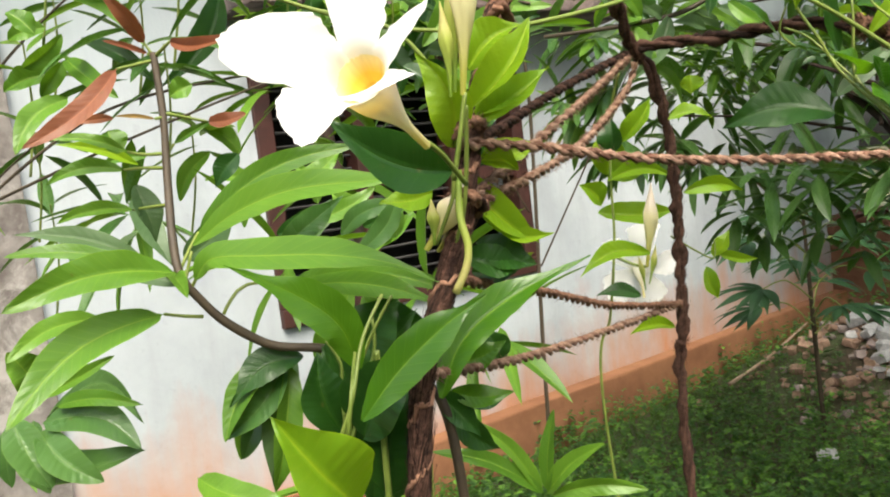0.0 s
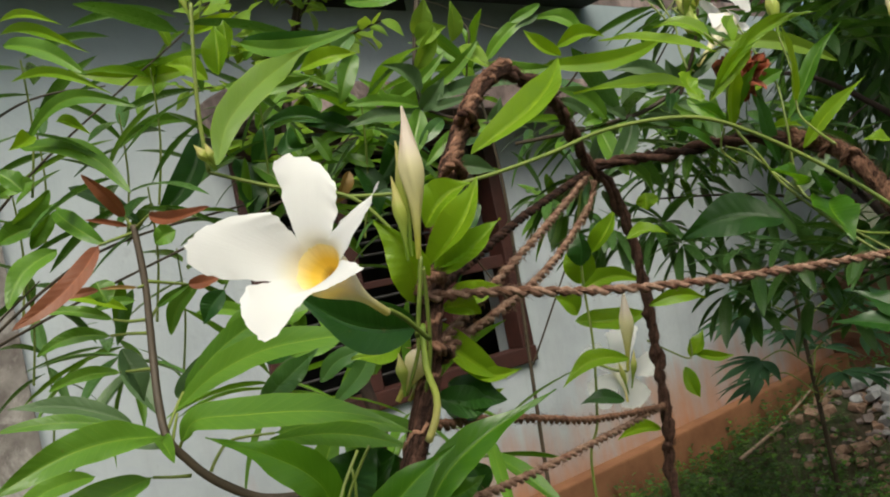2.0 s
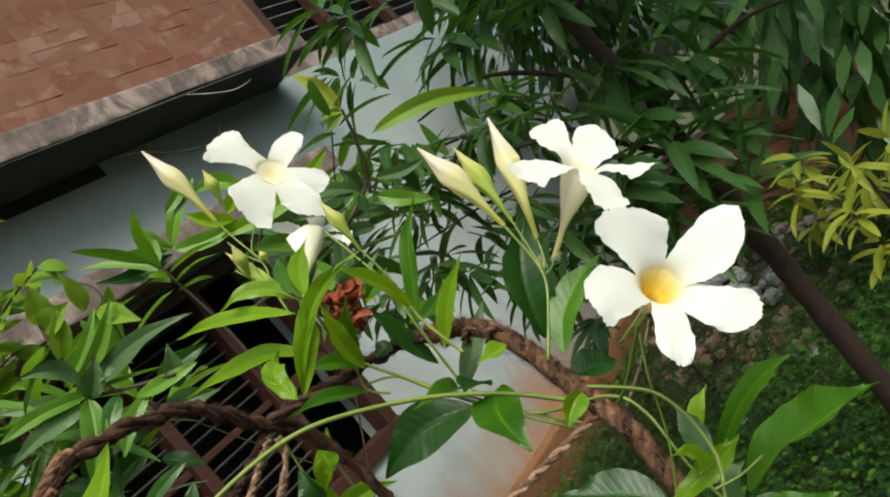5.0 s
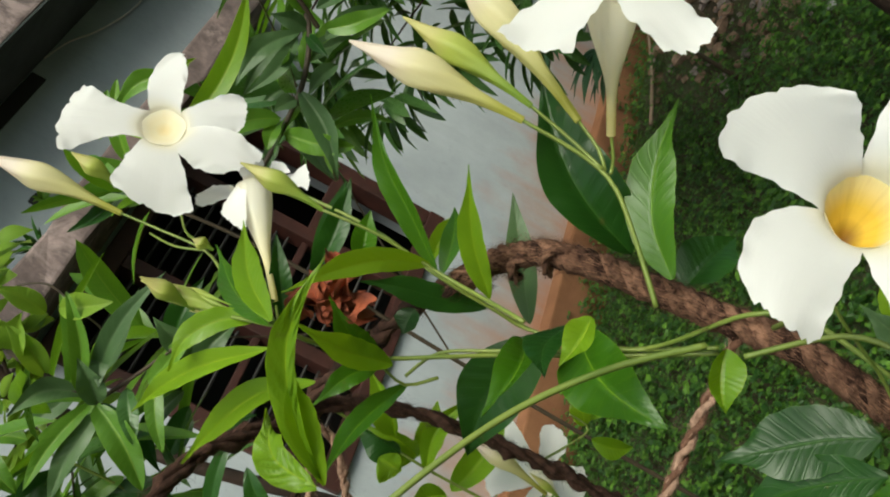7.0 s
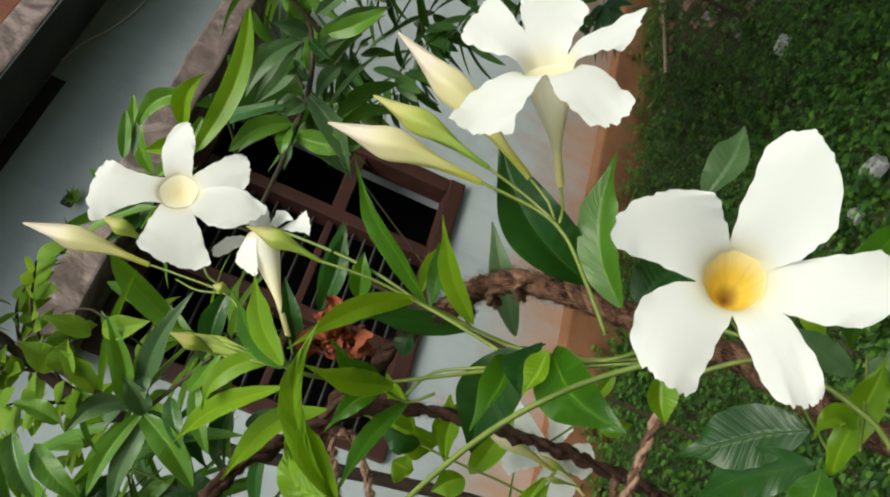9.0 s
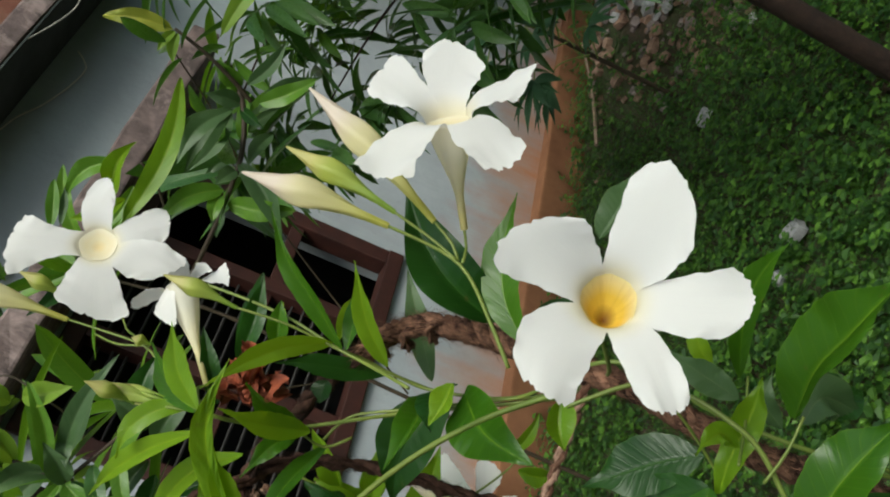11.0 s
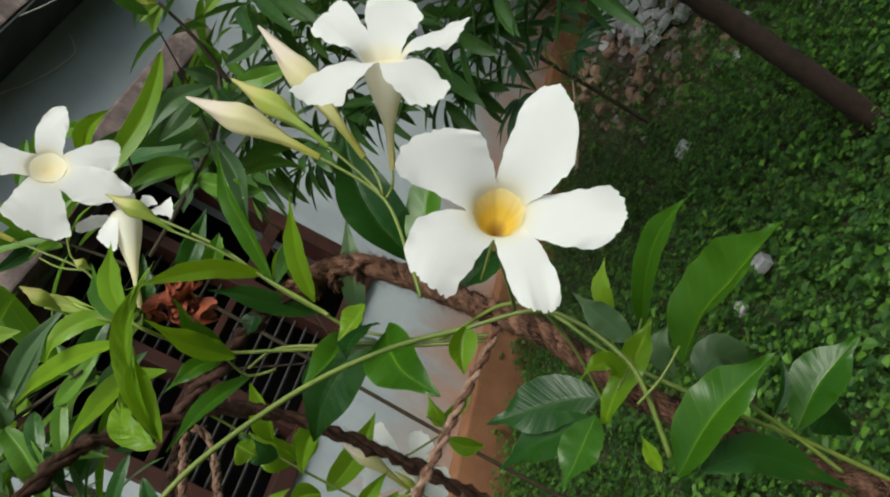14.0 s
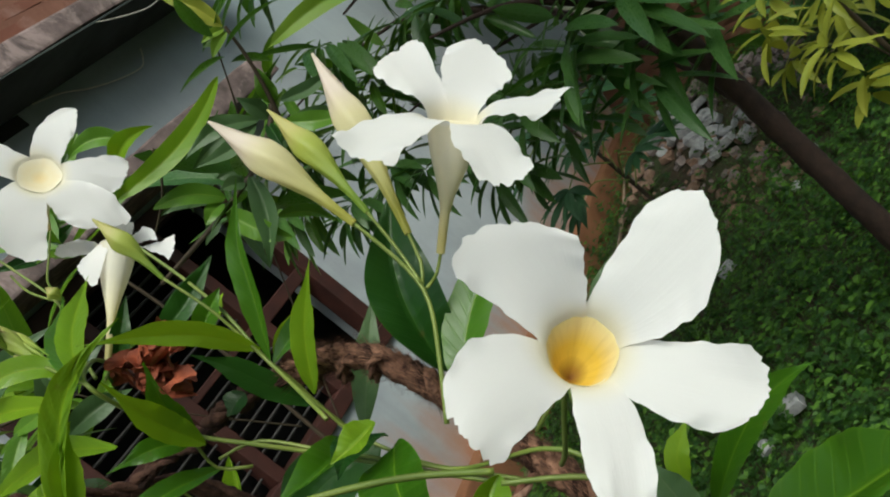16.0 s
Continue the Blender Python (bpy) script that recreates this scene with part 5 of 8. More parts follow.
tube("stem", [(0.344, 0.415, 1.401), (0.336, 0.430, 1.388), (0.328, 0.455, 1.370), (0.325, 0.480, 1.358)], 0.00084, 0.00102, stem_green, vine_arch, "", 6)
tube("stem", [(0.344, 0.430, 1.394), (0.331, 0.430, 1.371), (0.321, 0.435, 1.343), (0.303, 0.440, 1.312)], 0.00055, 0.00065, stem_green, vine_arch, "", 6)
tube("stem", [(0.347, 0.445, 1.317), (0.328, 0.430, 1.320), (0.314, 0.410, 1.330)], 0.00055, 0.00065, stem_green, vine_arch, "", 6)
tube("stem", [(0.339, 0.400, 1.320), (0.325, 0.400, 1.321), (0.312, 0.400, 1.325)], 0.00055, 0.00065, stem_green, vine_arch, "", 6)
tube("stem", [(0.335, 0.420, 1.284), (0.333, 0.420, 1.251), (0.328, 0.420, 1.213)], 0.00093, 0.00102, stem_green, vine_arch, "", 6)
leaf(vine_arch, (0.282, 0.600, 1.399), (0.335, 0.610, 1.436), 0.015, (-0.10, -0.91, 0.40), 0.03, 0, pale)
leaf(vine_arch, (0.3266, 0.5140, 1.4044), (0.3692, 0.5220, 1.4668), 0.029, (0.06, -1.00, 0.04), 0.05, -0.12, dark)
strap(vine_arch, [(0.3234, 0.4920, 1.3952), (0.3391, 0.4990, 1.4095), (0.3609, 0.5040, 1.4176), (0.3852, 0.5060, 1.4209)], 0.0210, (-0.16, -0.80, 0.57), mid, (0.25, 0.45), 0.03, 0.2, 0.10)
leaf(vine_arch, (0.234, 0.600, 1.509), (0.261, 0.610, 1.527), 0.009, (0.01, -0.88, 0.47), 0.05, 0, dark)
leaf(vine_arch, (0.254, 0.600, 1.502), (0.301, 0.620, 1.510), 0.013, (0.28, -0.84, 0.46), 0.05, 0.05, dark)
leaf(vine_arch, (0.270, 0.590, 1.486), (0.292, 0.600, 1.494), 0.011, (0.18, -0.83, 0.52), 0.05, 0, fresh)
leaf(vine_arch, (0.284, 0.600, 1.457), (0.313, 0.610, 1.455), 0.009, (0.30, -0.80, 0.52), 0.05, 0, fresh)
leaf(vine_arch, (0.264, 0.580, 1.457), (0.251, 0.580, 1.456), 0.013, (-0.01, -0.80, 0.60), 0.04, 0, dark)
leaf(vine_arch, (0.297, 0.470, 1.424), (0.278, 0.465, 1.428), 0.011, (0.31, -0.65, 0.70), 0.05, -0.1, fresh)
leaf(vine_arch, (0.309, 0.460, 1.382), (0.290, 0.455, 1.374), 0.013, (0.17, -0.97, 0.19), 0.05, 0.1, fresh)
leaf(vine_arch, (0.186, 0.620, 1.429), (0.185, 0.620, 1.415), 0.018, (-0.09, -1.00, 0.01), 0.04, 0, fresh)
leaf(vine_arch, (0.166, 0.600, 1.345), (0.212, 0.610, 1.341), 0.013, (0.22, -0.97, 0.08), 0.1, -0.1, fresh)
leaf(vine_arch, (0.155, 0.580, 1.397), (0.186, 0.580, 1.395), 0.012, (0.05, -0.75, 0.66), 0.1, -0.1, fresh)
leaf(vine_arch, (0.325, 0.520, 1.376), (0.356, 0.530, 1.362), 0.023, (0.48, -0.67, 0.57), 0.05, 0, dark)
leaf(vine_arch, (0.381, 0.500, 1.378), (0.417, 0.505, 1.373), 0.017, (0.19, -0.68, 0.71), 0.05, 0.1, pale)
strap(vine_arch, [(0.3388, 0.4462, 1.2891), (0.3586, 0.4296, 1.3006), (0.3740, 0.4147, 1.3041), (0.3874, 0.4004, 1.3080), (0.3991, 0.3862, 1.3112)], 0.0364, (-0.13, -0.67, 0.73), mid, (0.25, 1.15), 0.050, 0.17, 0.00)
strap(vine_arch, [(0.3476, 0.4893, 1.2921), (0.3662, 0.4736, 1.3093), (0.3820, 0.4598, 1.3205), (0.3947, 0.4483, 1.3248), (0.4034, 0.4394, 1.3251)], 0.0165, (-0.14, -0.73, 0.67), mid, (0.50, 0.60), 0.050, 0.10, 0.00)
strap(vine_arch, [(0.2992, 0.4376, 1.3145), (0.3127, 0.4350, 1.3174), (0.3282, 0.4320, 1.3182), (0.3406, 0.4296, 1.3200), (0.3479, 0.4281, 1.3222)], 0.0161, (-0.02, -0.71, 0.70), fresh, (0.70, 0.50), 0.100, 0.17, 0.30)
strap(vine_arch, [(0.3191, 0.4276, 1.3208), (0.3219, 0.4239, 1.3315), (0.3176, 0.4212, 1.3376), (0.3105, 0.4176, 1.3426)], 0.0102, (0.00, -0.73, 0.68), fresh, (0.60, 0.50), 0.100, 0.14, 0.00)
strap(vine_arch, [(0.2939, 0.4234, 1.2815), (0.3181, 0.4125, 1.2868), (0.3374, 0.4031, 1.2868), (0.3555, 0.3934, 1.2850)], 0.0291, (-0.05, -0.64, 0.76), mid, (0.30, 0.70), 0.050, 0.17, 0.00)
strap(vine_arch, [(0.3090, 0.4710, 1.3058), (0.2989, 0.4822, 1.3166), (0.2853, 0.4941, 1.3268), (0.2717, 0.5053, 1.3366)], 0.0288, (0.07, -0.76, 0.64), dark, (0.35, 0.25), 0.030, 0.10, 0.00)
strap(vine_arch, [(0.2977, 0.4610, 1.3046), (0.2867, 0.4750, 1.3110), (0.2732, 0.4892, 1.3168), (0.2542, 0.5053, 1.3203)], 0.0233, (0.09, -0.75, 0.66), dark, (0.40, 0.30), 0.040, 0.10, 0.00)
strap(vine_arch, [(0.3003, 0.4326, 1.3223), (0.2851, 0.4259, 1.3248), (0.2676, 0.4176, 1.3283)], 0.0191, (0.08, -0.71, 0.70), mid, (0.35, 0.35), 0.040, 0.10, 0.00)
strap(vine_arch, [(0.3391, 0.4550, 1.2157), (0.3587, 0.4514, 1.2188), (0.3741, 0.4484, 1.2173), (0.3916, 0.4450, 1.2141)], 0.0296, (-0.10, -0.60, 0.79), mid, (0.30, 0.50), 0.040, 0.14, 0.00)
strap(vine_arch, [(0.3392, 0.4800, 1.2597), (0.3550, 0.4841, 1.2501), (0.3547, 0.4900, 1.2187)], 0.0242, (-0.07, -0.67, 0.74), pale, (0.30, 0.30), 0.040, 0.10, 0.00)
strap(vine_arch, [(0.3006, 0.4200, 1.2757), (0.3179, 0.4200, 1.2528), (0.3236, 0.4200, 1.2035)], 0.0192, (-0.00, -0.62, 0.79), dark, (0.30, 0.40), 0.030, 0.10, 0.00)
strap(vine_arch, [(0.3458, 0.4699, 1.3192), (0.3534, 0.4699, 1.3294), (0.3670, 0.4699, 1.3350)], 0.0100, (-0.08, -0.75, 0.66), fresh, (0.30, 0.30), 0.030, 0.07, 0.00)
strap(vine_arch, [(0.3374, 0.4550, 1.3108), (0.3407, 0.4599, 1.3265), (0.3448, 0.4650, 1.3432)], 0.0144, (-0.05, -0.74, 0.67), pale, (0.30, 0.30), 0.040, 0.10, 0.00)
strap(vine_arch, [(0.2928, 0.4100, 1.2976), (0.3021, 0.4100, 1.3123)], 0.0071, (0.04, -0.69, 0.73), fresh, (0.40, 0.40), 0.050, 0.07, 0.00)
strap(vine_arch, [(0.3331, 0.4650, 1.2794), (0.3419, 0.4650, 1.2926), (0.3543, 0.4650, 1.2935)], 0.0120, (-0.05, -0.70, 0.71), pale, (0.40, 0.40), 0.050, 0.07, 0.00)
strap(vine_arch, [(0.2046, 0.4900, 1.4743), (0.2159, 0.4863, 1.4888), (0.2306, 0.4823, 1.5010), (0.2442, 0.4791, 1.5078), (0.2589, 0.4759, 1.5101), (0.2731, 0.4727, 1.5099)], 0.0135, (0.20, -0.98, 0.07), fresh, (0.25, 1.05), 0.100, 4.5, 0.15)
strap(vine_arch, [(0.2027, 0.4905, 1.4720), (0.2153, 0.4869, 1.4866), (0.2269, 0.4840, 1.4966), (0.2361, 0.4820, 1.5015)], 0.0138, (0.23, -0.91, 0.33), fresh, (1.00, 0.20), 0.040, 0.14, 0.00)
strap(vine_arch, [(0.1996, 0.4940, 1.4729), (0.1978, 0.5103, 1.4893), (0.2085, 0.5264, 1.4988)], 0.0153, (0.29, -0.95, 0.12), fresh, (0.20, 0.70), 0.120, 4.5, 0.10)
strap(vine_arch, [(0.2853, 0.5550, 1.4652), (0.2784, 0.5345, 1.4858), (0.2681, 0.5141, 1.5014), (0.2551, 0.4887, 1.5160)], 0.0126, (0.12, -0.94, 0.32), fresh, (0.35, 0.50), 0.040, 0.14, 0.00)
strap(vine_arch, [(0.2793, 0.5850, 1.4264), (0.2734, 0.5798, 1.4480), (0.2695, 0.5745, 1.4694), (0.2641, 0.5700, 1.4861)], 0.0137, (0.10, -0.92, 0.38), dark, (0.30, 0.30), 0.040, 0.10, 0.00)
strap(vine_arch, [(0.2369, 0.5250, 1.5133), (0.2373, 0.5601, 1.5304), (0.2461, 0.6000, 1.5479)], 0.0122, (0.17, -0.95, 0.27), mid, (0.50, 0.50), 0.060, 0.14, 0.00)
strap(vine_arch, [(0.2387, 0.5250, 1.5131), (0.2473, 0.5486, 1.5286), (0.2636, 0.5750, 1.5415)], 0.0142, (0.16, -0.95, 0.27), fresh, (0.50, 0.40), 0.040, 0.17, 0.00)
strap(vine_arch, [(0.2343, 0.5450, 1.5164), (0.2258, 0.5478, 1.5302), (0.2120, 0.5506, 1.5385), (0.1977, 0.5530, 1.5380)], 0.0126, (0.23, -0.94, 0.25), fresh, (0.50, 0.40), 0.050, 0.14, 0.00)
strap(vine_arch, [(0.2283, 0.5300, 1.5084), (0.2063, 0.5532, 1.5265), (0.1858, 0.5708, 1.5379), (0.1659, 0.5855, 1.5447)], 0.0142, (0.27, -0.93, 0.26), fresh, (0.70, 0.50), 0.050, 0.14, 0.00)
strap(vine_arch, [(0.2215, 0.5450, 1.4849), (0.2007, 0.5680, 1.5014), (0.1734, 0.5899, 1.5096), (0.1454, 0.6100, 1.5140)], 0.0162, (0.28, -0.91, 0.31), fresh, (0.60, 0.50), 0.050, 0.17, 0.00)
strap(vine_arch, [(0.2401, 0.5600, 1.4576), (0.2386, 0.5444, 1.4795), (0.2422, 0.5250, 1.5049)], 0.0146, (0.17, -0.91, 0.37), fresh, (0.50, 0.30), 0.050, 0.17, 0.00)
strap(vine_arch, [(0.2389, 0.5650, 1.4627), (0.2451, 0.5482, 1.4812), (0.2565, 0.5300, 1.4979)], 0.0135, (0.16, -0.92, 0.36), mid, (0.50, 0.50), 0.050, 0.17, 0.00)
strap(vine_arch, [(0.2368, 0.5600, 1.4626), (0.2268, 0.5558, 1.4730), (0.2096, 0.5500, 1.4812)], 0.0121, (0.19, -0.91, 0.38), mid, (0.40, 0.60), 0.050, 0.17, 0.00)
strap(vine_arch, [(0.2337, 0.5750, 1.4440), (0.2118, 0.5561, 1.4584), (0.1880, 0.5350, 1.4664)], 0.0128, (0.22, -0.89, 0.40), mid, (0.70, 0.30), 0.050, 0.17, 0.00)
strap(vine_arch, [(0.2834, 0.5660, 1.4580), (0.3000, 0.5660, 1.4805), (0.3146, 0.5660, 1.5015), (0.3364, 0.5660, 1.5200)], 0.0145, (0.01, -0.95, 0.32), mid, (0.30, 1.00), 0.060, 0.17, 0.00)
strap(vine_arch, [(0.2846, 0.5550, 1.4349), (0.3030, 0.5462, 1.4558), (0.3278, 0.5360, 1.4737)], 0.0133, (0.03, -0.91, 0.41), fresh, (0.30, 0.60), 0.040, 0.17, 0.00)
leaf(vine_arch, (0.349, 0.500, 1.250), (0.368, 0.500, 1.219), 0.028, (0.60, -0.70, 0.38), 0.06, 0.1, dark)
leaf(vine_arch, (0.337, 0.440, 1.241), (0.362, 0.440, 1.250), 0.006, (-0.11, -0.95, 0.29), 0.06, 0.1, dark)
leaf(vine_arch, (0.368, 0.500, 1.181), (0.355, 0.500, 1.148), 0.022, (-0.64, -0.73, 0.25), 0.06, 0.1, dark)
leaf(vine_arch, (0.280, 0.600, 1.388), (0.206, 0.620, 1.388), 0.036, (-0.23, -0.87, 0.44), 0.06, 0.1, dark)
leaf(vine_arch, (0.2834, 0.5650, 1.4559), (0.3135, 0.5900, 1.4613), 0.0100, (-0.24, -0.93, 0.29), 0.05, 0.06, mid)
leaf(vine_arch, (0.2276, 0.6000, 1.5038), (0.2636, 0.6000, 1.5270), 0.0110, (0.35, -0.92, 0.16), 0.05, 0.0, dark)
leaf(vine_arch, (0.2534, 0.6000, 1.5028), (0.3028, 0.6000, 1.5091), 0.0130, (0.28, -0.94, 0.18), 0.05, 0.05, dark)
leaf(vine_arch, (0.2707, 0.5800, 1.4884), (0.2938, 0.5800, 1.4957), 0.0120, (0.27, -0.94, 0.22), 0.05, 0, mid)
leaf(vine_arch, (0.2889, 0.5430, 1.3960), (0.2750, 0.4920, 1.3691), 0.0300, (0.07, -0.70, 0.71), 0.06, 0.1, mid, fold=0.4, ruffle=0.05, twist=0.2)
leaf(vine_arch, (0.2752, 0.5600, 1.4108), (0.2434, 0.5220, 1.4244), 0.0170, (0.13, -0.78, 0.61), 0.08, -0.12, mid, fold=0.7)
leaf(vine_arch, (0.2899, 0.5500, 1.4001), (0.2688, 0.5100, 1.4134), 0.0180, (0.08, -0.77, 0.63), 0.05, 0.1, dark)
tube("stem", [(0.3099, 0.5200, 1.3494), (0.2903, 0.5400, 1.3765), (0.2667, 0.5600, 1.4139), (0.2540, 0.5600, 1.4374), (0.2402, 0.5600, 1.4631), (0.2366, 0.5450, 1.4866), (0.2376, 0.5300, 1.5088), (0.2372, 0.5700, 1.5164), (0.2366, 0.5880, 1.5140)], 0.0012, 0.0009, stem_green, vine_arch, "", 6)
tube("stem", [(0.3116, 0.5150, 1.3531), (0.2910, 0.5400, 1.3801), (0.2670, 0.5600, 1.4173), (0.2523, 0.5700, 1.4394), (0.2363, 0.5700, 1.4479)], 0.0010, 0.0008, stem_green, vine_arch, "", 6)
tube("stem", [(0.2806, 0.5700, 1.4056), (0.2807, 0.5700, 1.4269), (0.2823, 0.5700, 1.4423), (0.2826, 0.5680, 1.4568)], 0.0009, 0.0007, stem_green, vine_arch, "", 6)
tube("stem", [(0.2426, 0.5700, 1.4344), (0.2329, 0.5700, 1.4461), (0.2366, 0.5650, 1.4607)], 0.0009, 0.0007, stem_green, vine_arch, "", 6)
tube("stem", [(0.2376, 0.5300, 1.5088), (0.2285, 0.5500, 1.5291), (0.2195, 0.5700, 1.5532)], 0.0009, 0.0007, stem_green, vine_arch, "", 6)
bud(vine_arch, (0.2288, 0.5500, 1.5221), (0.2220, 0.5700, 1.5661), 0.0040, bud_green, "small green bud")
bud(vine_arch, (0.2314, 0.5500, 1.5262), (0.2246, 0.5700, 1.5555), 0.0022, bud_green, "small green bud")
bud(vine_arch, (0.2306, 0.5500, 1.5215), (0.2198, 0.5700, 1.5429), 0.0020, bud_green, "small green bud")
bud(vine_arch, (0.2332, 0.5500, 1.5285), (0.2263, 0.5700, 1.5533), 0.0016, bud_green, "small green bud")

# ---- flowering vine, far stem with one flower ----
vine_far = thing("flowering_vine", (0.15, 0.79, 0.0), "thin climbing shoot with one white flower seen from behind", "vine", "flowering vines")
tube("stem", [(0.15, 0.79, 0.0), (0.14, 0.79, 0.8), (0.125, 0.79, 1.15), (0.14, 0.785, 1.23), (0.15, 0.78, 1.30), (0.153, 0.78, 1.36), (0.160, 0.78, 1.42), (0.166, 0.76, 1.45)], 0.0016, 0.0011, stem_green, vine_far, "", 6)
tube("stem", [(0.148, 0.782, 1.285), (0.165, 0.775, 1.275), (0.176, 0.772, 1.272)], 0.0016, 0.0014, stem_green, vine_far, "", 6)
tube("tendril", [(0.195, 0.75, 1.30), (0.215, 0.752, 1.285), (0.233, 0.755, 1.275), (0.236, 0.757, 1.292)], 0.0010, 0.0007, stem_green, vine_far, "", 5)
flower(vine_far, (0.1769, 0.8074, 1.2663), (0.1685, 0.7644, 1.2457),
       (((0.1747, 0.8384, 1.3053), (0.2083, 0.8309, 1.3066), 0.04, 0.06, 0.18), ((0.1409, 0.8374, 1.2847), (0.1653, 0.8394, 1.2961), 0.05, 0.05, 0.2), ((0.1421, 0.8186, 1.2611), (0.1568, 0.8057, 1.2318), 0.06, 0.06, 0.22), ((0.1692, 0.8033, 1.2319), (0.2017, 0.8028, 1.2417), 0.06, 0.08, 0.2), ((0.2099, 0.8135, 1.2549), (0.2142, 0.8213, 1.2809), 0.05, 0.05, 0.2)), 0.036, "white trumpet flower seen from behind", seed=9, blunt=0.05)
bud(vine_far, (0.176, 0.772, 1.272), (0.188, 0.775, 1.349), 0.0068, bud_cream, "cream bud")
bud(vine_far, (0.176, 0.770, 1.256), (0.185, 0.768, 1.292), 0.003, bud_green, "")
bud(vine_far, (0.172, 0.770, 1.251), (0.168, 0.768, 1.284), 0.0026, bud_green, "")
leaf(vine_far, (0.175, 0.750, 1.287), (0.108, 0.740, 1.274), 0.019, (0.03, -0.86, 0.51), 0.08, 0.15, fresh)
leaf(vine_far, (0.193, 0.760, 1.215), (0.151, 0.760, 1.213), 0.015, (-0.03, -0.84, 0.54), 0.06, 0.1, fresh)
leaf(vine_far, (0.149, 0.780, 1.355), (0.213, 0.780, 1.351), 0.017, (0.02, -0.93, 0.35), 0.06, -0.15, fresh)
leaf(vine_far, (0.236, 0.760, 1.279), (0.275, 0.760, 1.269), 0.011, (0.10, -0.93, 0.37), 0.06, 0.1, fresh)
leaf(vine_far, (0.234, 0.760, 1.276), (0.251, 0.760, 1.298), 0.015, (-0.47, -0.79, 0.39), 0.06, 0.1, fresh)
leaf(vine_far, (0.227, 0.760, 1.267), (0.236, 0.760, 1.236), 0.016, (0.09, -1.00, 0.03), 0.06, 0.1, fresh)
leaf(vine_far, (0.142, 0.780, 1.334), (0.123, 0.780, 1.355), 0.023, (0.18, -0.97, 0.16), 0.06, 0.1, fresh)
leaf(vine_far, (0.165, 0.760, 1.248), (0.124, 0.760, 1.253), 0.015, (0.06, -0.88, 0.46), 0.06, 0.1, dark)
leaf(vine_far, (0.154, 0.780, 1.379), (0.157, 0.780, 1.415), 0.026, (-0.48, -0.87, 0.04), 0.06, 0.1, dark)
leaf(vine_far, (0.164, 0.780, 1.388), (0.197, 0.780, 1.426), 0.021, (-0.36, -0.88, 0.31), 0.06, 0.1, fresh)
leaf(vine_far, (0.153, 0.800, 1.361), (0.158, 0.800, 1.406), 0.034, (-0.35, -0.94, 0.04), 0.06, 0.1, fresh)
leaf(vine_far, (0.154, 0.800, 1.358), (0.196, 0.800, 1.368), 0.023, (-0.11, -0.89, 0.44), 0.06, 0.1, fresh)
leaf(vine_far, (0.141, 0.800, 1.326), (0.217, 0.800, 1.321), 0.025, (0.03, -0.87, 0.49), 0.06, 0.1, fresh)

# ---- mango sapling in front ----
sapling = thing("mango_sapling", (-0.05, 0.46, 0.0), "young mango sapling with long leaves and a red new shoot", "sapling")
tube("trunk", [(-0.02, 0.47, 0.0), (-0.02, 0.465, 0.8), (-0.015, 0.455, 1.2), (-0.035, 0.45, 1.272), (-0.06, 0.45, 1.286), (-0.084, 0.45, 1.293), (-0.108, 0.448, 1.298), (-0.128, 0.44, 1.314), (-0.139, 0.435, 1.329), (-0.146, 0.432, 1.342), (-0.15, 0.44, 1.359), (-0.153, 0.455, 1.389), (-0.153, 0.465, 1.43), (-0.155, 0.47, 1.464)],
     0.0038, 0.0020, stem_brown, sapling, "brown-green bent stem", 9, 0.12)
tube("trunk", [(-0.06, 0.40, 0.0), (-0.058, 0.40, 0.7), (-0.052, 0.395, 1.15), (-0.05, 0.39, 1.22), (-0.046, 0.385, 1.30)], 0.0025, 0.0015, stem_green, sapling, "", 7)
tube("petiole", [(-0.155, 0.470, 1.460), (-0.171, 0.455, 1.455)], 0.0011, 0.0008, stem_green, sapling, "", 6)
tube("petiole", [(-0.154, 0.470, 1.462), (-0.142, 0.460, 1.467)], 0.0011, 0.0008, stem_green, sapling, "", 6)
tube("petiole", [(-0.155, 0.470, 1.462), (-0.159, 0.470, 1.470)], 0.0011, 0.0008, stem_green, sapling, "", 6)
tube("petiole", [(-0.155, 0.470, 1.462), (-0.158, 0.470, 1.464)], 0.0011, 0.0008, stem_green, sapling, "", 6)
tube("petiole", [(-0.152, 0.465, 1.428), (-0.156, 0.460, 1.427)], 0.0011, 0.0008, stem_green, sapling, "", 6)
tube("petiole", [(-0.152, 0.465, 1.430), (-0.133, 0.480, 1.424)], 0.0011, 0.0008, stem_green, sapling, "", 6)
tube("petiole", [(-0.152, 0.460, 1.408), (-0.154, 0.480, 1.414)], 0.0011, 0.0008, stem_green, sapling, "", 6)
tube("petiole", [(-0.144, 0.435, 1.333), (-0.139, 0.432, 1.339), (-0.135, 0.430, 1.346)], 0.0011, 0.0008, stem_green, sapling, "", 6)
tube("petiole", [(-0.146, 0.437, 1.338), (-0.144, 0.440, 1.346), (-0.141, 0.440, 1.354)], 0.0011, 0.0008, stem_green, sapling, "", 6)
tube("petiole", [(-0.148, 0.437, 1.344), (-0.145, 0.450, 1.355), (-0.142, 0.460, 1.363)], 0.0011, 0.0008, stem_green, sapling, "", 6)
tube("petiole", [(-0.129, 0.440, 1.319), (-0.125, 0.445, 1.326), (-0.117, 0.450, 1.332), (-0.093, 0.450, 1.331)], 0.0011, 0.0008, stem_green, sapling, "", 6)
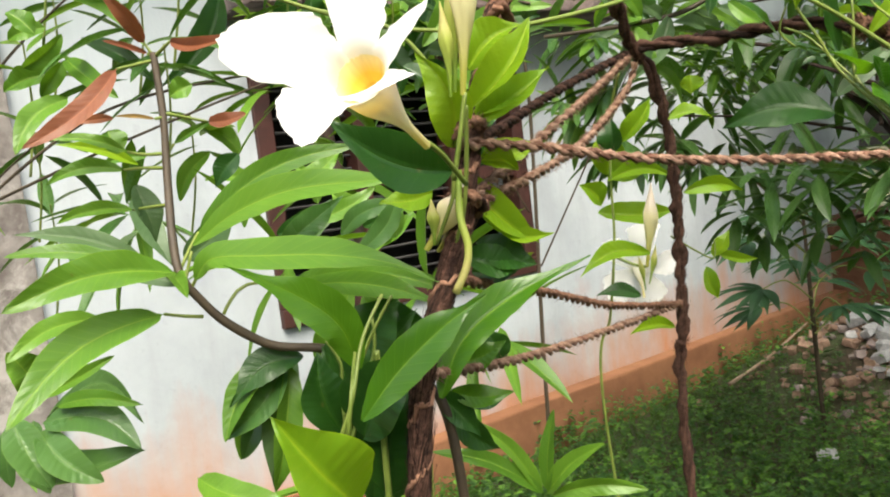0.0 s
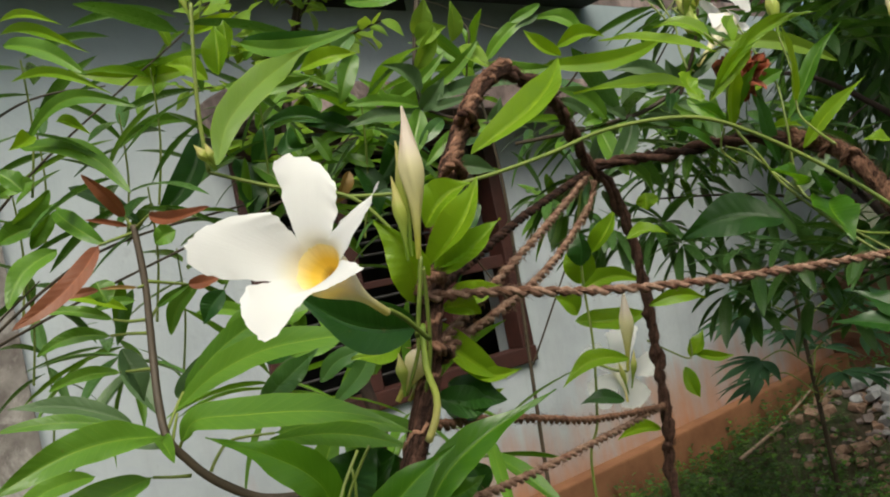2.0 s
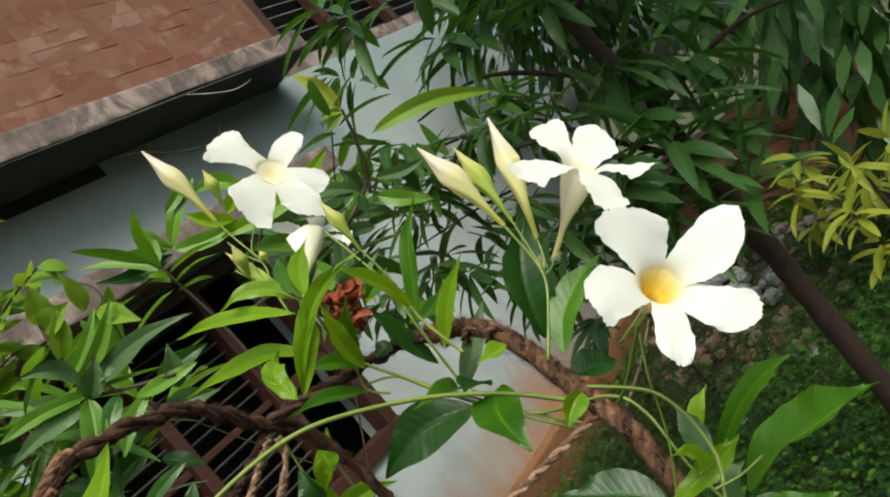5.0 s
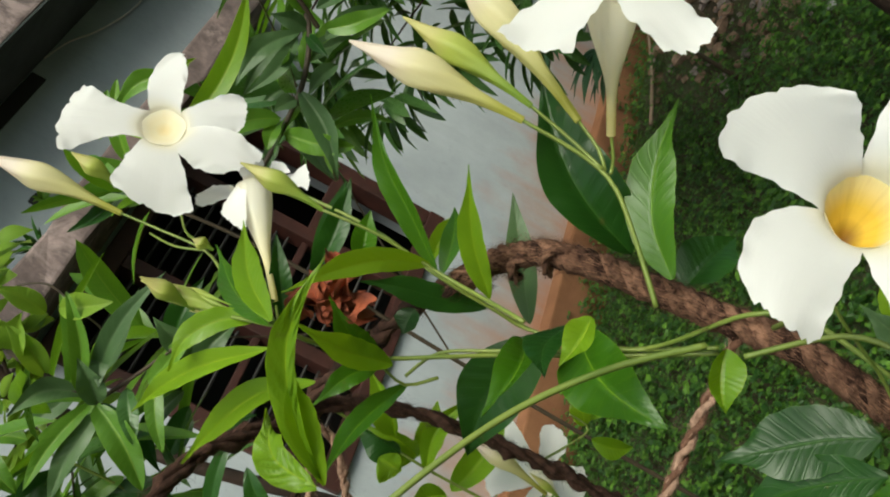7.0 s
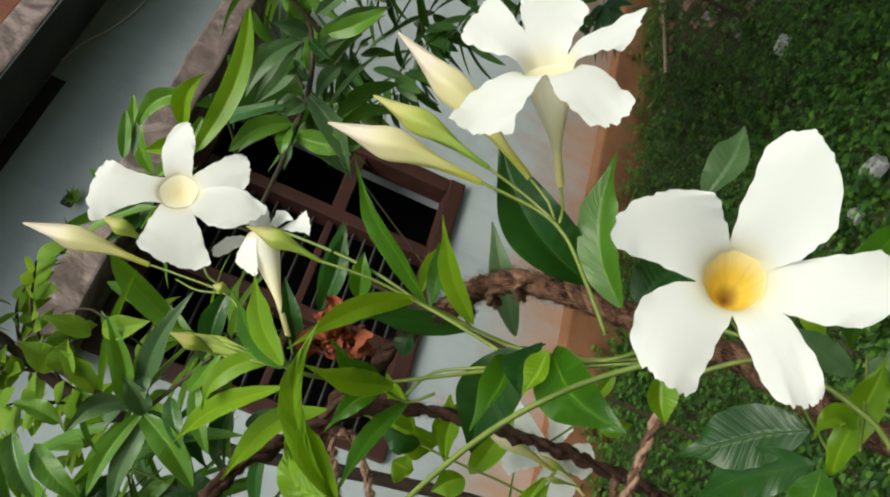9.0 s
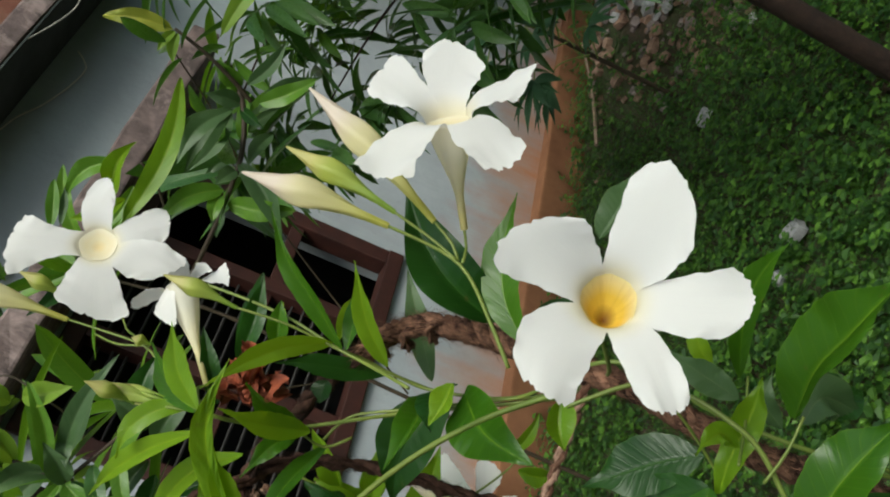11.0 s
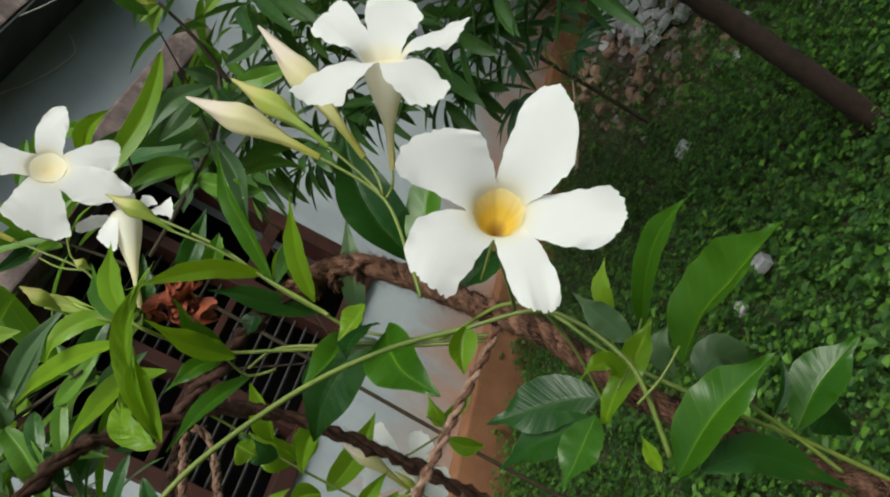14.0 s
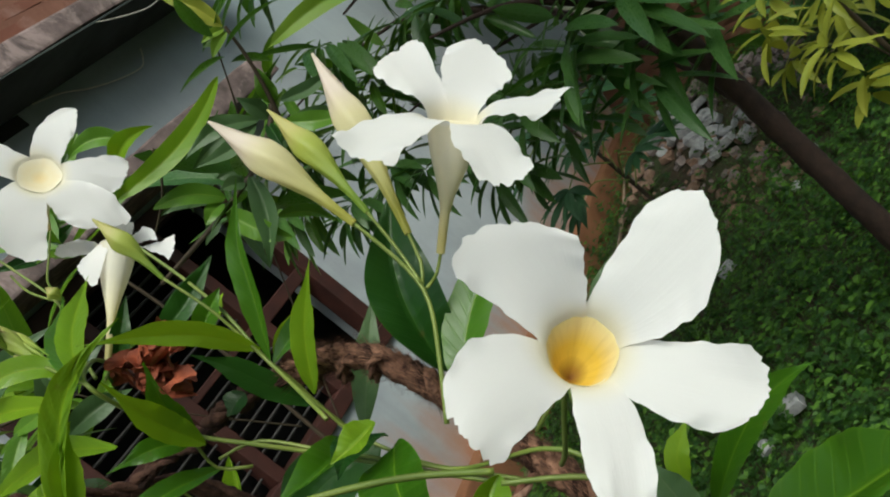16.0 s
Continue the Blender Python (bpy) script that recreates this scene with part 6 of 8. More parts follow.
tube("petiole", [(-0.148, 0.437, 1.338), (-0.153, 0.435, 1.342), (-0.157, 0.430, 1.348)], 0.0011, 0.0008, stem_green, sapling, "", 6)
tube("petiole", [(-0.140, 0.440, 1.319), (-0.148, 0.435, 1.321), (-0.157, 0.430, 1.324)], 0.0011, 0.0008, stem_green, sapling, "", 6)
tube("petiole", [(-0.153, 0.460, 1.408), (-0.166, 0.465, 1.409), (-0.177, 0.470, 1.412)], 0.0011, 0.0008, stem_green, sapling, "", 6)
tube("petiole", [(-0.154, 0.460, 1.400), (-0.169, 0.470, 1.402), (-0.184, 0.480, 1.403)], 0.0011, 0.0008, stem_green, sapling, "", 6)
tube("petiole", [(-0.155, 0.455, 1.380), (-0.169, 0.470, 1.380), (-0.186, 0.490, 1.380)], 0.0011, 0.0008, stem_green, sapling, "", 6)
leaf(sapling, (-0.154, 0.440, 1.344), (-0.134, 0.400, 1.334), 0.010, (0.03, -0.24, 0.97), 0.05, 0, mango)
leaf(sapling, (-0.171, 0.455, 1.455), (-0.211, 0.420, 1.416), 0.014, (0.35, -0.85, 0.40), 0.05, -0.1, red)
leaf(sapling, (-0.142, 0.460, 1.467), (-0.103, 0.440, 1.463), 0.009, (-0.42, -0.87, 0.27), 0.05, 0.12, red)
leaf(sapling, (-0.159, 0.470, 1.470), (-0.172, 0.450, 1.495), 0.011, (0.04, -0.79, -0.61), 0.05, 0.1, red)
leaf(sapling, (-0.178, 0.460, 1.430), (-0.195, 0.450, 1.429), 0.006, (0.49, -0.81, 0.32), 0.05, 0, red)
leaf(sapling, (-0.156, 0.460, 1.427), (-0.174, 0.450, 1.430), 0.003, (0.48, -0.82, 0.30), 0.05, 0, redgreen)
leaf(sapling, (-0.133, 0.480, 1.424), (-0.111, 0.480, 1.426), 0.010, (-0.03, -0.95, 0.30), 0.05, 0.1, red)
leaf(sapling, (-0.154, 0.480, 1.414), (-0.132, 0.480, 1.424), 0.006, (-0.10, -0.97, 0.22), 0.05, 0, mango)
leaf(sapling, (-0.158, 0.470, 1.464), (-0.174, 0.450, 1.470), 0.004, (0.78, -0.63, 0.01), 0.05, 0, red)
leaf(sapling, (-0.239, 0.550, 1.312), (-0.280, 0.500, 1.298), 0.017, (0.57, -0.62, 0.53), 0.06, 0.1, mango)
leaf(sapling, (-0.284, 0.550, 1.249), (-0.210, 0.520, 1.258), 0.010, (-0.38, -0.74, 0.56), 0.06, -0.1, mango_far)
leaf(sapling, (-0.288, 0.550, 1.247), (-0.203, 0.500, 1.251), 0.017, (-0.40, -0.62, 0.68), 0.08, -0.25, mango_far)
leaf(sapling, (-0.287, 0.550, 1.237), (-0.207, 0.500, 1.236), 0.030, (-0.33, -0.56, 0.76), 0.06, 0.25, mango_far)
leaf(sapling, (-0.300, 0.560, 1.248), (-0.292, 0.550, 1.199), 0.025, (0.03, -0.98, 0.20), 0.06, 0.1, mango_far)
leaf(sapling, (-0.308, 0.560, 1.249), (-0.323, 0.560, 1.203), 0.019, (-0.02, -1.00, 0.01), 0.06, 0.1, mango_far)
leaf(sapling, (-0.105, 0.460, 1.290), (-0.138, 0.440, 1.250), 0.018, (-0.01, -0.89, 0.46), 0.06, 0.12, mango)
leaf(sapling, (-0.102, 0.460, 1.284), (-0.117, 0.450, 1.215), 0.018, (0.50, -0.87, 0.02), 0.06, 0, mango)
leaf(sapling, (-0.127, 0.500, 1.257), (-0.148, 0.500, 1.221), 0.013, (-0.22, -0.97, 0.13), 0.06, 0.1, mango)
leaf(sapling, (-0.149, 0.420, 1.239), (-0.102, 0.400, 1.229), 0.017, (-0.12, -0.65, 0.75), 0.06, 0.1, mango)
leaf(sapling, (0.042, 0.600, 1.137), (-0.036, 0.580, 1.186), 0.015, (0.47, -0.77, 0.43), 0.05, 0.06, mango)
leaf(sapling, (0.044, 0.600, 1.136), (0.087, 0.580, 1.176), 0.016, (-0.63, -0.71, 0.32), 0.05, -0.06, mango)
leaf(sapling, (0.040, 0.600, 1.137), (-0.005, 0.600, 1.199), 0.014, (0.40, -0.87, 0.29), 0.05, 0.06, mango)
leaf(sapling, (0.045, 0.600, 1.138), (0.056, 0.600, 1.199), 0.013, (-0.48, -0.87, 0.09), 0.05, -0.02, mango)
leaf(sapling, (0.046, 0.600, 1.134), (0.115, 0.580, 1.138), 0.016, (-0.28, -0.96, 0.03), 0.05, -0.1, mango)
strap(sapling, [(-0.1381, 0.4300, 1.3400), (-0.1264, 0.4243, 1.3498), (-0.0993, 0.4138, 1.3488), (-0.0661, 0.4002, 1.3463), (-0.0354, 0.3866, 1.3401), (-0.0130, 0.3750, 1.3295)], 0.0203, (0.14, -0.90, 0.41), mango, (0.25, 0.45), 0.030, 0.1, 0.00)
strap(sapling, [(-0.1397, 0.4400, 1.3571), (-0.1145, 0.4328, 1.3710), (-0.0823, 0.4242, 1.3793), (-0.0430, 0.4136, 1.3791), (-0.0123, 0.4050, 1.3777)], 0.0198, (0.17, -0.92, 0.35), mango, (0.30, 0.50), 0.030, 0.1, 0.00)
leaf(sapling, (-0.142, 0.460, 1.363), (-0.049, 0.460, 1.400), 0.016, (-0.11, -0.95, 0.28), 0.06, -0.09, mango)
strap(sapling, [(-0.0973, 0.4500, 1.3483), (-0.0790, 0.4500, 1.3603), (-0.0579, 0.4500, 1.3738)], 0.0171, (0.15, -0.91, 0.38), mango_far, (0.40, 0.30), 0.040, 0.1, 0.00)
strap(sapling, [(-0.0929, 0.4350, 1.3299), (-0.0597, 0.4193, 1.3297), (-0.0333, 0.4056, 1.3244), (-0.0071, 0.3900, 1.3142)], 0.0146, (0.07, -0.89, 0.45), mango, (0.50, 0.20), 0.040, 0.1, 0.00)
strap(sapling, [(-0.0933, 0.4550, 1.2889), (-0.1147, 0.4482, 1.2860), (-0.1329, 0.4400, 1.2688)], 0.0216, (0.21, -0.84, 0.50), dark, (0.40, 0.30), 0.040, 0.1, 0.00)
strap(sapling, [(-0.0595, 0.4700, 1.3376), (-0.0390, 0.4700, 1.3543), (-0.0292, 0.4700, 1.3758)], 0.0144, (0.07, -0.92, 0.39), mango_far, (0.40, 0.30), 0.040, 0.1, 0.00)
strap(sapling, [(-0.0662, 0.4750, 1.3513), (-0.0512, 0.4731, 1.3625), (-0.0206, 0.4700, 1.3679)], 0.0132, (0.10, -0.92, 0.37), mango_far, (0.40, 0.30), 0.040, 0.1, 0.00)
leaf(sapling, (-0.093, 0.450, 1.331), (-0.002, 0.420, 1.317), 0.015, (-0.17, -0.79, 0.59), 0.06, -0.05, mango)
leaf(sapling, (-0.146, 0.430, 1.344), (-0.207, 0.370, 1.341), 0.022, (0.61, -0.64, 0.47), 0.06, 0.07, mango)
leaf(sapling, (-0.183, 0.450, 1.355), (-0.239, 0.440, 1.363), 0.010, (0.21, -0.85, 0.49), 0.05, 0.03, mango)
leaf(sapling, (-0.174, 0.460, 1.352), (-0.237, 0.450, 1.374), 0.013, (0.30, -0.82, 0.50), 0.05, 0.05, pale)
leaf(sapling, (-0.150, 0.440, 1.337), (-0.202, 0.440, 1.348), 0.011, (0.12, -0.83, 0.55), 0.05, 0.05, pale)
leaf(sapling, (-0.157, 0.430, 1.324), (-0.212, 0.365, 1.288), 0.024, (0.40, -0.68, 0.62), 0.06, 0.1, mango)
leaf(sapling, (-0.177, 0.470, 1.412), (-0.214, 0.460, 1.423), 0.008, (0.35, -0.86, 0.37), 0.06, 0.06, mango)
leaf(sapling, (-0.184, 0.480, 1.403), (-0.225, 0.470, 1.400), 0.011, (0.19, -0.91, 0.37), 0.06, 0.1, mango)
leaf(sapling, (-0.186, 0.490, 1.380), (-0.227, 0.480, 1.378), 0.010, (0.20, -0.89, 0.42), 0.06, 0.06, mango)
leaf(sapling, (-0.183, 0.490, 1.394), (-0.175, 0.490, 1.360), 0.017, (0.61, -0.78, 0.14), 0.06, 0, pale)
leaf(sapling, (-0.107, 0.490, 1.284), (-0.145, 0.470, 1.243), 0.021, (-0.03, -0.89, 0.46), 0.06, 0.1, dark)
leaf(sapling, (-0.102, 0.480, 1.282), (-0.123, 0.470, 1.232), 0.022, (-0.16, -0.95, 0.26), 0.06, 0.02, pale)

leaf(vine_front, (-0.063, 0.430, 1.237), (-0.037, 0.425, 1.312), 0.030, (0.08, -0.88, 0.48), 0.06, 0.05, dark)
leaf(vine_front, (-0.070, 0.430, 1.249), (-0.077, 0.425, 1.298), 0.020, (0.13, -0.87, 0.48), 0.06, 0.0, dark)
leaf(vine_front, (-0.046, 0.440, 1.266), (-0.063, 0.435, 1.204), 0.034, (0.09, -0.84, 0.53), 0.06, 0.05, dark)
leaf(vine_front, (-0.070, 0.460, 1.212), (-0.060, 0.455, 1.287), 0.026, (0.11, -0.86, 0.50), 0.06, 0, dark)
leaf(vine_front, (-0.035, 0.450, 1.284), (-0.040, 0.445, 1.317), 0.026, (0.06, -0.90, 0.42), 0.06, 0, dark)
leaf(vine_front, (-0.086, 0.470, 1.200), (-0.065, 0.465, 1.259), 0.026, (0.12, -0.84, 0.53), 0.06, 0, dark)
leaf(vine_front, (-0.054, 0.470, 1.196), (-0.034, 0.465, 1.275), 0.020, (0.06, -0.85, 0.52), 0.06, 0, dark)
leaf(vine_front, (-0.011, 0.450, 1.275), (0.018, 0.445, 1.285), 0.016, (-0.02, -0.89, 0.46), 0.06, 0.1, mid)
leaf(vine_front, (-0.015, 0.460, 1.257), (0.020, 0.455, 1.254), 0.014, (-0.02, -0.87, 0.49), 0.06, 0.1, mid)
leaf(vine_front, (-0.023, 0.460, 1.258), (-0.001, 0.455, 1.231), 0.016, (0.01, -0.86, 0.51), 0.06, 0, dark)
tube("stem", [(-0.0665, 0.3950, 1.2573), (-0.0661, 0.3950, 1.2802), (-0.0648, 0.3950, 1.2940), (-0.0701, 0.3950, 1.3058)], 0.0011, 0.0008, stem_green, vine_front, "", 6)
tube("stem", [(-0.0654, 0.3950, 1.2571), (-0.0607, 0.3950, 1.2796), (-0.0499, 0.3950, 1.3032), (-0.0364, 0.3950, 1.3235)], 0.0011, 0.0008, stem_green, vine_front, "", 6)
tube("stem", [(-0.0644, 0.3950, 1.2564), (-0.0562, 0.3950, 1.2762), (-0.0476, 0.3950, 1.3002), (-0.0471, 0.3950, 1.3139)], 0.0011, 0.0008, stem_green, vine_front, "", 6)
tube("stem", [(-0.0675, 0.3950, 1.2580), (-0.0715, 0.3950, 1.2443), (-0.0756, 0.3950, 1.2221)], 0.0011, 0.0008, stem_green, vine_front, "", 6)
leaf(sapling, (-0.104, 0.460, 1.287), (-0.141, 0.450, 1.249), 0.020, (0.21, -0.86, 0.47), 0.06, -0.1, mango_far)
leaf(sapling, (-0.104, 0.470, 1.282), (-0.120, 0.460, 1.211), 0.019, (0.19, -0.84, 0.50), 0.06, 0.03, pale)
leaf(sapling, (-0.127, 0.500, 1.257), (-0.144, 0.490, 1.224), 0.016, (0.22, -0.84, 0.50), 0.06, 0.0, mango_far)
leaf(sapling, (-0.264, 0.500, 1.259), (-0.203, 0.490, 1.238), 0.026, (0.36, -0.80, 0.47), 0.06, -0.16, mango_far)
leaf(sapling, (-0.267, 0.500, 1.254), (-0.228, 0.490, 1.221), 0.024, (0.38, -0.79, 0.49), 0.06, 0.1, mango_far)
leaf(sapling, (-0.254, 0.500, 1.268), (-0.200, 0.490, 1.265), 0.012, (0.36, -0.82, 0.45), 0.06, -0.06, mango)
leaf(sapling, (-0.277, 0.520, 1.271), (-0.219, 0.510, 1.293), 0.012, (0.38, -0.82, 0.42), 0.06, 0.05, mango)
leaf(sapling, (-0.282, 0.500, 1.263), (-0.259, 0.490, 1.221), 0.026, (0.41, -0.78, 0.48), 0.06, 0.05, mango_far)
leaf(sapling, (-0.274, 0.520, 1.275), (-0.284, 0.510, 1.303), 0.026, (0.42, -0.81, 0.41), 0.06, 0.05, mango)
leaf(sapling, (-0.097, 0.470, 1.218), (-0.119, 0.460, 1.256), 0.004, (0.18, -0.84, 0.52), 0.06, 0.0, mango)

# a dried flower hanging in the vine
dead = mesh_object("dried_flower", [], [], dried, vine_arch, "shrivelled red-brown dried flower")
rng = random.Random(21)
for i in range(22):
    c = Vector((0.2555, 0.556, 1.496)) + Vector((rng.uniform(-.006, .006), rng.uniform(-.004, .004), rng.uniform(-.008, .008)))
    d = Vector((rng.uniform(-1, 1), rng.uniform(-1, 1), rng.uniform(-1.2, 0.4))).normalized() * rng.uniform(0.010, 0.017)
    leaf(dead, c, c + d, rng.uniform(0.007, 0.012), (rng.uniform(-1, 1), -1, rng.uniform(-1, 1)), 0.25, 0.2, dried, "vine", fold=1.0, ruffle=0.165, twist=1.5).name = "shrivelled_petal"


# ---- trees and shrubs behind ----
def mango_tree(name, base, trunk, limbs, label, category, radius=0.03, material=None):
    """trunk: points; limbs: lists of points, each with shoots at its end."""
    t = thing(name, base, label, category)
    wood = material or bark
    tube("trunk", trunk, radius, radius * 0.45, wood, t, "", 9, 0.15)
    for pts in limbs:
        tube("limb", pts, max(0.0018, radius * 0.28), max(0.001, radius * 0.10), wood, t, "", 6, 0.1)
    return t


# mango shrub behind the trellis at the left
shrub = mango_tree("mango_shrub", (-0.66, 1.02, 0.0), [(-0.66, 1.02, 0.0), (-0.66, 1.02, 0.9), (-0.64, 1.0, 1.35), (-0.58, 0.98, 1.7), (-0.52, 0.98, 1.95)],
                   [[(-0.65, 1.0, 1.25), (-0.55, 0.97, 1.40), (-0.42, 0.92, 1.48)], [(-0.64, 1.0, 1.35), (-0.40, 1.0, 1.50), (-0.15, 1.02, 1.54), (-0.02, 1.05, 1.62)],
                    [(-0.62, 1.0, 1.45), (-0.45, 0.98, 1.60), (-0.22, 0.97, 1.74)], [(-0.64, 1.0, 1.38), (-0.36, 0.95, 1.46), (-0.10, 0.90, 1.52)], [(-0.60, 0.98, 1.6), (-0.45, 1.0, 1.70), (-0.35, 1.05, 1.72)]],
                   "mango shrub with dense green drooping leaves", "shrub", 0.008, stem_brown)
for i, (p, d, k, ln) in enumerate((((-0.22, 0.97, 1.78), (0.1, -0.1, 1), 12, 0.20), ((-0.74, 1.08, 1.56), (-0.3, -0.3, 1), 11, 0.19), ((-0.02, 1.05, 1.64), (0.3, 0, 1), 12, 0.18),
                                   ((-0.70, 0.89, 1.54), (-0.5, -0.4, 0.6), 11, 0.17), ((-0.11, 1.11, 1.56), (0.3, -0.2, 0.8), 11, 0.17), ((-0.41, 1.08, 1.40), (0, -1, 0.4), 10, 0.16),
                                   ((-0.35, 0.89, 1.40), (-0.2, -0.6, 0.5), 10, 0.14), ((-0.19, 0.94, 1.32), (0.1, -0.8, 0.4), 11, 0.15), ((-0.03, 0.89, 1.27), (0.2, -0.6, 0.5), 11, 0.15),
                                   ((-0.32, 0.92, 1.60), (-0.2, -0.3, 1), 10, 0.17), ((-0.12, 1.10, 1.44), (0.2, -0.2, 0.8), 10, 0.17), ((0.04, 0.85, 1.22), (0.4, -0.5, 0.4), 9, 0.15),
                                   ((-0.21, 1.10, 1.62), (-0.2, -0.3, 0.7), 10, 0.12), ((-0.10, 1.10, 1.55), (-0.1, -0.4, 0.6), 10, 0.12), ((-0.20, 1.0, 1.52), (-0.3, -0.4, 0.5), 10, 0.12), ((-0.02, 1.0, 1.50), (0, -0.4, 0.7), 10, 0.12),
                                   ((-0.14, 0.81, 1.10), (0, -0.6, 0.5), 9, 0.15), ((-0.57, 0.94, 1.16), (-0.3, -0.6, 0.3), 9, 0.16), ((-0.47, 0.84, 0.94), (-0.2, -0.7, 0.3), 8, 0.16))):
    shoot(shrub, p, d, k - 3, ln * 0.85, ln * 0.125, mango if i % 3 else mango_far, 100 + i, 0.75)
twig_ends = ((-0.42, 0.98, 1.75), (-0.38, 1.08, 1.78), (-0.27, 0.98, 1.71), (-0.22, 1.18, 1.77), (-0.46, 1.08, 1.70), (-0.35, 1.08, 1.69), (-0.24, 0.98, 1.63), (-0.46, 0.98, 1.60), (-0.38, 0.98, 1.59), (-0.30, 0.98, 1.57), (-0.51, 1.08, 1.52), (-0.46, 1.18, 1.50), (-0.31, 1.08, 1.50), (-0.19, 0.98, 1.52), (-0.15, 0.98, 1.64), (-0.55, 1.18, 1.41), (-0.43, 1.18, 1.39), (-0.14, 1.08, 1.57), (-0.10, 1.08, 1.72), (-0.03, 0.98, 1.62))
for i, p in enumerate(twig_ends):
    if i % 5 in (1, 3):
        continue
    shoot(shrub, p, (-0.1 + 0.08 * (i % 4), -0.3, 0.8), 6, 0.118, 0.021, (mango_far, mango, mango, lime, mango_far)[i % 5], 600 + i, 0.85)
    tube("twig", [(p[0] - 0.03, p[1] + 0.03, p[2] - 0.16), (p[0] - 0.01, p[1] + 0.02, p[2] - 0.08), p], 0.0018, 0.0011, stem_green, shrub, "", 5)
leaf(shrub, (-0.220, 1.030, 1.716), (-0.373, 0.980, 1.727), 0.027, (0.31, -0.95, 0.06), 0.06, -0.1, fresh)
leaf(shrub, (-0.402, 0.900, 1.754), (-0.292, 0.840, 1.696), 0.015, (-0.31, -0.89, 0.33), 0.06, -0.06, fresh)
leaf(shrub, (-0.400, 0.900, 1.768), (-0.313, 0.840, 1.730), 0.011, (-0.48, -0.84, 0.24), 0.06, -0.06, fresh)
leaf(shrub, (-0.424, 0.950, 1.760), (-0.326, 0.920, 1.699), 0.026, (-0.07, -0.94, 0.34), 0.06, -0.06, mango)
leaf(shrub, (-0.400, 0.900, 1.700), (-0.276, 0.840, 1.649), 0.013, (-0.31, -0.90, 0.30), 0.06, -0.08, fresh)
leaf(shrub, (-0.398, 0.900, 1.628), (-0.254, 0.840, 1.631), 0.020, (-0.39, -0.92, 0.02), 0.06, -0.18, mango)
leaf(shrub, (-0.427, 0.950, 1.638), (-0.295, 0.900, 1.555), 0.028, (-0.04, -0.88, 0.47), 0.06, -0.12, mango)
leaf(shrub, (-0.360, 0.900, 1.647), (-0.315, 0.870, 1.619), 0.014, (-0.23, -0.82, 0.52), 0.06, -0.05, fresh)
leaf(shrub, (-0.377, 0.870, 1.629), (-0.389, 0.840, 1.612), 0.020, (0.71, -0.55, 0.44), 0.06, -0.05, fresh)
leaf(shrub, (-0.259, 1.090, 1.664), (-0.343, 1.030, 1.633), 0.019, (0.51, -0.83, 0.22), 0.06, 0.12, mango)
leaf(shrub, (-0.253, 1.090, 1.645), (-0.327, 1.030, 1.528), 0.040, (0.20, -0.92, 0.34), 0.06, -0.14, dark)
leaf(shrub, (-0.261, 1.120, 1.735), (-0.311, 1.090, 1.747), 0.025, (0.51, -0.86, 0.01), 0.06, 0.1, mango)
leaf(shrub, (-0.296, 1.120, 1.740), (-0.329, 1.090, 1.684), 0.022, (0.27, -0.91, 0.32), 0.06, 0.1, mango)
leaf(shrub, (-0.147, 0.900, 1.694), (-0.010, 0.840, 1.669), 0.021, (-0.38, -0.92, 0.10), 0.06, 0.12, mango)
leaf(shrub, (-0.172, 0.950, 1.693), (-0.168, 0.950, 1.740), 0.029, (-0.14, -0.99, 0.01), 0.06, 0.05, fresh)
leaf(shrub, (-0.157, 0.950, 1.703), (-0.095, 0.920, 1.698), 0.013, (-0.44, -0.90, 0.04), 0.06, 0.05, fresh)
leaf(shrub, (-0.252, 1.020, 1.742), (-0.271, 1.020, 1.786), 0.015, (0.40, -0.90, 0.17), 0.06, 0.05, fresh)
leaf(shrub, (-0.228, 1.020, 1.755), (-0.160, 1.020, 1.771), 0.020, (0.00, -1.00, -0.01), 0.06, 0.05, fresh)
leaf(shrub, (-0.190, 1.090, 1.582), (-0.153, 1.090, 1.652), 0.030, (-0.10, -0.99, 0.06), 0.06, 0.05, dark)
leaf(shrub, (-0.220, 1.090, 1.549), (-0.154, 1.090, 1.574), 0.040, (-0.05, -0.99, 0.14), 0.06, 0.05, mango)
leaf(shrub, (-0.381, 0.900, 1.551), (-0.321, 0.870, 1.499), 0.026, (0.10, -0.80, 0.59), 0.06, 0.05, mango)
leaf(shrub, (-0.384, 0.900, 1.549), (-0.413, 0.900, 1.514), 0.022, (0.53, -0.73, -0.43), 0.06, 0.05, mango)
leaf(shrub, (-0.399, 0.900, 1.537), (-0.452, 0.900, 1.525), 0.028, (-0.02, -0.99, 0.11), 0.06, 0.05, mango)
leaf(shrub, (-0.418, 0.950, 1.597), (-0.463, 0.950, 1.589), 0.026, (-0.01, -1.00, 0.08), 0.06, 0.05, mango)
leaf(shrub, (-0.393, 0.980, 1.588), (-0.313, 0.980, 1.523), 0.023, (0.28, -0.90, 0.34), 0.06, -0.05, dark)
leaf(shrub, (-0.360, 0.840, 1.501), (-0.396, 0.790, 1.447), 0.027, (0.41, -0.79, 0.45), 0.06, 0.12, mango)
leaf(shrub, (-0.217, 0.580, 1.390), (-0.187, 0.550, 1.340), 0.019, (0.41, -0.66, 0.63), 0.06, 0.05, pale)
leaf(shrub, (-0.294, 0.820, 1.426), (-0.361, 0.790, 1.453), 0.013, (0.48, -0.83, 0.28), 0.06, 0.05, fresh)
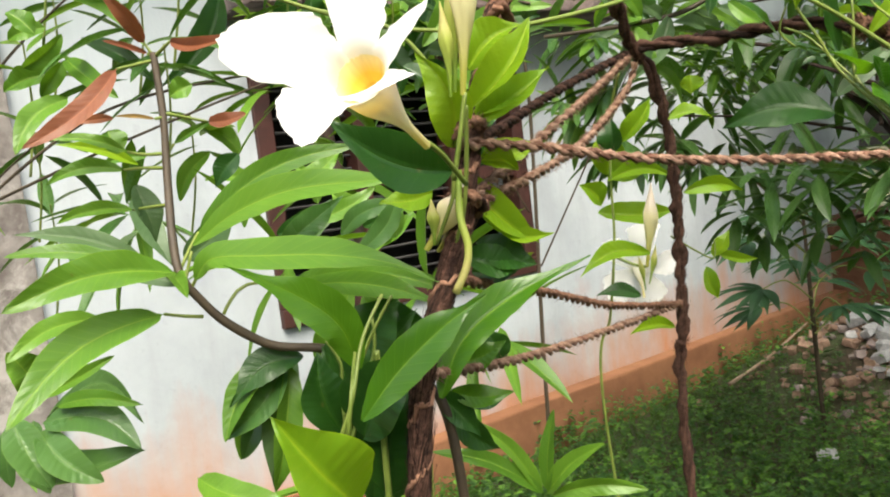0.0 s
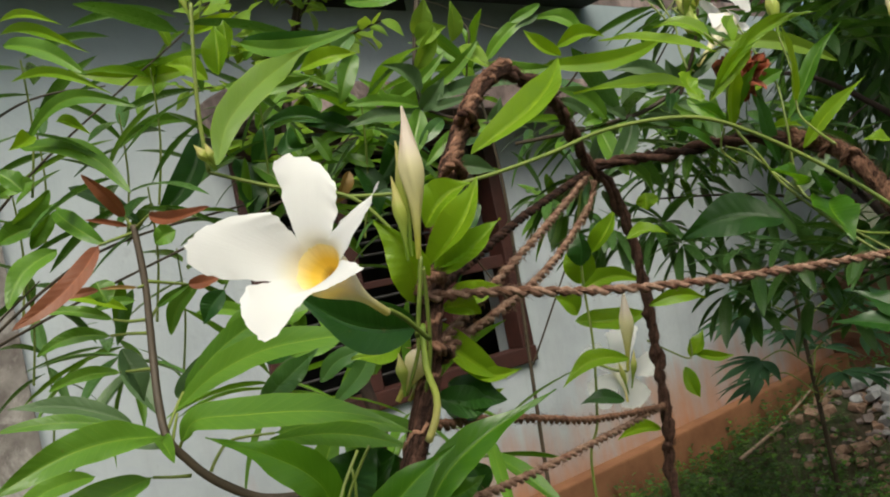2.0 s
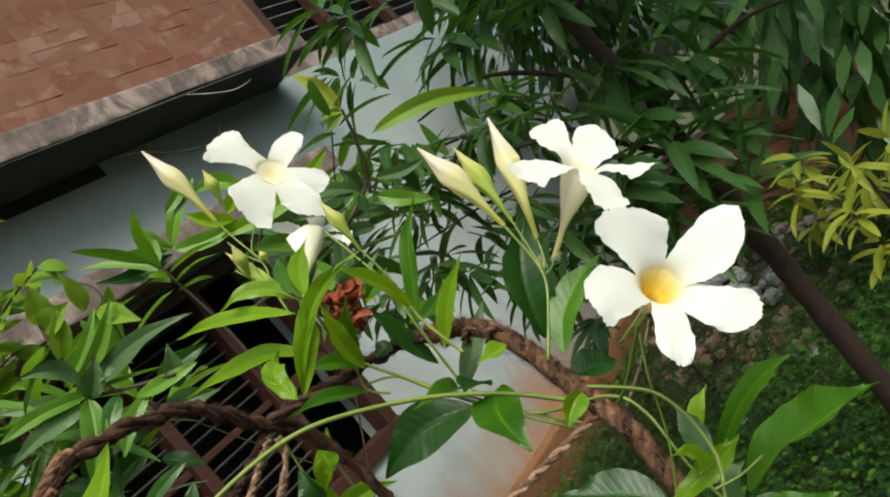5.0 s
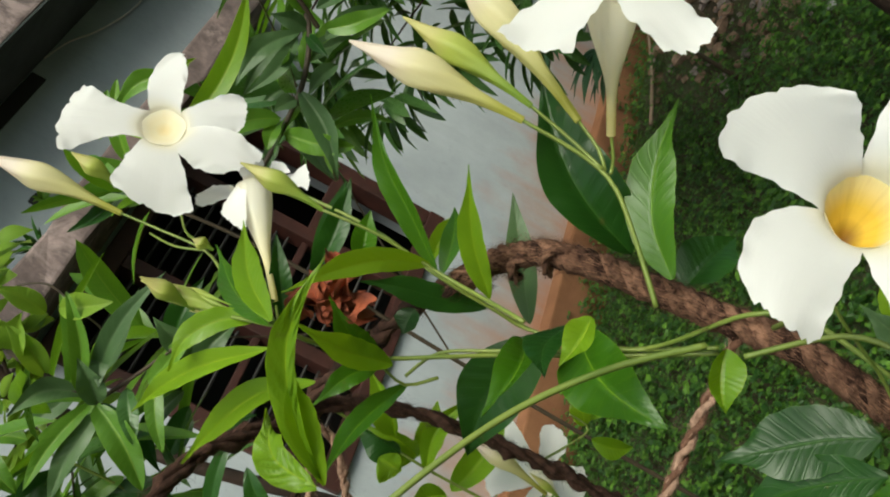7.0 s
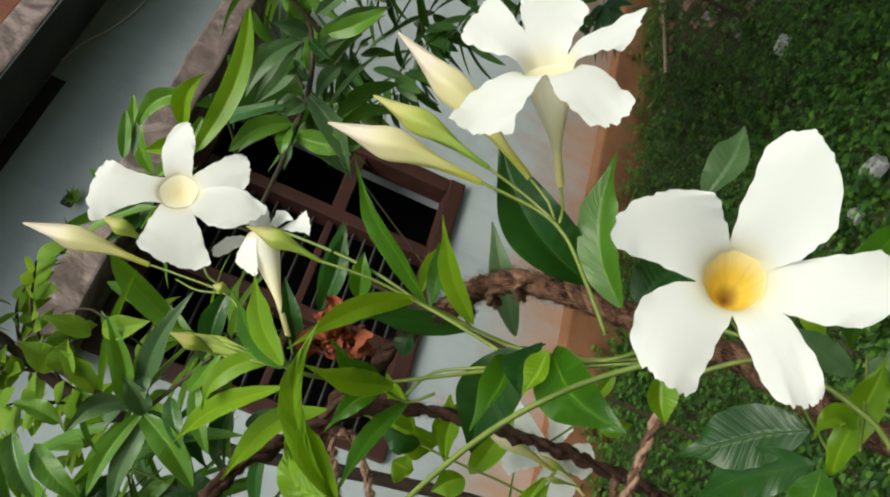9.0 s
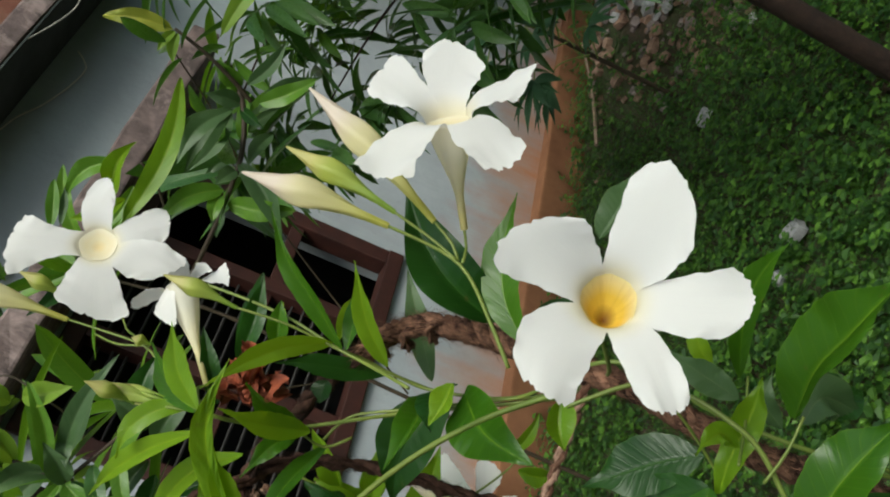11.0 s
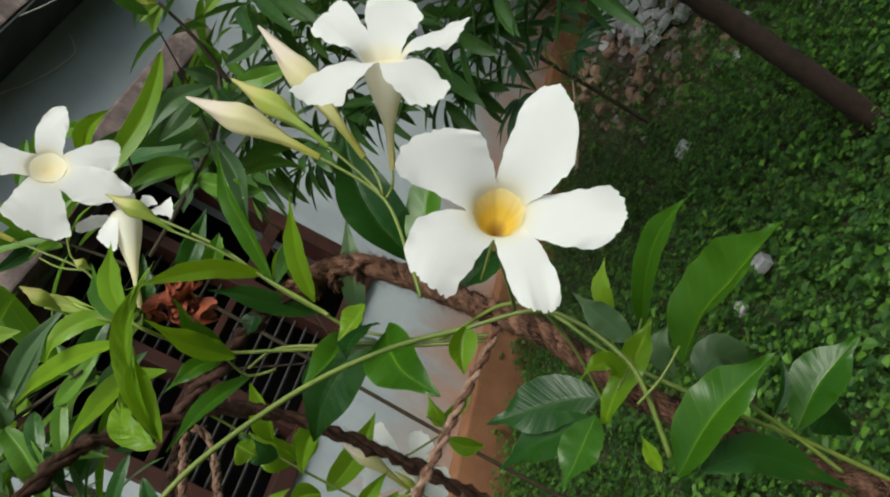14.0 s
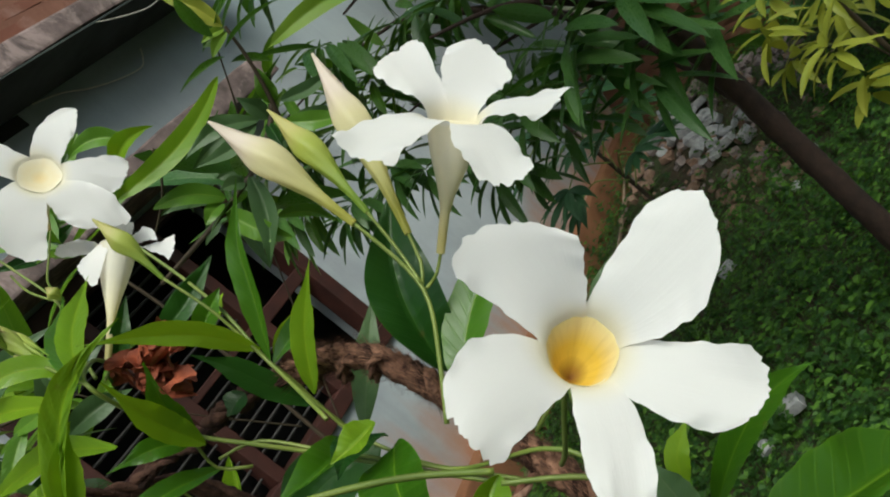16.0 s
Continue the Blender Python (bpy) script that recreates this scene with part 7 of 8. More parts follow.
leaf(shrub, (-0.291, 0.840, 1.434), (-0.338, 0.840, 1.432), 0.013, (-0.01, -0.96, 0.29), 0.06, 0.05, mango)
leaf(shrub, (-0.185, 0.840, 1.310), (-0.109, 0.820, 1.358), 0.026, (-0.34, -0.93, 0.15), 0.06, 0.05, pale)
leaf(shrub, (-0.104, 0.840, 1.299), (-0.044, 0.840, 1.355), 0.023, (-0.23, -0.94, 0.25), 0.06, 0.05, mango)
leaf(shrub, (-0.077, 0.840, 1.316), (-0.035, 0.840, 1.347), 0.019, (-0.21, -0.93, 0.29), 0.06, 0.05, mango)
leaf(shrub, (-0.270, 0.840, 1.329), (-0.202, 0.820, 1.381), 0.032, (-0.30, -0.95, 0.03), 0.06, 0.1, pale)
leaf(shrub, (-0.198, 0.950, 1.391), (-0.268, 0.950, 1.408), 0.020, (0.09, -0.92, 0.39), 0.06, 0.1, mango)
leaf(shrub, (-0.196, 0.950, 1.337), (-0.129, 0.950, 1.370), 0.024, (-0.14, -0.95, 0.28), 0.06, 0.1, dark)
leaf(shrub, (-0.249, 1.060, 1.440), (-0.294, 1.060, 1.479), 0.029, (0.30, -0.89, 0.35), 0.06, 0.1, mango)
leaf(shrub, (-0.285, 1.060, 1.447), (-0.333, 1.060, 1.390), 0.027, (-0.09, -0.99, 0.08), 0.06, 0.1, mango)
leaf(shrub, (-0.132, 0.980, 1.376), (-0.071, 0.980, 1.335), 0.028, (0.24, -0.90, 0.36), 0.06, 0.1, mango)
leaf(shrub, (-0.152, 0.750, 1.407), (-0.185, 0.750, 1.355), 0.022, (-0.14, -0.99, 0.09), 0.06, 0.1, mango)
leaf(shrub, (-0.134, 0.720, 1.385), (-0.086, 0.720, 1.413), 0.021, (-0.12, -0.97, 0.21), 0.06, 0.1, mango)
leaf(shrub, (-0.121, 0.700, 1.355), (-0.060, 0.700, 1.376), 0.018, (-0.10, -0.95, 0.30), 0.06, 0.1, mango)
leaf(shrub, (-0.112, 0.720, 1.368), (-0.127, 0.720, 1.404), 0.018, (0.43, -0.88, 0.18), 0.06, 0.1, mango)
leaf(shrub, (-0.039, 0.550, 1.341), (-0.051, 0.550, 1.365), 0.020, (0.37, -0.91, 0.18), 0.06, 0.1, mango)
leaf(shrub, (-0.060, 0.550, 1.351), (-0.028, 0.550, 1.366), 0.016, (-0.14, -0.94, 0.31), 0.06, 0.1, dark)
leaf(shrub, (-0.097, 0.520, 1.270), (-0.069, 0.520, 1.318), 0.023, (-0.26, -0.95, 0.15), 0.04, 0.05, mango)
leaf(shrub, (-0.049, 0.500, 1.269), (-0.061, 0.500, 1.312), 0.026, (0.45, -0.89, 0.12), 0.04, 0.05, mango)
leaf(shrub, (-0.090, 0.500, 1.196), (-0.096, 0.500, 1.254), 0.027, (0.52, -0.85, 0.05), 0.04, 0.05, dark)
leaf(shrub, (-0.067, 0.480, 1.197), (-0.050, 0.480, 1.253), 0.026, (-0.32, -0.94, 0.10), 0.04, 0.05, mango)
leaf(shrub, (-0.404, 0.850, 1.537), (-0.360, 0.850, 1.565), 0.023, (0.36, -0.74, -0.57), 0.04, 0.05, mango)
leaf(shrub, (-0.387, 0.850, 1.569), (-0.412, 0.850, 1.594), 0.025, (0.35, -0.87, 0.34), 0.04, 0.05, mango)
leaf(shrub, (-0.220, 0.780, 1.490), (-0.242, 0.780, 1.482), 0.024, (-0.04, -0.99, 0.12), 0.04, 0.05, mango)
leaf(shrub, (-0.292, 0.750, 1.455), (-0.285, 0.750, 1.434), 0.029, (0.59, -0.79, 0.19), 0.04, 0.05, mango)
leaf(shrub, (-0.203, 0.850, 1.427), (-0.231, 0.850, 1.396), 0.025, (-0.10, -0.99, 0.09), 0.04, 0.05, dark)
leaf(shrub, (0.006, 1.050, 1.628), (0.086, 1.050, 1.679), 0.016, (-0.05, -1.00, 0.07), 0.06, 0.08, mango)
leaf(shrub, (0.014, 1.050, 1.611), (0.122, 1.050, 1.618), 0.016, (-0.02, -0.97, 0.25), 0.06, 0.08, pale)
leaf(shrub, (0.005, 1.050, 1.600), (-0.031, 1.030, 1.662), 0.013, (0.61, -0.79, 0.10), 0.06, 0.1, mango)
leaf(shrub, (-0.006, 1.030, 1.612), (-0.103, 1.000, 1.609), 0.021, (0.28, -0.92, 0.27), 0.06, 0.08, mango)
leaf(shrub, (-0.001, 1.030, 1.602), (-0.122, 0.980, 1.565), 0.018, (0.29, -0.91, 0.29), 0.06, 0.05, mango)
leaf(shrub, (0.013, 1.030, 1.593), (-0.035, 1.000, 1.518), 0.031, (0.15, -0.95, 0.28), 0.06, -0.08, dark)
leaf(shrub, (0.014, 1.050, 1.555), (-0.032, 1.050, 1.514), 0.018, (-0.08, -0.99, 0.08), 0.06, 0.05, dark)
leaf(shrub, (-0.029, 1.000, 1.541), (-0.082, 1.000, 1.564), 0.018, (0.20, -0.87, 0.46), 0.06, 0.05, mango)
leaf(shrub, (-0.131, 1.100, 1.685), (-0.180, 1.100, 1.637), 0.036, (0.05, -1.00, -0.05), 0.06, 0.05, mango)
leaf(shrub, (-0.100, 1.100, 1.731), (-0.158, 1.100, 1.687), 0.020, (0.42, -0.73, -0.54), 0.06, 0.05, mango)
leaf(shrub, (-0.140, 1.100, 1.768), (-0.178, 1.100, 1.732), 0.024, (0.08, -0.99, -0.09), 0.06, 0.05, mango)
leaf(shrub, (-0.112, 0.900, 1.589), (-0.095, 0.900, 1.566), 0.029, (0.06, -1.00, 0.04), 0.06, 0.5, dark)
leaf(shrub, (-0.076, 0.800, 1.624), (-0.015, 0.800, 1.629), 0.020, (-0.01, -0.98, 0.18), 0.06, -0.05, fresh)
leaf(shrub, (-0.016, 0.700, 1.647), (0.033, 0.700, 1.643), 0.022, (0.02, -0.98, 0.21), 0.06, 0.05, mango)
leaf(shrub, (-0.003, 0.800, 1.467), (0.061, 0.800, 1.458), 0.026, (0.08, -0.85, 0.51), 0.06, 0.05, mango)
leaf(shrub, (-0.058, 0.950, 1.537), (-0.081, 0.950, 1.502), 0.020, (0.54, -0.75, -0.38), 0.06, 0.05, redgreen)
leaf(shrub, (0.076, 0.900, 1.481), (-0.003, 0.900, 1.456), 0.015, (-0.10, -0.95, 0.31), 0.06, 0.05, dark)
leaf(shrub, (0.076, 0.850, 1.462), (0.039, 0.850, 1.407), 0.018, (-0.10, -0.99, 0.07), 0.06, 0.05, dark)
leaf(shrub, (-0.052, 1.100, 1.597), (-0.104, 1.100, 1.546), 0.021, (-0.03, -1.00, 0.03), 0.06, 0.05, pale)
leaf(shrub, (-0.097, 1.150, 1.653), (-0.117, 1.150, 1.695), 0.023, (0.57, -0.78, 0.26), 0.06, 0.05, mango)
leaf(shrub, (-0.083, 1.150, 1.688), (-0.079, 1.150, 1.745), 0.026, (0.68, -0.74, -0.04), 0.06, 0.05, mango)
leaf(shrub, (0.037, 1.100, 1.533), (-0.028, 1.100, 1.545), 0.024, (0.08, -0.91, 0.40), 0.06, 0.05, pale)
leaf(shrub, (0.044, 1.000, 1.498), (0.075, 1.000, 1.462), 0.021, (0.45, -0.81, 0.38), 0.06, 0.05, dark)
leaf(shrub, (-0.029, 0.900, 1.500), (0.008, 0.900, 1.472), 0.020, (0.38, -0.78, 0.50), 0.06, 0.05, dark)
leaf(shrub, (-0.077, 0.950, 1.552), (-0.093, 0.950, 1.586), 0.016, (0.07, -1.00, 0.03), 0.06, 0.05, mango)
leaf(shrub, (0.039, 0.800, 1.427), (0.036, 0.800, 1.385), 0.019, (0.68, -0.73, -0.05), 0.06, 0.05, dark)
tube("twig", [(0.059, 0.950, 1.719), (0.047, 0.950, 1.672), (0.040, 0.950, 1.632), (0.039, 0.950, 1.592)], 0.0035, 0.0028, stem_brown, shrub, "", 6)
tube("twig", [(0.039, 0.950, 1.592), (0.073, 0.950, 1.574), (0.117, 0.930, 1.554)], 0.0022, 0.0016, stem_brown, shrub, "", 6)
tube("twig", [(0.099, 0.950, 1.693), (0.111, 0.950, 1.671), (0.103, 0.950, 1.641), (0.091, 0.950, 1.609), (0.041, 0.950, 1.591)], 0.001, 0.0014, stem_brown, shrub, "", 6)
leaf(shrub, (0.037, 0.950, 1.592), (-0.006, 0.930, 1.522), 0.030, (0.36, -0.89, 0.26), 0.06, -0.06, mango)
leaf(shrub, (0.040, 0.950, 1.608), (0.117, 0.930, 1.653), 0.018, (0.31, -0.94, 0.18), 0.06, 0.08, mango)
leaf(shrub, (0.038, 0.950, 1.594), (-0.047, 0.930, 1.608), 0.018, (0.39, -0.90, 0.22), 0.06, 0.04, mango)
leaf(shrub, (0.036, 0.950, 1.585), (-0.052, 0.930, 1.584), 0.022, (0.39, -0.89, 0.23), 0.06, 0.04, pale)
leaf(shrub, (0.041, 0.950, 1.602), (0.003, 0.930, 1.647), 0.022, (0.36, -0.91, 0.19), 0.06, 0.18, pale)
leaf(shrub, (0.044, 0.950, 1.598), (0.169, 0.930, 1.591), 0.020, (0.27, -0.94, 0.22), 0.06, -0.06, pale)
leaf(shrub, (0.083, 0.950, 1.606), (0.057, 0.930, 1.593), 0.016, (0.31, -0.93, 0.21), 0.06, 0.05, pale)
leaf(shrub, (0.072, 0.950, 1.562), (0.141, 0.930, 1.549), 0.018, (0.27, -0.93, 0.26), 0.06, 0.05, mango)
leaf(shrub, (0.085, 0.950, 1.559), (0.030, 0.930, 1.522), 0.018, (0.32, -0.91, 0.28), 0.06, 0.05, mango)
leaf(shrub, (0.061, 0.950, 1.575), (0.026, 0.930, 1.547), 0.020, (0.34, -0.91, 0.26), 0.06, 0.0, mango_far)
leaf(shrub, (0.038, 0.950, 1.590), (0.071, 0.930, 1.620), 0.024, (0.33, -0.92, 0.21), 0.06, 0.05, pale)
leaf(shrub, (0.041, 0.950, 1.638), (0.073, 0.930, 1.684), 0.022, (0.33, -0.93, 0.15), 0.06, 0.05, lime)
leaf(shrub, (0.047, 0.950, 1.672), (0.085, 0.930, 1.676), 0.030, (0.32, -0.94, 0.13), 0.06, 0.05, lime)
leaf(shrub, (0.048, 0.950, 1.678), (0.066, 0.930, 1.714), 0.026, (0.33, -0.94, 0.11), 0.06, 0.05, lime)
leaf(shrub, (0.098, 0.950, 1.655), (0.127, 0.930, 1.616), 0.024, (0.27, -0.95, 0.17), 0.06, 0.05, lime)
leaf(shrub, (0.089, 0.950, 1.662), (0.095, 0.930, 1.705), 0.020, (0.29, -0.95, 0.12), 0.06, 0.05, lime)
leaf(shrub, (-0.025, 0.950, 1.671), (-0.051, 0.930, 1.611), 0.026, (0.42, -0.89, 0.17), 0.06, 0.06, mango)
leaf(shrub, (-0.022, 0.950, 1.693), (-0.065, 0.930, 1.648), 0.024, (0.43, -0.89, 0.14), 0.06, 0.06, mango_far)
leaf(shrub, (0.110, 0.950, 1.542), (0.130, 0.930, 1.583), 0.022, (0.26, -0.93, 0.25), 0.06, 0.0, pale)

# young shoot before the sunshade
shrub2 = mango_tree("mango_shrub", (0.12, 1.50, 0.0), [(0.12, 1.50, 0.0), (0.14, 1.5, 0.9), (0.17, 1.48, 1.5), (0.155, 1.46, 1.73)],
                    [[(0.16, 1.5, 1.2), (0.30, 1.46, 1.45), (0.40, 1.43, 1.62)], [(0.15, 1.5, 1.3), (0.05, 1.42, 1.5), (0.0, 1.40, 1.62)], [(0.40, 1.43, 1.60), (0.45, 1.40, 1.66), (0.50, 1.30, 1.74)]],
                    "slender mango shrub growing before the window", "shrub", 0.0045, stem_brown)
for i, (p, d, k, ln) in enumerate((((0.155, 1.46, 1.75), (0.1, -0.1, 1), 10, 0.13), ((0.40, 1.43, 1.62), (0.3, -0.2, 1), 11, 0.18), ((0.0, 1.40, 1.62), (-0.2, -0.2, 1), 11, 0.20),
                                   ((0.50, 1.30, 1.74), (0.3, -0.1, 0.9), 6, 0.10))):
    shoot(shrub2, p, d, k, ln, ln * 0.19, mango_far if i % 2 else mango, 150 + i, 0.5)
leaf(shrub2, (0.381, 1.430, 1.595), (0.309, 1.400, 1.488), 0.031, (-0.17, -0.91, 0.37), 0.06, 0.06, pale)
leaf(shrub2, (0.343, 1.430, 1.601), (0.271, 1.400, 1.652), 0.027, (0.42, -0.91, 0.06), 0.06, 0.1, pale)
leaf(shrub2, (0.374, 1.450, 1.531), (0.428, 1.450, 1.455), 0.024, (0.26, -0.95, 0.18), 0.06, -0.1, mango)
leaf(shrub2, (0.407, 1.450, 1.600), (0.355, 1.450, 1.633), 0.022, (0.14, -0.96, 0.23), 0.06, 0.05, pale)
leaf(shrub2, (0.417, 1.450, 1.600), (0.429, 1.450, 1.673), 0.028, (-0.39, -0.92, 0.06), 0.06, -0.05, pale)
leaf(shrub2, (0.426, 1.450, 1.601), (0.499, 1.450, 1.621), 0.024, (-0.08, -0.95, 0.30), 0.06, -0.05, mango)
leaf(shrub2, (0.442, 1.450, 1.606), (0.512, 1.450, 1.554), 0.034, (0.15, -0.97, 0.20), 0.06, -0.05, pale)
leaf(shrub2, (0.326, 1.430, 1.596), (0.278, 1.430, 1.580), 0.022, (-0.09, -0.96, 0.28), 0.06, -0.05, pale)
leaf(shrub2, (0.458, 1.450, 1.611), (0.543, 1.450, 1.567), 0.024, (0.11, -0.97, 0.22), 0.06, -0.05, mango)
leaf(shrub2, (0.354, 1.440, 1.595), (0.337, 1.420, 1.551), 0.037, (-0.18, -0.87, 0.46), 0.06, -0.05, mango)
leaf(shrub2, (0.187, 1.500, 1.761), (0.095, 1.500, 1.810), 0.025, (0.06, -0.99, 0.11), 0.06, -0.05, mango)
leaf(shrub2, (0.187, 1.500, 1.761), (0.289, 1.500, 1.833), 0.030, (-0.12, -0.98, 0.17), 0.06, -0.05, mango)
leaf(shrub2, (0.186, 1.500, 1.756), (0.156, 1.500, 1.832), 0.023, (0.19, -0.98, 0.07), 0.06, -0.05, mango)
leaf(shrub2, (0.186, 1.500, 1.756), (0.301, 1.500, 1.728), 0.034, (0.03, -0.99, 0.12), 0.06, 0.1, mango)
leaf(shrub2, (0.181, 1.500, 1.751), (0.057, 1.500, 1.791), 0.030, (0.04, -0.99, 0.12), 0.06, -0.12, dark)
leaf(shrub2, (0.280, 1.300, 1.715), (0.359, 1.300, 1.717), 0.030, (-0.00, -0.99, 0.13), 0.06, -0.12, fresh)
leaf(shrub2, (0.284, 1.300, 1.699), (0.233, 1.300, 1.753), 0.026, (0.07, -1.00, 0.07), 0.06, -0.12, fresh)
leaf(shrub2, (-0.009, 1.140, 1.633), (0.070, 1.120, 1.677), 0.022, (-0.26, -0.96, 0.03), 0.06, -0.05, mango)
leaf(shrub2, (-0.018, 1.140, 1.631), (-0.085, 1.120, 1.665), 0.022, (0.32, -0.94, 0.09), 0.06, -0.05, pale)
leaf(shrub2, (-0.019, 1.140, 1.628), (-0.061, 1.120, 1.556), 0.029, (-0.04, -0.96, 0.29), 0.06, -0.05, mango)
leaf(shrub2, (-0.014, 1.140, 1.618), (0.087, 1.120, 1.622), 0.022, (-0.20, -0.97, 0.16), 0.06, -0.05, mango)
leaf(shrub2, (0.054, 1.100, 1.535), (0.128, 1.100, 1.517), 0.030, (0.06, -0.97, 0.24), 0.06, -0.05, pale)
leaf(shrub2, (0.070, 1.100, 1.563), (0.152, 1.100, 1.570), 0.030, (-0.02, -0.98, 0.22), 0.06, -0.05, dark)
leaf(shrub2, (0.025, 1.100, 1.520), (-0.038, 1.100, 1.515), 0.030, (-0.02, -0.97, 0.25), 0.06, -0.05, dark)
leaf(shrub2, (-0.071, 1.000, 1.607), (-0.159, 1.000, 1.619), 0.023, (0.02, -0.98, 0.19), 0.06, 0.1, dark)
leaf(shrub2, (-0.105, 1.000, 1.610), (-0.036, 1.000, 1.582), 0.026, (0.09, -0.97, 0.22), 0.06, -0.1, dark)
leaf(shrub2, (-0.052, 1.000, 1.550), (-0.036, 1.000, 1.480), 0.033, (0.41, -0.91, 0.09), 0.06, -0.1, dark)
leaf(shrub2, (-0.195, 1.000, 1.586), (-0.189, 1.000, 1.506), 0.043, (0.56, -0.83, 0.04), 0.06, -0.1, dark)
leaf(shrub2, (-0.178, 1.000, 1.574), (-0.133, 1.000, 1.510), 0.034, (0.36, -0.90, 0.26), 0.06, -0.1, mango)
leaf(shrub2, (-0.142, 0.900, 1.696), (-0.024, 0.900, 1.685), 0.024, (0.01, -1.00, 0.08), 0.06, 0.1, dark)
leaf(shrub2, (-0.175, 0.900, 1.663), (-0.170, 0.900, 1.718), 0.032, (-0.07, -1.00, 0.01), 0.06, 0.05, fresh)
leaf(shrub2, (-0.173, 0.900, 1.649), (-0.075, 0.900, 1.640), 0.021, (0.01, -0.99, 0.13), 0.06, 0.1, mango)
leaf(shrub2, (-0.188, 0.900, 1.660), (-0.231, 0.900, 1.686), 0.025, (0.14, -0.96, 0.23), 0.06, 0.1, fresh)
leaf(shrub2, (0.252, 1.300, 1.691), (0.469, 1.360, 1.709), 0.036, (-0.02, -1.00, 0.06), 0.06, 0.1, fresh, shape="mango", fold=0.35, ruffle=0.02, twist=0.2)
leaf(shrub2, (0.326, 1.300, 1.724), (0.258, 1.320, 1.772), 0.030, (0.04, -0.99, 0.12), 0.06, 0.16, mango)
leaf(shrub2, (0.213, 1.300, 1.768), (0.272, 1.320, 1.794), 0.020, (0.08, -0.99, 0.09), 0.03, 0.03, mango)
leaf(shrub2, (0.221, 1.300, 1.758), (0.269, 1.320, 1.778), 0.012, (0.08, -0.99, 0.10), 0.03, 0.03, pale)
tube("twig", [(0.514, 1.350, 1.660), (0.468, 1.350, 1.617), (0.403, 1.350, 1.591), (0.329, 1.360, 1.585), (0.267, 1.380, 1.586), (0.200, 1.420, 1.591)], 0.0045, 0.0035, stem_brown, shrub2, "", 6)
tube("twig", [(0.336, 1.350, 1.708), (0.325, 1.360, 1.689), (0.295, 1.370, 1.661), (0.251, 1.400, 1.641)], 0.002, 0.0015, stem_brown, shrub2, "", 6)
leaf(shrub2, (0.452, 1.350, 1.633), (0.335, 1.330, 1.678), 0.028, (-0.05, -0.98, 0.19), 0.06, 0.1, pale)
leaf(shrub2, (0.459, 1.350, 1.632), (0.346, 1.330, 1.648), 0.024, (-0.06, -0.98, 0.21), 0.06, 0.06, pale)
leaf(shrub2, (0.391, 1.350, 1.590), (0.310, 1.330, 1.490), 0.034, (-0.01, -0.96, 0.28), 0.06, -0.1, pale)
leaf(shrub2, (0.347, 1.350, 1.593), (0.276, 1.330, 1.654), 0.034, (0.02, -0.98, 0.22), 0.06, 0.1, mango)
leaf(shrub2, (0.446, 1.350, 1.563), (0.388, 1.330, 1.576), 0.024, (-0.07, -0.96, 0.26), 0.06, 0.05, pale)
leaf(shrub2, (0.468, 1.350, 1.594), (0.546, 1.330, 1.532), 0.030, (-0.14, -0.95, 0.26), 0.06, -0.06, pale)
leaf(shrub2, (0.379, 1.350, 1.589), (0.349, 1.330, 1.605), 0.024, (-0.02, -0.97, 0.24), 0.06, 0, pale)
leaf(shrub2, (0.467, 1.350, 1.619), (0.457, 1.330, 1.667), 0.026, (-0.11, -0.97, 0.20), 0.06, 0.05, pale)
leaf(shrub2, (0.338, 1.350, 1.593), (0.302, 1.330, 1.589), 0.026, (0.01, -0.97, 0.24), 0.06, 0.05, mango)
leaf(shrub2, (0.460, 1.350, 1.616), (0.446, 1.330, 1.576), 0.018, (-0.10, -0.97, 0.24), 0.06, 0, dark)
leaf(shrub2, (0.331, 1.350, 1.582), (0.359, 1.330, 1.492), 0.036, (-0.01, -0.96, 0.28), 0.06, 0.06, mango)
leaf(shrub2, (0.488, 1.350, 1.628), (0.505, 1.330, 1.671), 0.030, (-0.13, -0.97, 0.20), 0.06, 0, mango)
tube("twig", [(0.516, 1.300, 1.731), (0.506, 1.310, 1.688), (0.492, 1.330, 1.645), (0.476, 1.350, 1.608)], 0.0022, 0.0035, stem_brown, shrub2, "", 6)
leaf(shrub2, (0.514, 1.300, 1.732), (0.492, 1.300, 1.818), 0.028, (-0.16, -0.98, 0.06), 0.06, 0.06, yellow, shape="mango", ruffle=0.099)
leaf(shrub2, (0.513, 1.300, 1.729), (0.478, 1.300, 1.739), 0.014, (-0.16, -0.98, 0.09), 0.06, 0.06, lime)
leaf(shrub2, (0.512, 1.300, 1.725), (0.471, 1.300, 1.714), 0.016, (-0.15, -0.98, 0.11), 0.06, 0.06, lime)
leaf(shrub2, (0.540, 1.350, 1.681), (0.745, 1.350, 1.612), 0.034, (-0.27, -0.96, 0.07), 0.06, -0.07, lime, shape="mango", fold=0.4, ruffle=0.02)
leaf(shrub2, (0.450, 1.300, 1.621), (0.350, 1.280, 1.656), 0.026, (-0.08, -0.98, 0.17), 0.06, 0.12, pale)
leaf(shrub2, (0.445, 1.300, 1.621), (0.348, 1.280, 1.641), 0.024, (-0.07, -0.98, 0.17), 0.06, -0.1, pale)
leaf(shrub2, (0.491, 1.320, 1.619), (0.568, 1.300, 1.593), 0.022, (-0.18, -0.96, 0.20), 0.06, 0.1, pale)
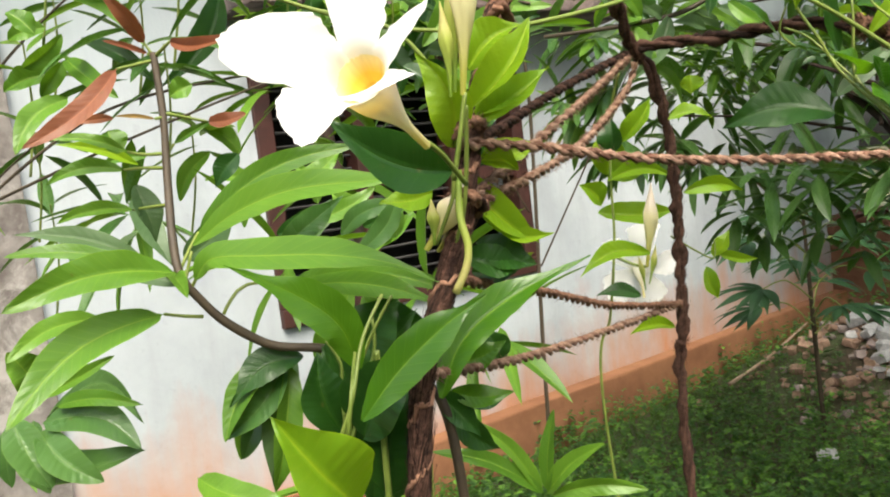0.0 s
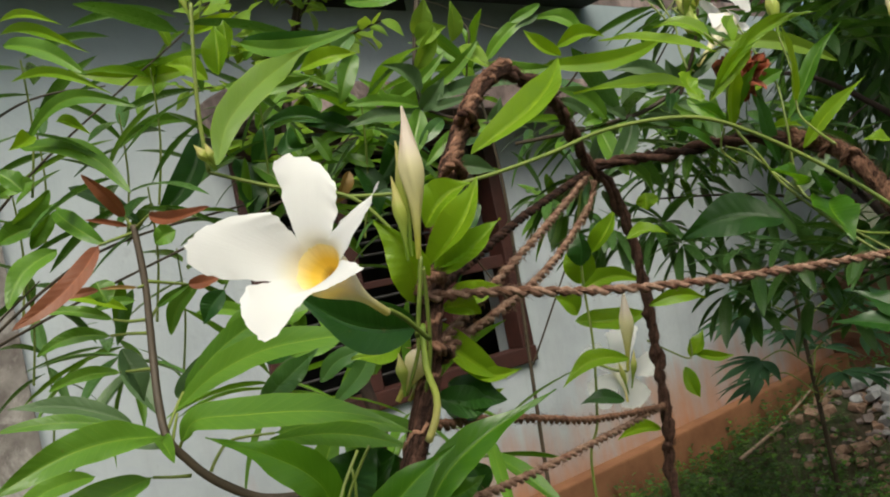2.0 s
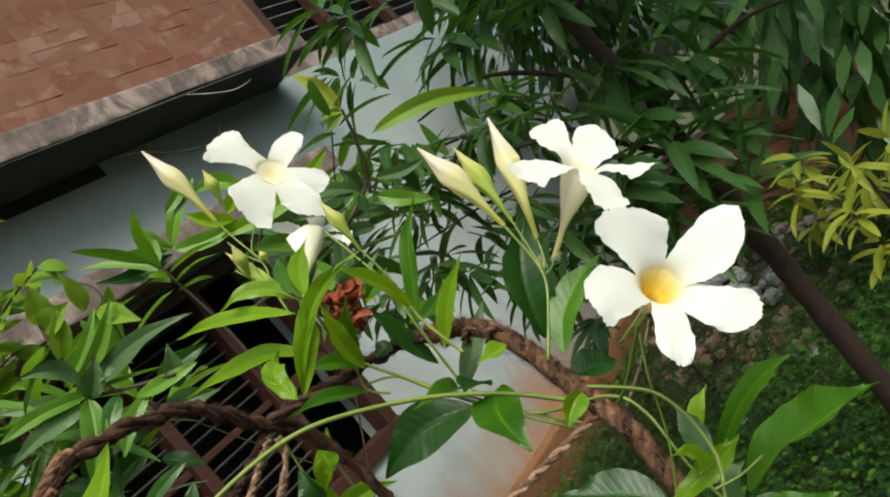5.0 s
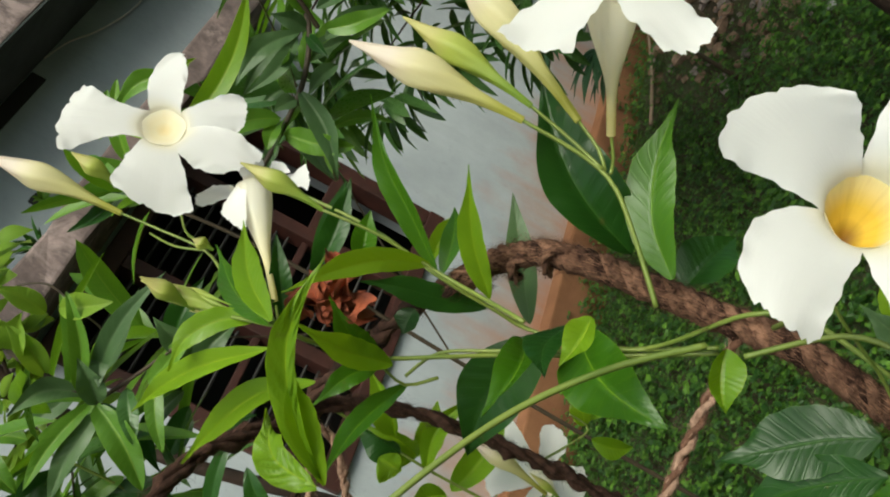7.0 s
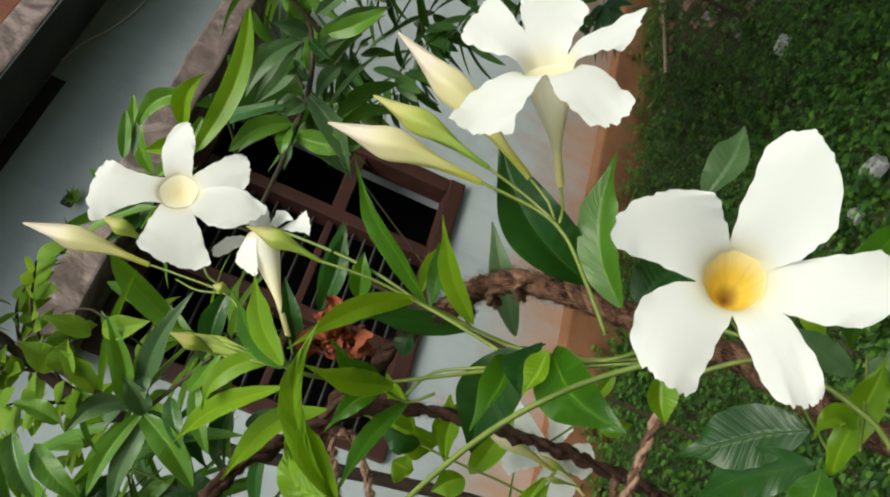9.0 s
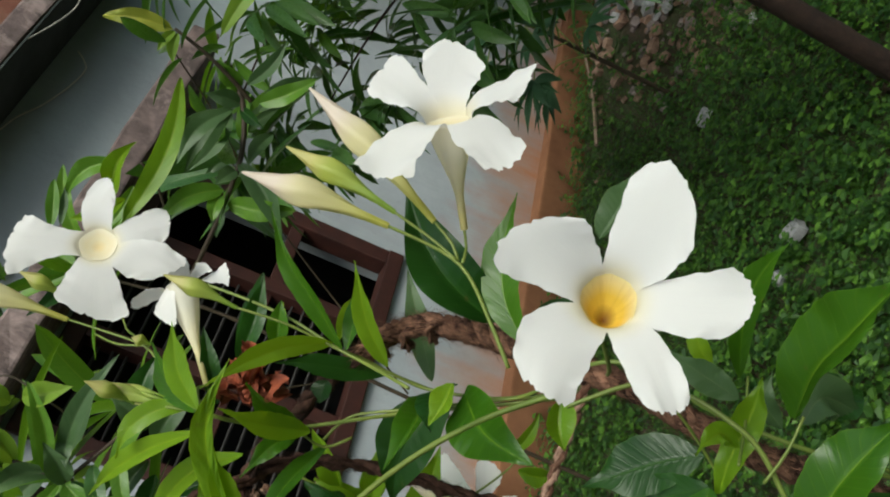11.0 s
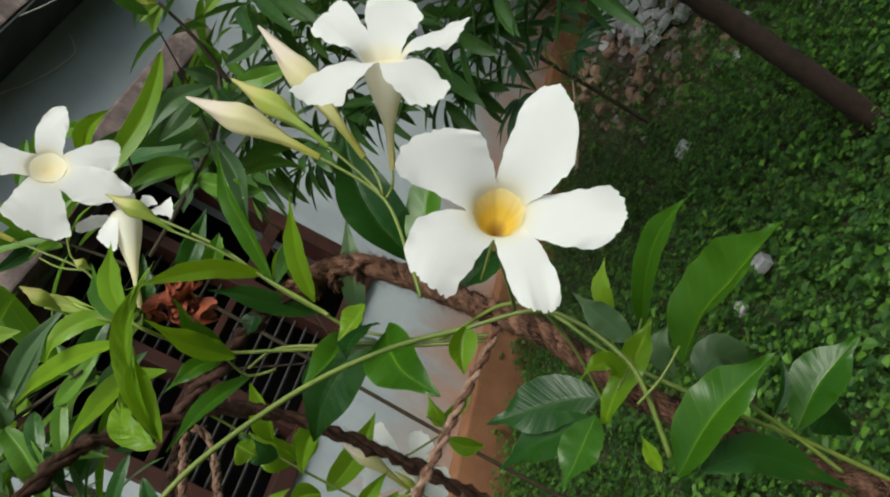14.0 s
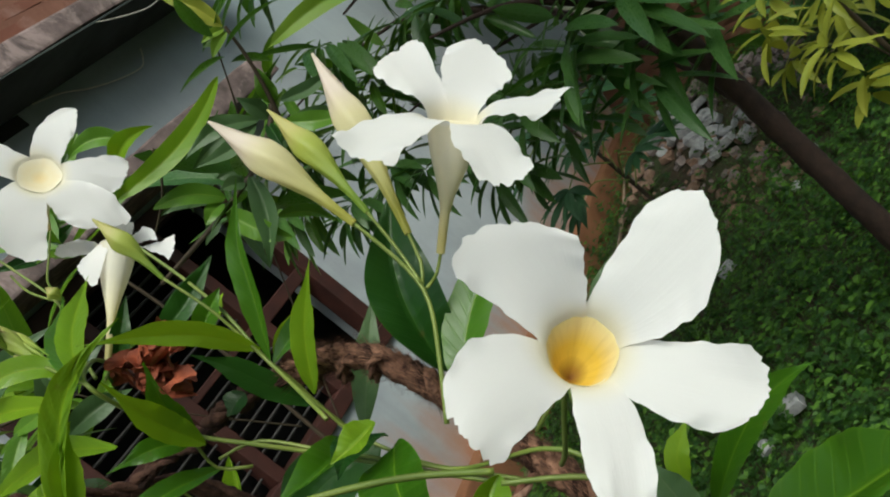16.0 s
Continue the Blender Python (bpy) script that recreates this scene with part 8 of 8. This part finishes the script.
leaf(shrub2, (0.474, 1.320, 1.596), (0.534, 1.300, 1.537), 0.030, (-0.16, -0.96, 0.23), 0.06, 0.06, mango)

# slim tree with small lime leaves
LIME_TRUNK = [(-0.10, 1.58, 0.0), (-0.13, 1.57, 1.0), (-0.20, 1.56, 1.5), (-0.20, 1.55, 1.73), (-0.155, 1.55, 1.88), (-0.11, 1.55, 2.02), (-0.05, 1.55, 2.15), (0.0, 1.55, 2.6)]
rng = random.Random(33)
sprigs = []
for i in range(26):
    t = 2.5 + 4.0 * i / 25
    k = min(6, int(t))
    p = Vector(LIME_TRUNK[k]).lerp(Vector(LIME_TRUNK[k + 1]), t - k)
    w = 2.4 * i
    out = Vector((math.cos(w), 0.55 * math.sin(w) - 0.2, rng.uniform(0.1, 0.8))).normalized()
    ln = rng.uniform(0.11, 0.26)
    sprigs.append([p, p + out * ln * 0.5 + Vector((0, 0, 0.01)), p + out * ln - Vector((0, 0, 0.03))])
lime_tree = mango_tree("young_tree", (-0.10, 1.58, 0.0), LIME_TRUNK, [[tuple(q) for q in pts] for pts in sprigs], "slim young tree with small lime-green leaves", "tree", 0.013)
for pts in sprigs:
    for j in range(17):
        t = (j + 1) / 17
        b = pts[0].lerp(pts[1], t * 2) if t < 0.5 else pts[1].lerp(pts[2], t * 2 - 1)
        along = (pts[2] - pts[0]).normalized()
        side = along.cross(Vector((0, 0, 1))).normalized() * (1 if j % 2 else -1)
        d = (along * 0.5 + side * rng.uniform(0.4, 1.0) + Vector((rng.uniform(-.3, .3), rng.uniform(-.3, .3), rng.uniform(-0.9, 0.1)))).normalized()
        up = Vector((rng.uniform(-.5, .5), -0.7 + rng.uniform(-.4, .4), 0.8))
        shared_leaf(lime_tree, b, b + d * rng.uniform(0.035, 0.062), rng.uniform(0.022, 0.036), up, lime, "vine", rng.randrange(5))

# big mango tree at the right
big = mango_tree("mango_tree", (1.43, 2.2, 0.0), [(1.43, 2.22, 0.0), (1.43, 2.2, 0.8), (1.42, 2.18, 1.3), (1.42, 2.22, 1.9), (1.5, 2.3, 2.6)],
                 [[(1.36, 2.18, 1.25), (1.15, 2.1, 1.45), (0.95, 2.1, 1.55)], [(1.40, 2.2, 1.5), (1.2, 2.4, 1.75), (1.0, 2.6, 1.8)], [(1.42, 2.2, 1.7), (1.7, 2.0, 1.9), (1.9, 1.9, 2.0)],
                  [(1.42, 2.25, 1.9), (1.25, 2.1, 2.15), (1.1, 2.0, 2.3)], [(1.40, 2.2, 1.35), (1.65, 2.0, 1.4), (1.8, 1.9, 1.35)], [(1.45, 2.25, 2.2), (1.6, 2.5, 2.5), (1.7, 2.7, 2.6)]],
                 "full mango tree with heavy drooping dark leaves", "tree", 0.038)
rng = random.Random(41)
for i in range(26):
    a, e = rng.uniform(0, 6.28), rng.uniform(-0.75, 1.0)
    r = rng.uniform(0.55, 1.0)
    c = Vector((1.40 + 0.74 * r * math.cos(a) * math.sqrt(1 - 0.5 * e * e), 2.40 + 0.42 * r * math.sin(a), 1.80 + 0.60 * e * r))
    out = (c - Vector((1.40, 2.4, 1.6))).normalized()
    shoot(big, c, out + Vector((0, 0, 0.3)), 12, 0.21, 0.042, mango_far, 300 + i, 0.95)
for i, c in enumerate(((1.15, 2.0, 1.36), (1.28, 1.95, 1.30), (1.20, 2.10, 1.24), (1.0, 2.2, 1.32), (1.42, 2.0, 1.36), (0.95, 2.4, 1.30), (1.10, 2.3, 1.22), (1.5, 2.1, 1.25), (1.3, 2.0, 1.2), (1.38, 1.95, 1.1), (1.22, 2.0, 1.15), (1.3, 2.05, 1.42), (1.12, 2.05, 1.3))):
    shoot(big, c, (0.0, -0.3, 0.6), 12, 0.22, 0.042, mango_far, 340 + i, 0.9)

# second mango tree nearer the house wall
wall_tree = mango_tree("mango_tree", (1.51, 2.36, 0.0), [(1.51, 2.36, 0.0), (1.51, 2.38, 0.8), (1.42, 2.6, 1.35), (1.2, 2.95, 1.7)],
                       [[(1.38, 2.6, 1.35), (1.1, 2.8, 1.45), (0.75, 2.8, 1.50)], [(1.38, 2.6, 1.38), (1.5, 2.8, 1.6), (1.7, 2.9, 1.7)], [(1.2, 2.95, 1.7), (0.9, 2.85, 1.75), (0.65, 2.8, 1.75)]],
                       "mango tree with drooping dark leaves before the house wall", "tree", 0.024)
for i in range(32):
    a, e = rng.uniform(0, 6.28), rng.uniform(-0.8, 1.0)
    r = rng.uniform(0.5, 1.0)
    c = Vector((0.92 + 0.55 * r * math.cos(a), 2.80 + 0.28 * r * math.sin(a), 1.56 + 0.34 * e * r))
    shoot(wall_tree, c, (c - Vector((0.92, 2.9, 1.4))).normalized() + Vector((0, 0, 0.3)), 12, 0.19, 0.036, mango_far if i % 4 else mango, 400 + i, 0.9)

for i, c in enumerate(((0.97, 2.7, 1.34), (0.95, 2.7, 1.18), (1.10, 2.7, 1.26), (1.23, 2.7, 1.24), (1.22, 2.7, 1.10), (1.35, 2.7, 1.02), (1.05, 2.75, 1.10), (1.15, 2.7, 1.40), (1.40, 2.6, 1.20), (1.32, 2.65, 1.34))):
    shoot(wall_tree, c, (-0.1, -0.4, 0.6), 10, 0.19, 0.042, mango_far, 450 + i, 0.95)

# drooping yellow-green shrub
gold = mango_tree("golden_shrub", (1.30, 1.45, 0.0), [(1.30, 1.45, 0.0), (1.28, 1.44, 0.5), (1.24, 1.42, 0.9), (1.22, 1.40, 1.08)],
                  [[(1.25, 1.42, 0.85), (1.18, 1.38, 1.0), (1.12, 1.36, 1.03)], [(1.27, 1.43, 0.75), (1.34, 1.40, 0.92), (1.38, 1.36, 0.98)]],
                  "shrub with long drooping yellow-green leaves", "shrub", 0.008, stem_brown)
for i, p in enumerate(((1.12, 1.36, 1.05), (1.20, 1.38, 1.10), (1.38, 1.36, 1.0), (1.26, 1.36, 0.98), (1.16, 1.40, 0.95), (1.30, 1.38, 1.08), (1.24, 1.40, 0.86), (1.36, 1.40, 0.88), (1.14, 1.46, 1.12), (1.17, 1.50, 1.04), (1.22, 1.52, 1.14), (1.28, 1.50, 1.02))):
    shoot(gold, p, (0.3 * math.sin(5 * i), -0.2 + 0.3 * math.cos(3 * i), 0.5), 12, 0.085, 0.021, yellow, 500 + i, 1.1, 1.1)


def lobed_leaf(plant, base, out, size, seed):
    """A deeply cut papaya-like leaf on its stalk."""
    out = Vector(out).normalized()
    up = Vector((0, -0.3, 1))
    side = out.cross(up).normalized()
    for k in range(9):
        w = (-1.5 + 0.375 * k)
        d = (out * math.cos(w) + side * math.sin(w) + Vector((0, 0, -0.25))).normalized()
        shared_leaf(plant, base, Vector(base) + d * size * (1 - 0.08 * abs(k - 4)), size * (0.20 if k % 2 == 0 else 0.13), up, papaya, "vine", (seed + k) % 5)


pap = thing("papaya_plant", (1.62, 3.75, 0.0), "young papaya plant with deeply cut dark leaves", "plant")
tube("trunk", [(1.62, 3.75, 0.0), (1.60, 3.72, 0.5), (1.58, 3.68, 0.85), (1.57, 3.66, 1.02)], 0.012, 0.007, stem_brown, pap, "", 8)
rng = random.Random(55)
for i in range(13):
    a = 2.4 * i
    z = 0.55 + 0.04 * i
    p = Vector((1.59 + 0.24 * math.cos(a), 3.68 + 0.22 * math.sin(a), z + 0.02))
    tube("stalk", [(1.59, 3.69, z - 0.06), tuple((p + Vector((1.59, 3.69, z))) / 2 + Vector((0, 0, 0.03))), tuple(p)], 0.004, 0.003, stem_green, pap, "", 5)
    lobed_leaf(pap, tuple(p), (math.cos(a), math.sin(a), 0), rng.uniform(0.18, 0.26), i)


def leaf_mass(name, places, leaf_len, material, seed, label, category):
    """Far foliage: many drooping leaves in one mesh, with the stems that carry them."""
    rng = random.Random(seed)
    verts, faces, uvs = [], [], []
    for cx, cy, cz, rx, ry, rz, count in places:
        for _ in range(count):
            u = Vector((rng.gauss(0, 1), rng.gauss(0, 1), rng.gauss(0, 1))).normalized() * rng.uniform(0.35, 1.0)
            b = Vector((cx + u.x * rx, cy + u.y * ry, max(0.1, cz + u.z * rz)))
            d = Vector((u.x + rng.uniform(-.5, .5), u.y + rng.uniform(-.5, .5), -0.7 + rng.uniform(-.5, .6))).normalized()
            side = d.cross(Vector((rng.uniform(-.3, .3), -0.5, 1))).normalized()
            ln = leaf_len * rng.uniform(0.7, 1.2)
            w = ln * 0.125
            up = side.cross(d)
            o = len(verts)
            verts += [b, b + d * ln * 0.35 + side * w - up * 0.05 * ln, b + d * ln * 0.7 + side * w * 0.8 - up * 0.08 * ln, b + d * ln - up * 0.16 * ln,
                      b + d * ln * 0.7 - side * w * 0.8 - up * 0.08 * ln, b + d * ln * 0.35 - side * w - up * 0.05 * ln, b + d * ln * 0.35 - up * 0.03 * ln, b + d * ln * 0.7 - up * 0.10 * ln]
            uvs += [(0.5, 0), (1, .35), (1, .7), (0.5, 1), (0, .7), (0, .35), (0.5, .35), (0.5, .7)]
            faces += [(o, o + 6, o + 1), (o + 1, o + 6, o + 7, o + 2), (o + 2, o + 7, o + 3), (o, o + 5, o + 6), (o + 6, o + 5, o + 4, o + 7), (o + 7, o + 4, o + 3)]
    return tagged(mesh_object(name, verts, faces, material, None, "", uvs), label, category, kind="stuff")


# last two clusters are canopy added overhead to shade the weeds
leaf_mass("far_trees", [(3.2, 4.9, 2.4, 1.0, 0.7, 1.1, 1500), (2.7, 4.1, 2.7, 0.7, 0.6, 0.9, 1400), (4.4, 4.4, 1.8, 1.0, 1.0, 1.6, 1500), (3.0, 3.0, 1.2, 0.7, 0.6, 0.9, 900),
                         (5.2, 6.4, 2.4, 1.4, 1.2, 2.2, 1600), (1.75, 1.0, 3.1, 1.0, 0.8, 0.4, 1300), (2.6, 2.9, 2.9, 0.7, 0.7, 0.5, 700)], 0.22, mango_far, 71, "dense mango foliage beyond the yard, plus overhead canopy added for shade", "trees")


# ---- brick facing of the upper storey ----
brick_meshes = []
rng = random.Random(61)
for k in range(5):
    bm = bmesh.new()
    bmesh.ops.create_cube(bm, size=1)
    for v in bm.verts:
        v.co = Vector((v.co.x * 0.224, v.co.y * 0.03, v.co.z * 0.075)) + Vector((rng.uniform(-.004, .004), rng.uniform(-.003, .003), rng.uniform(-.004, .004)))
    me = bpy.data.meshes.new("brick")
    bm.to_mesh(me)
    bm.free()
    me.materials.append(brick_mat)
    brick_meshes.append(me)
for row in range(15):
    for col in range(16):
        s = 0.55 + col * 0.23 + (0.115 if row % 2 else 0) - 0.0
        if s > 3.93:
            continue
        ob = new("brick", rng.choice(brick_meshes))
        ob.matrix_basis = HOUSE @ Matrix.Translation((s, -0.0258 + rng.uniform(-.0012, .0012), 2.855 + row * 0.080)) @ Matrix.Rotation(rng.uniform(-.012, .012), 4, "Y")
        hang(ob, upper)

# plain unseen wall added behind the viewpoint to cut the low sky light
yard = box("unseen_wall", (-7.0, -0.15, 0.0), (8.0, 0.0, 2.3), Matrix.Translation((0, -3.2, 0)), pillar_mat, None)
tagged(yard, "plain grey cement wall, unseen, added to cut low sky light", "wall", kind="structure")

# a tuft of weeds rooted on the sunshade
tuft = thing("weed_tuft", house_point(1.72, 0.22, 2.2), "small dark weed tuft rooted on the sunshade", "weed")
rng = random.Random(77)
for i in range(16):
    a = rng.uniform(0, 6.28)
    base = house_point(1.72 + 0.02 * math.cos(a), 0.22 + 0.02 * math.sin(a), 2.2)
    d = Vector((math.cos(a), math.sin(a), rng.uniform(0.4, 1.4))).normalized()
    shared_leaf(tuft, base, base + d * rng.uniform(0.05, 0.10), 0.022, (0, -0.4, 1), dark, "vine", i % 5)
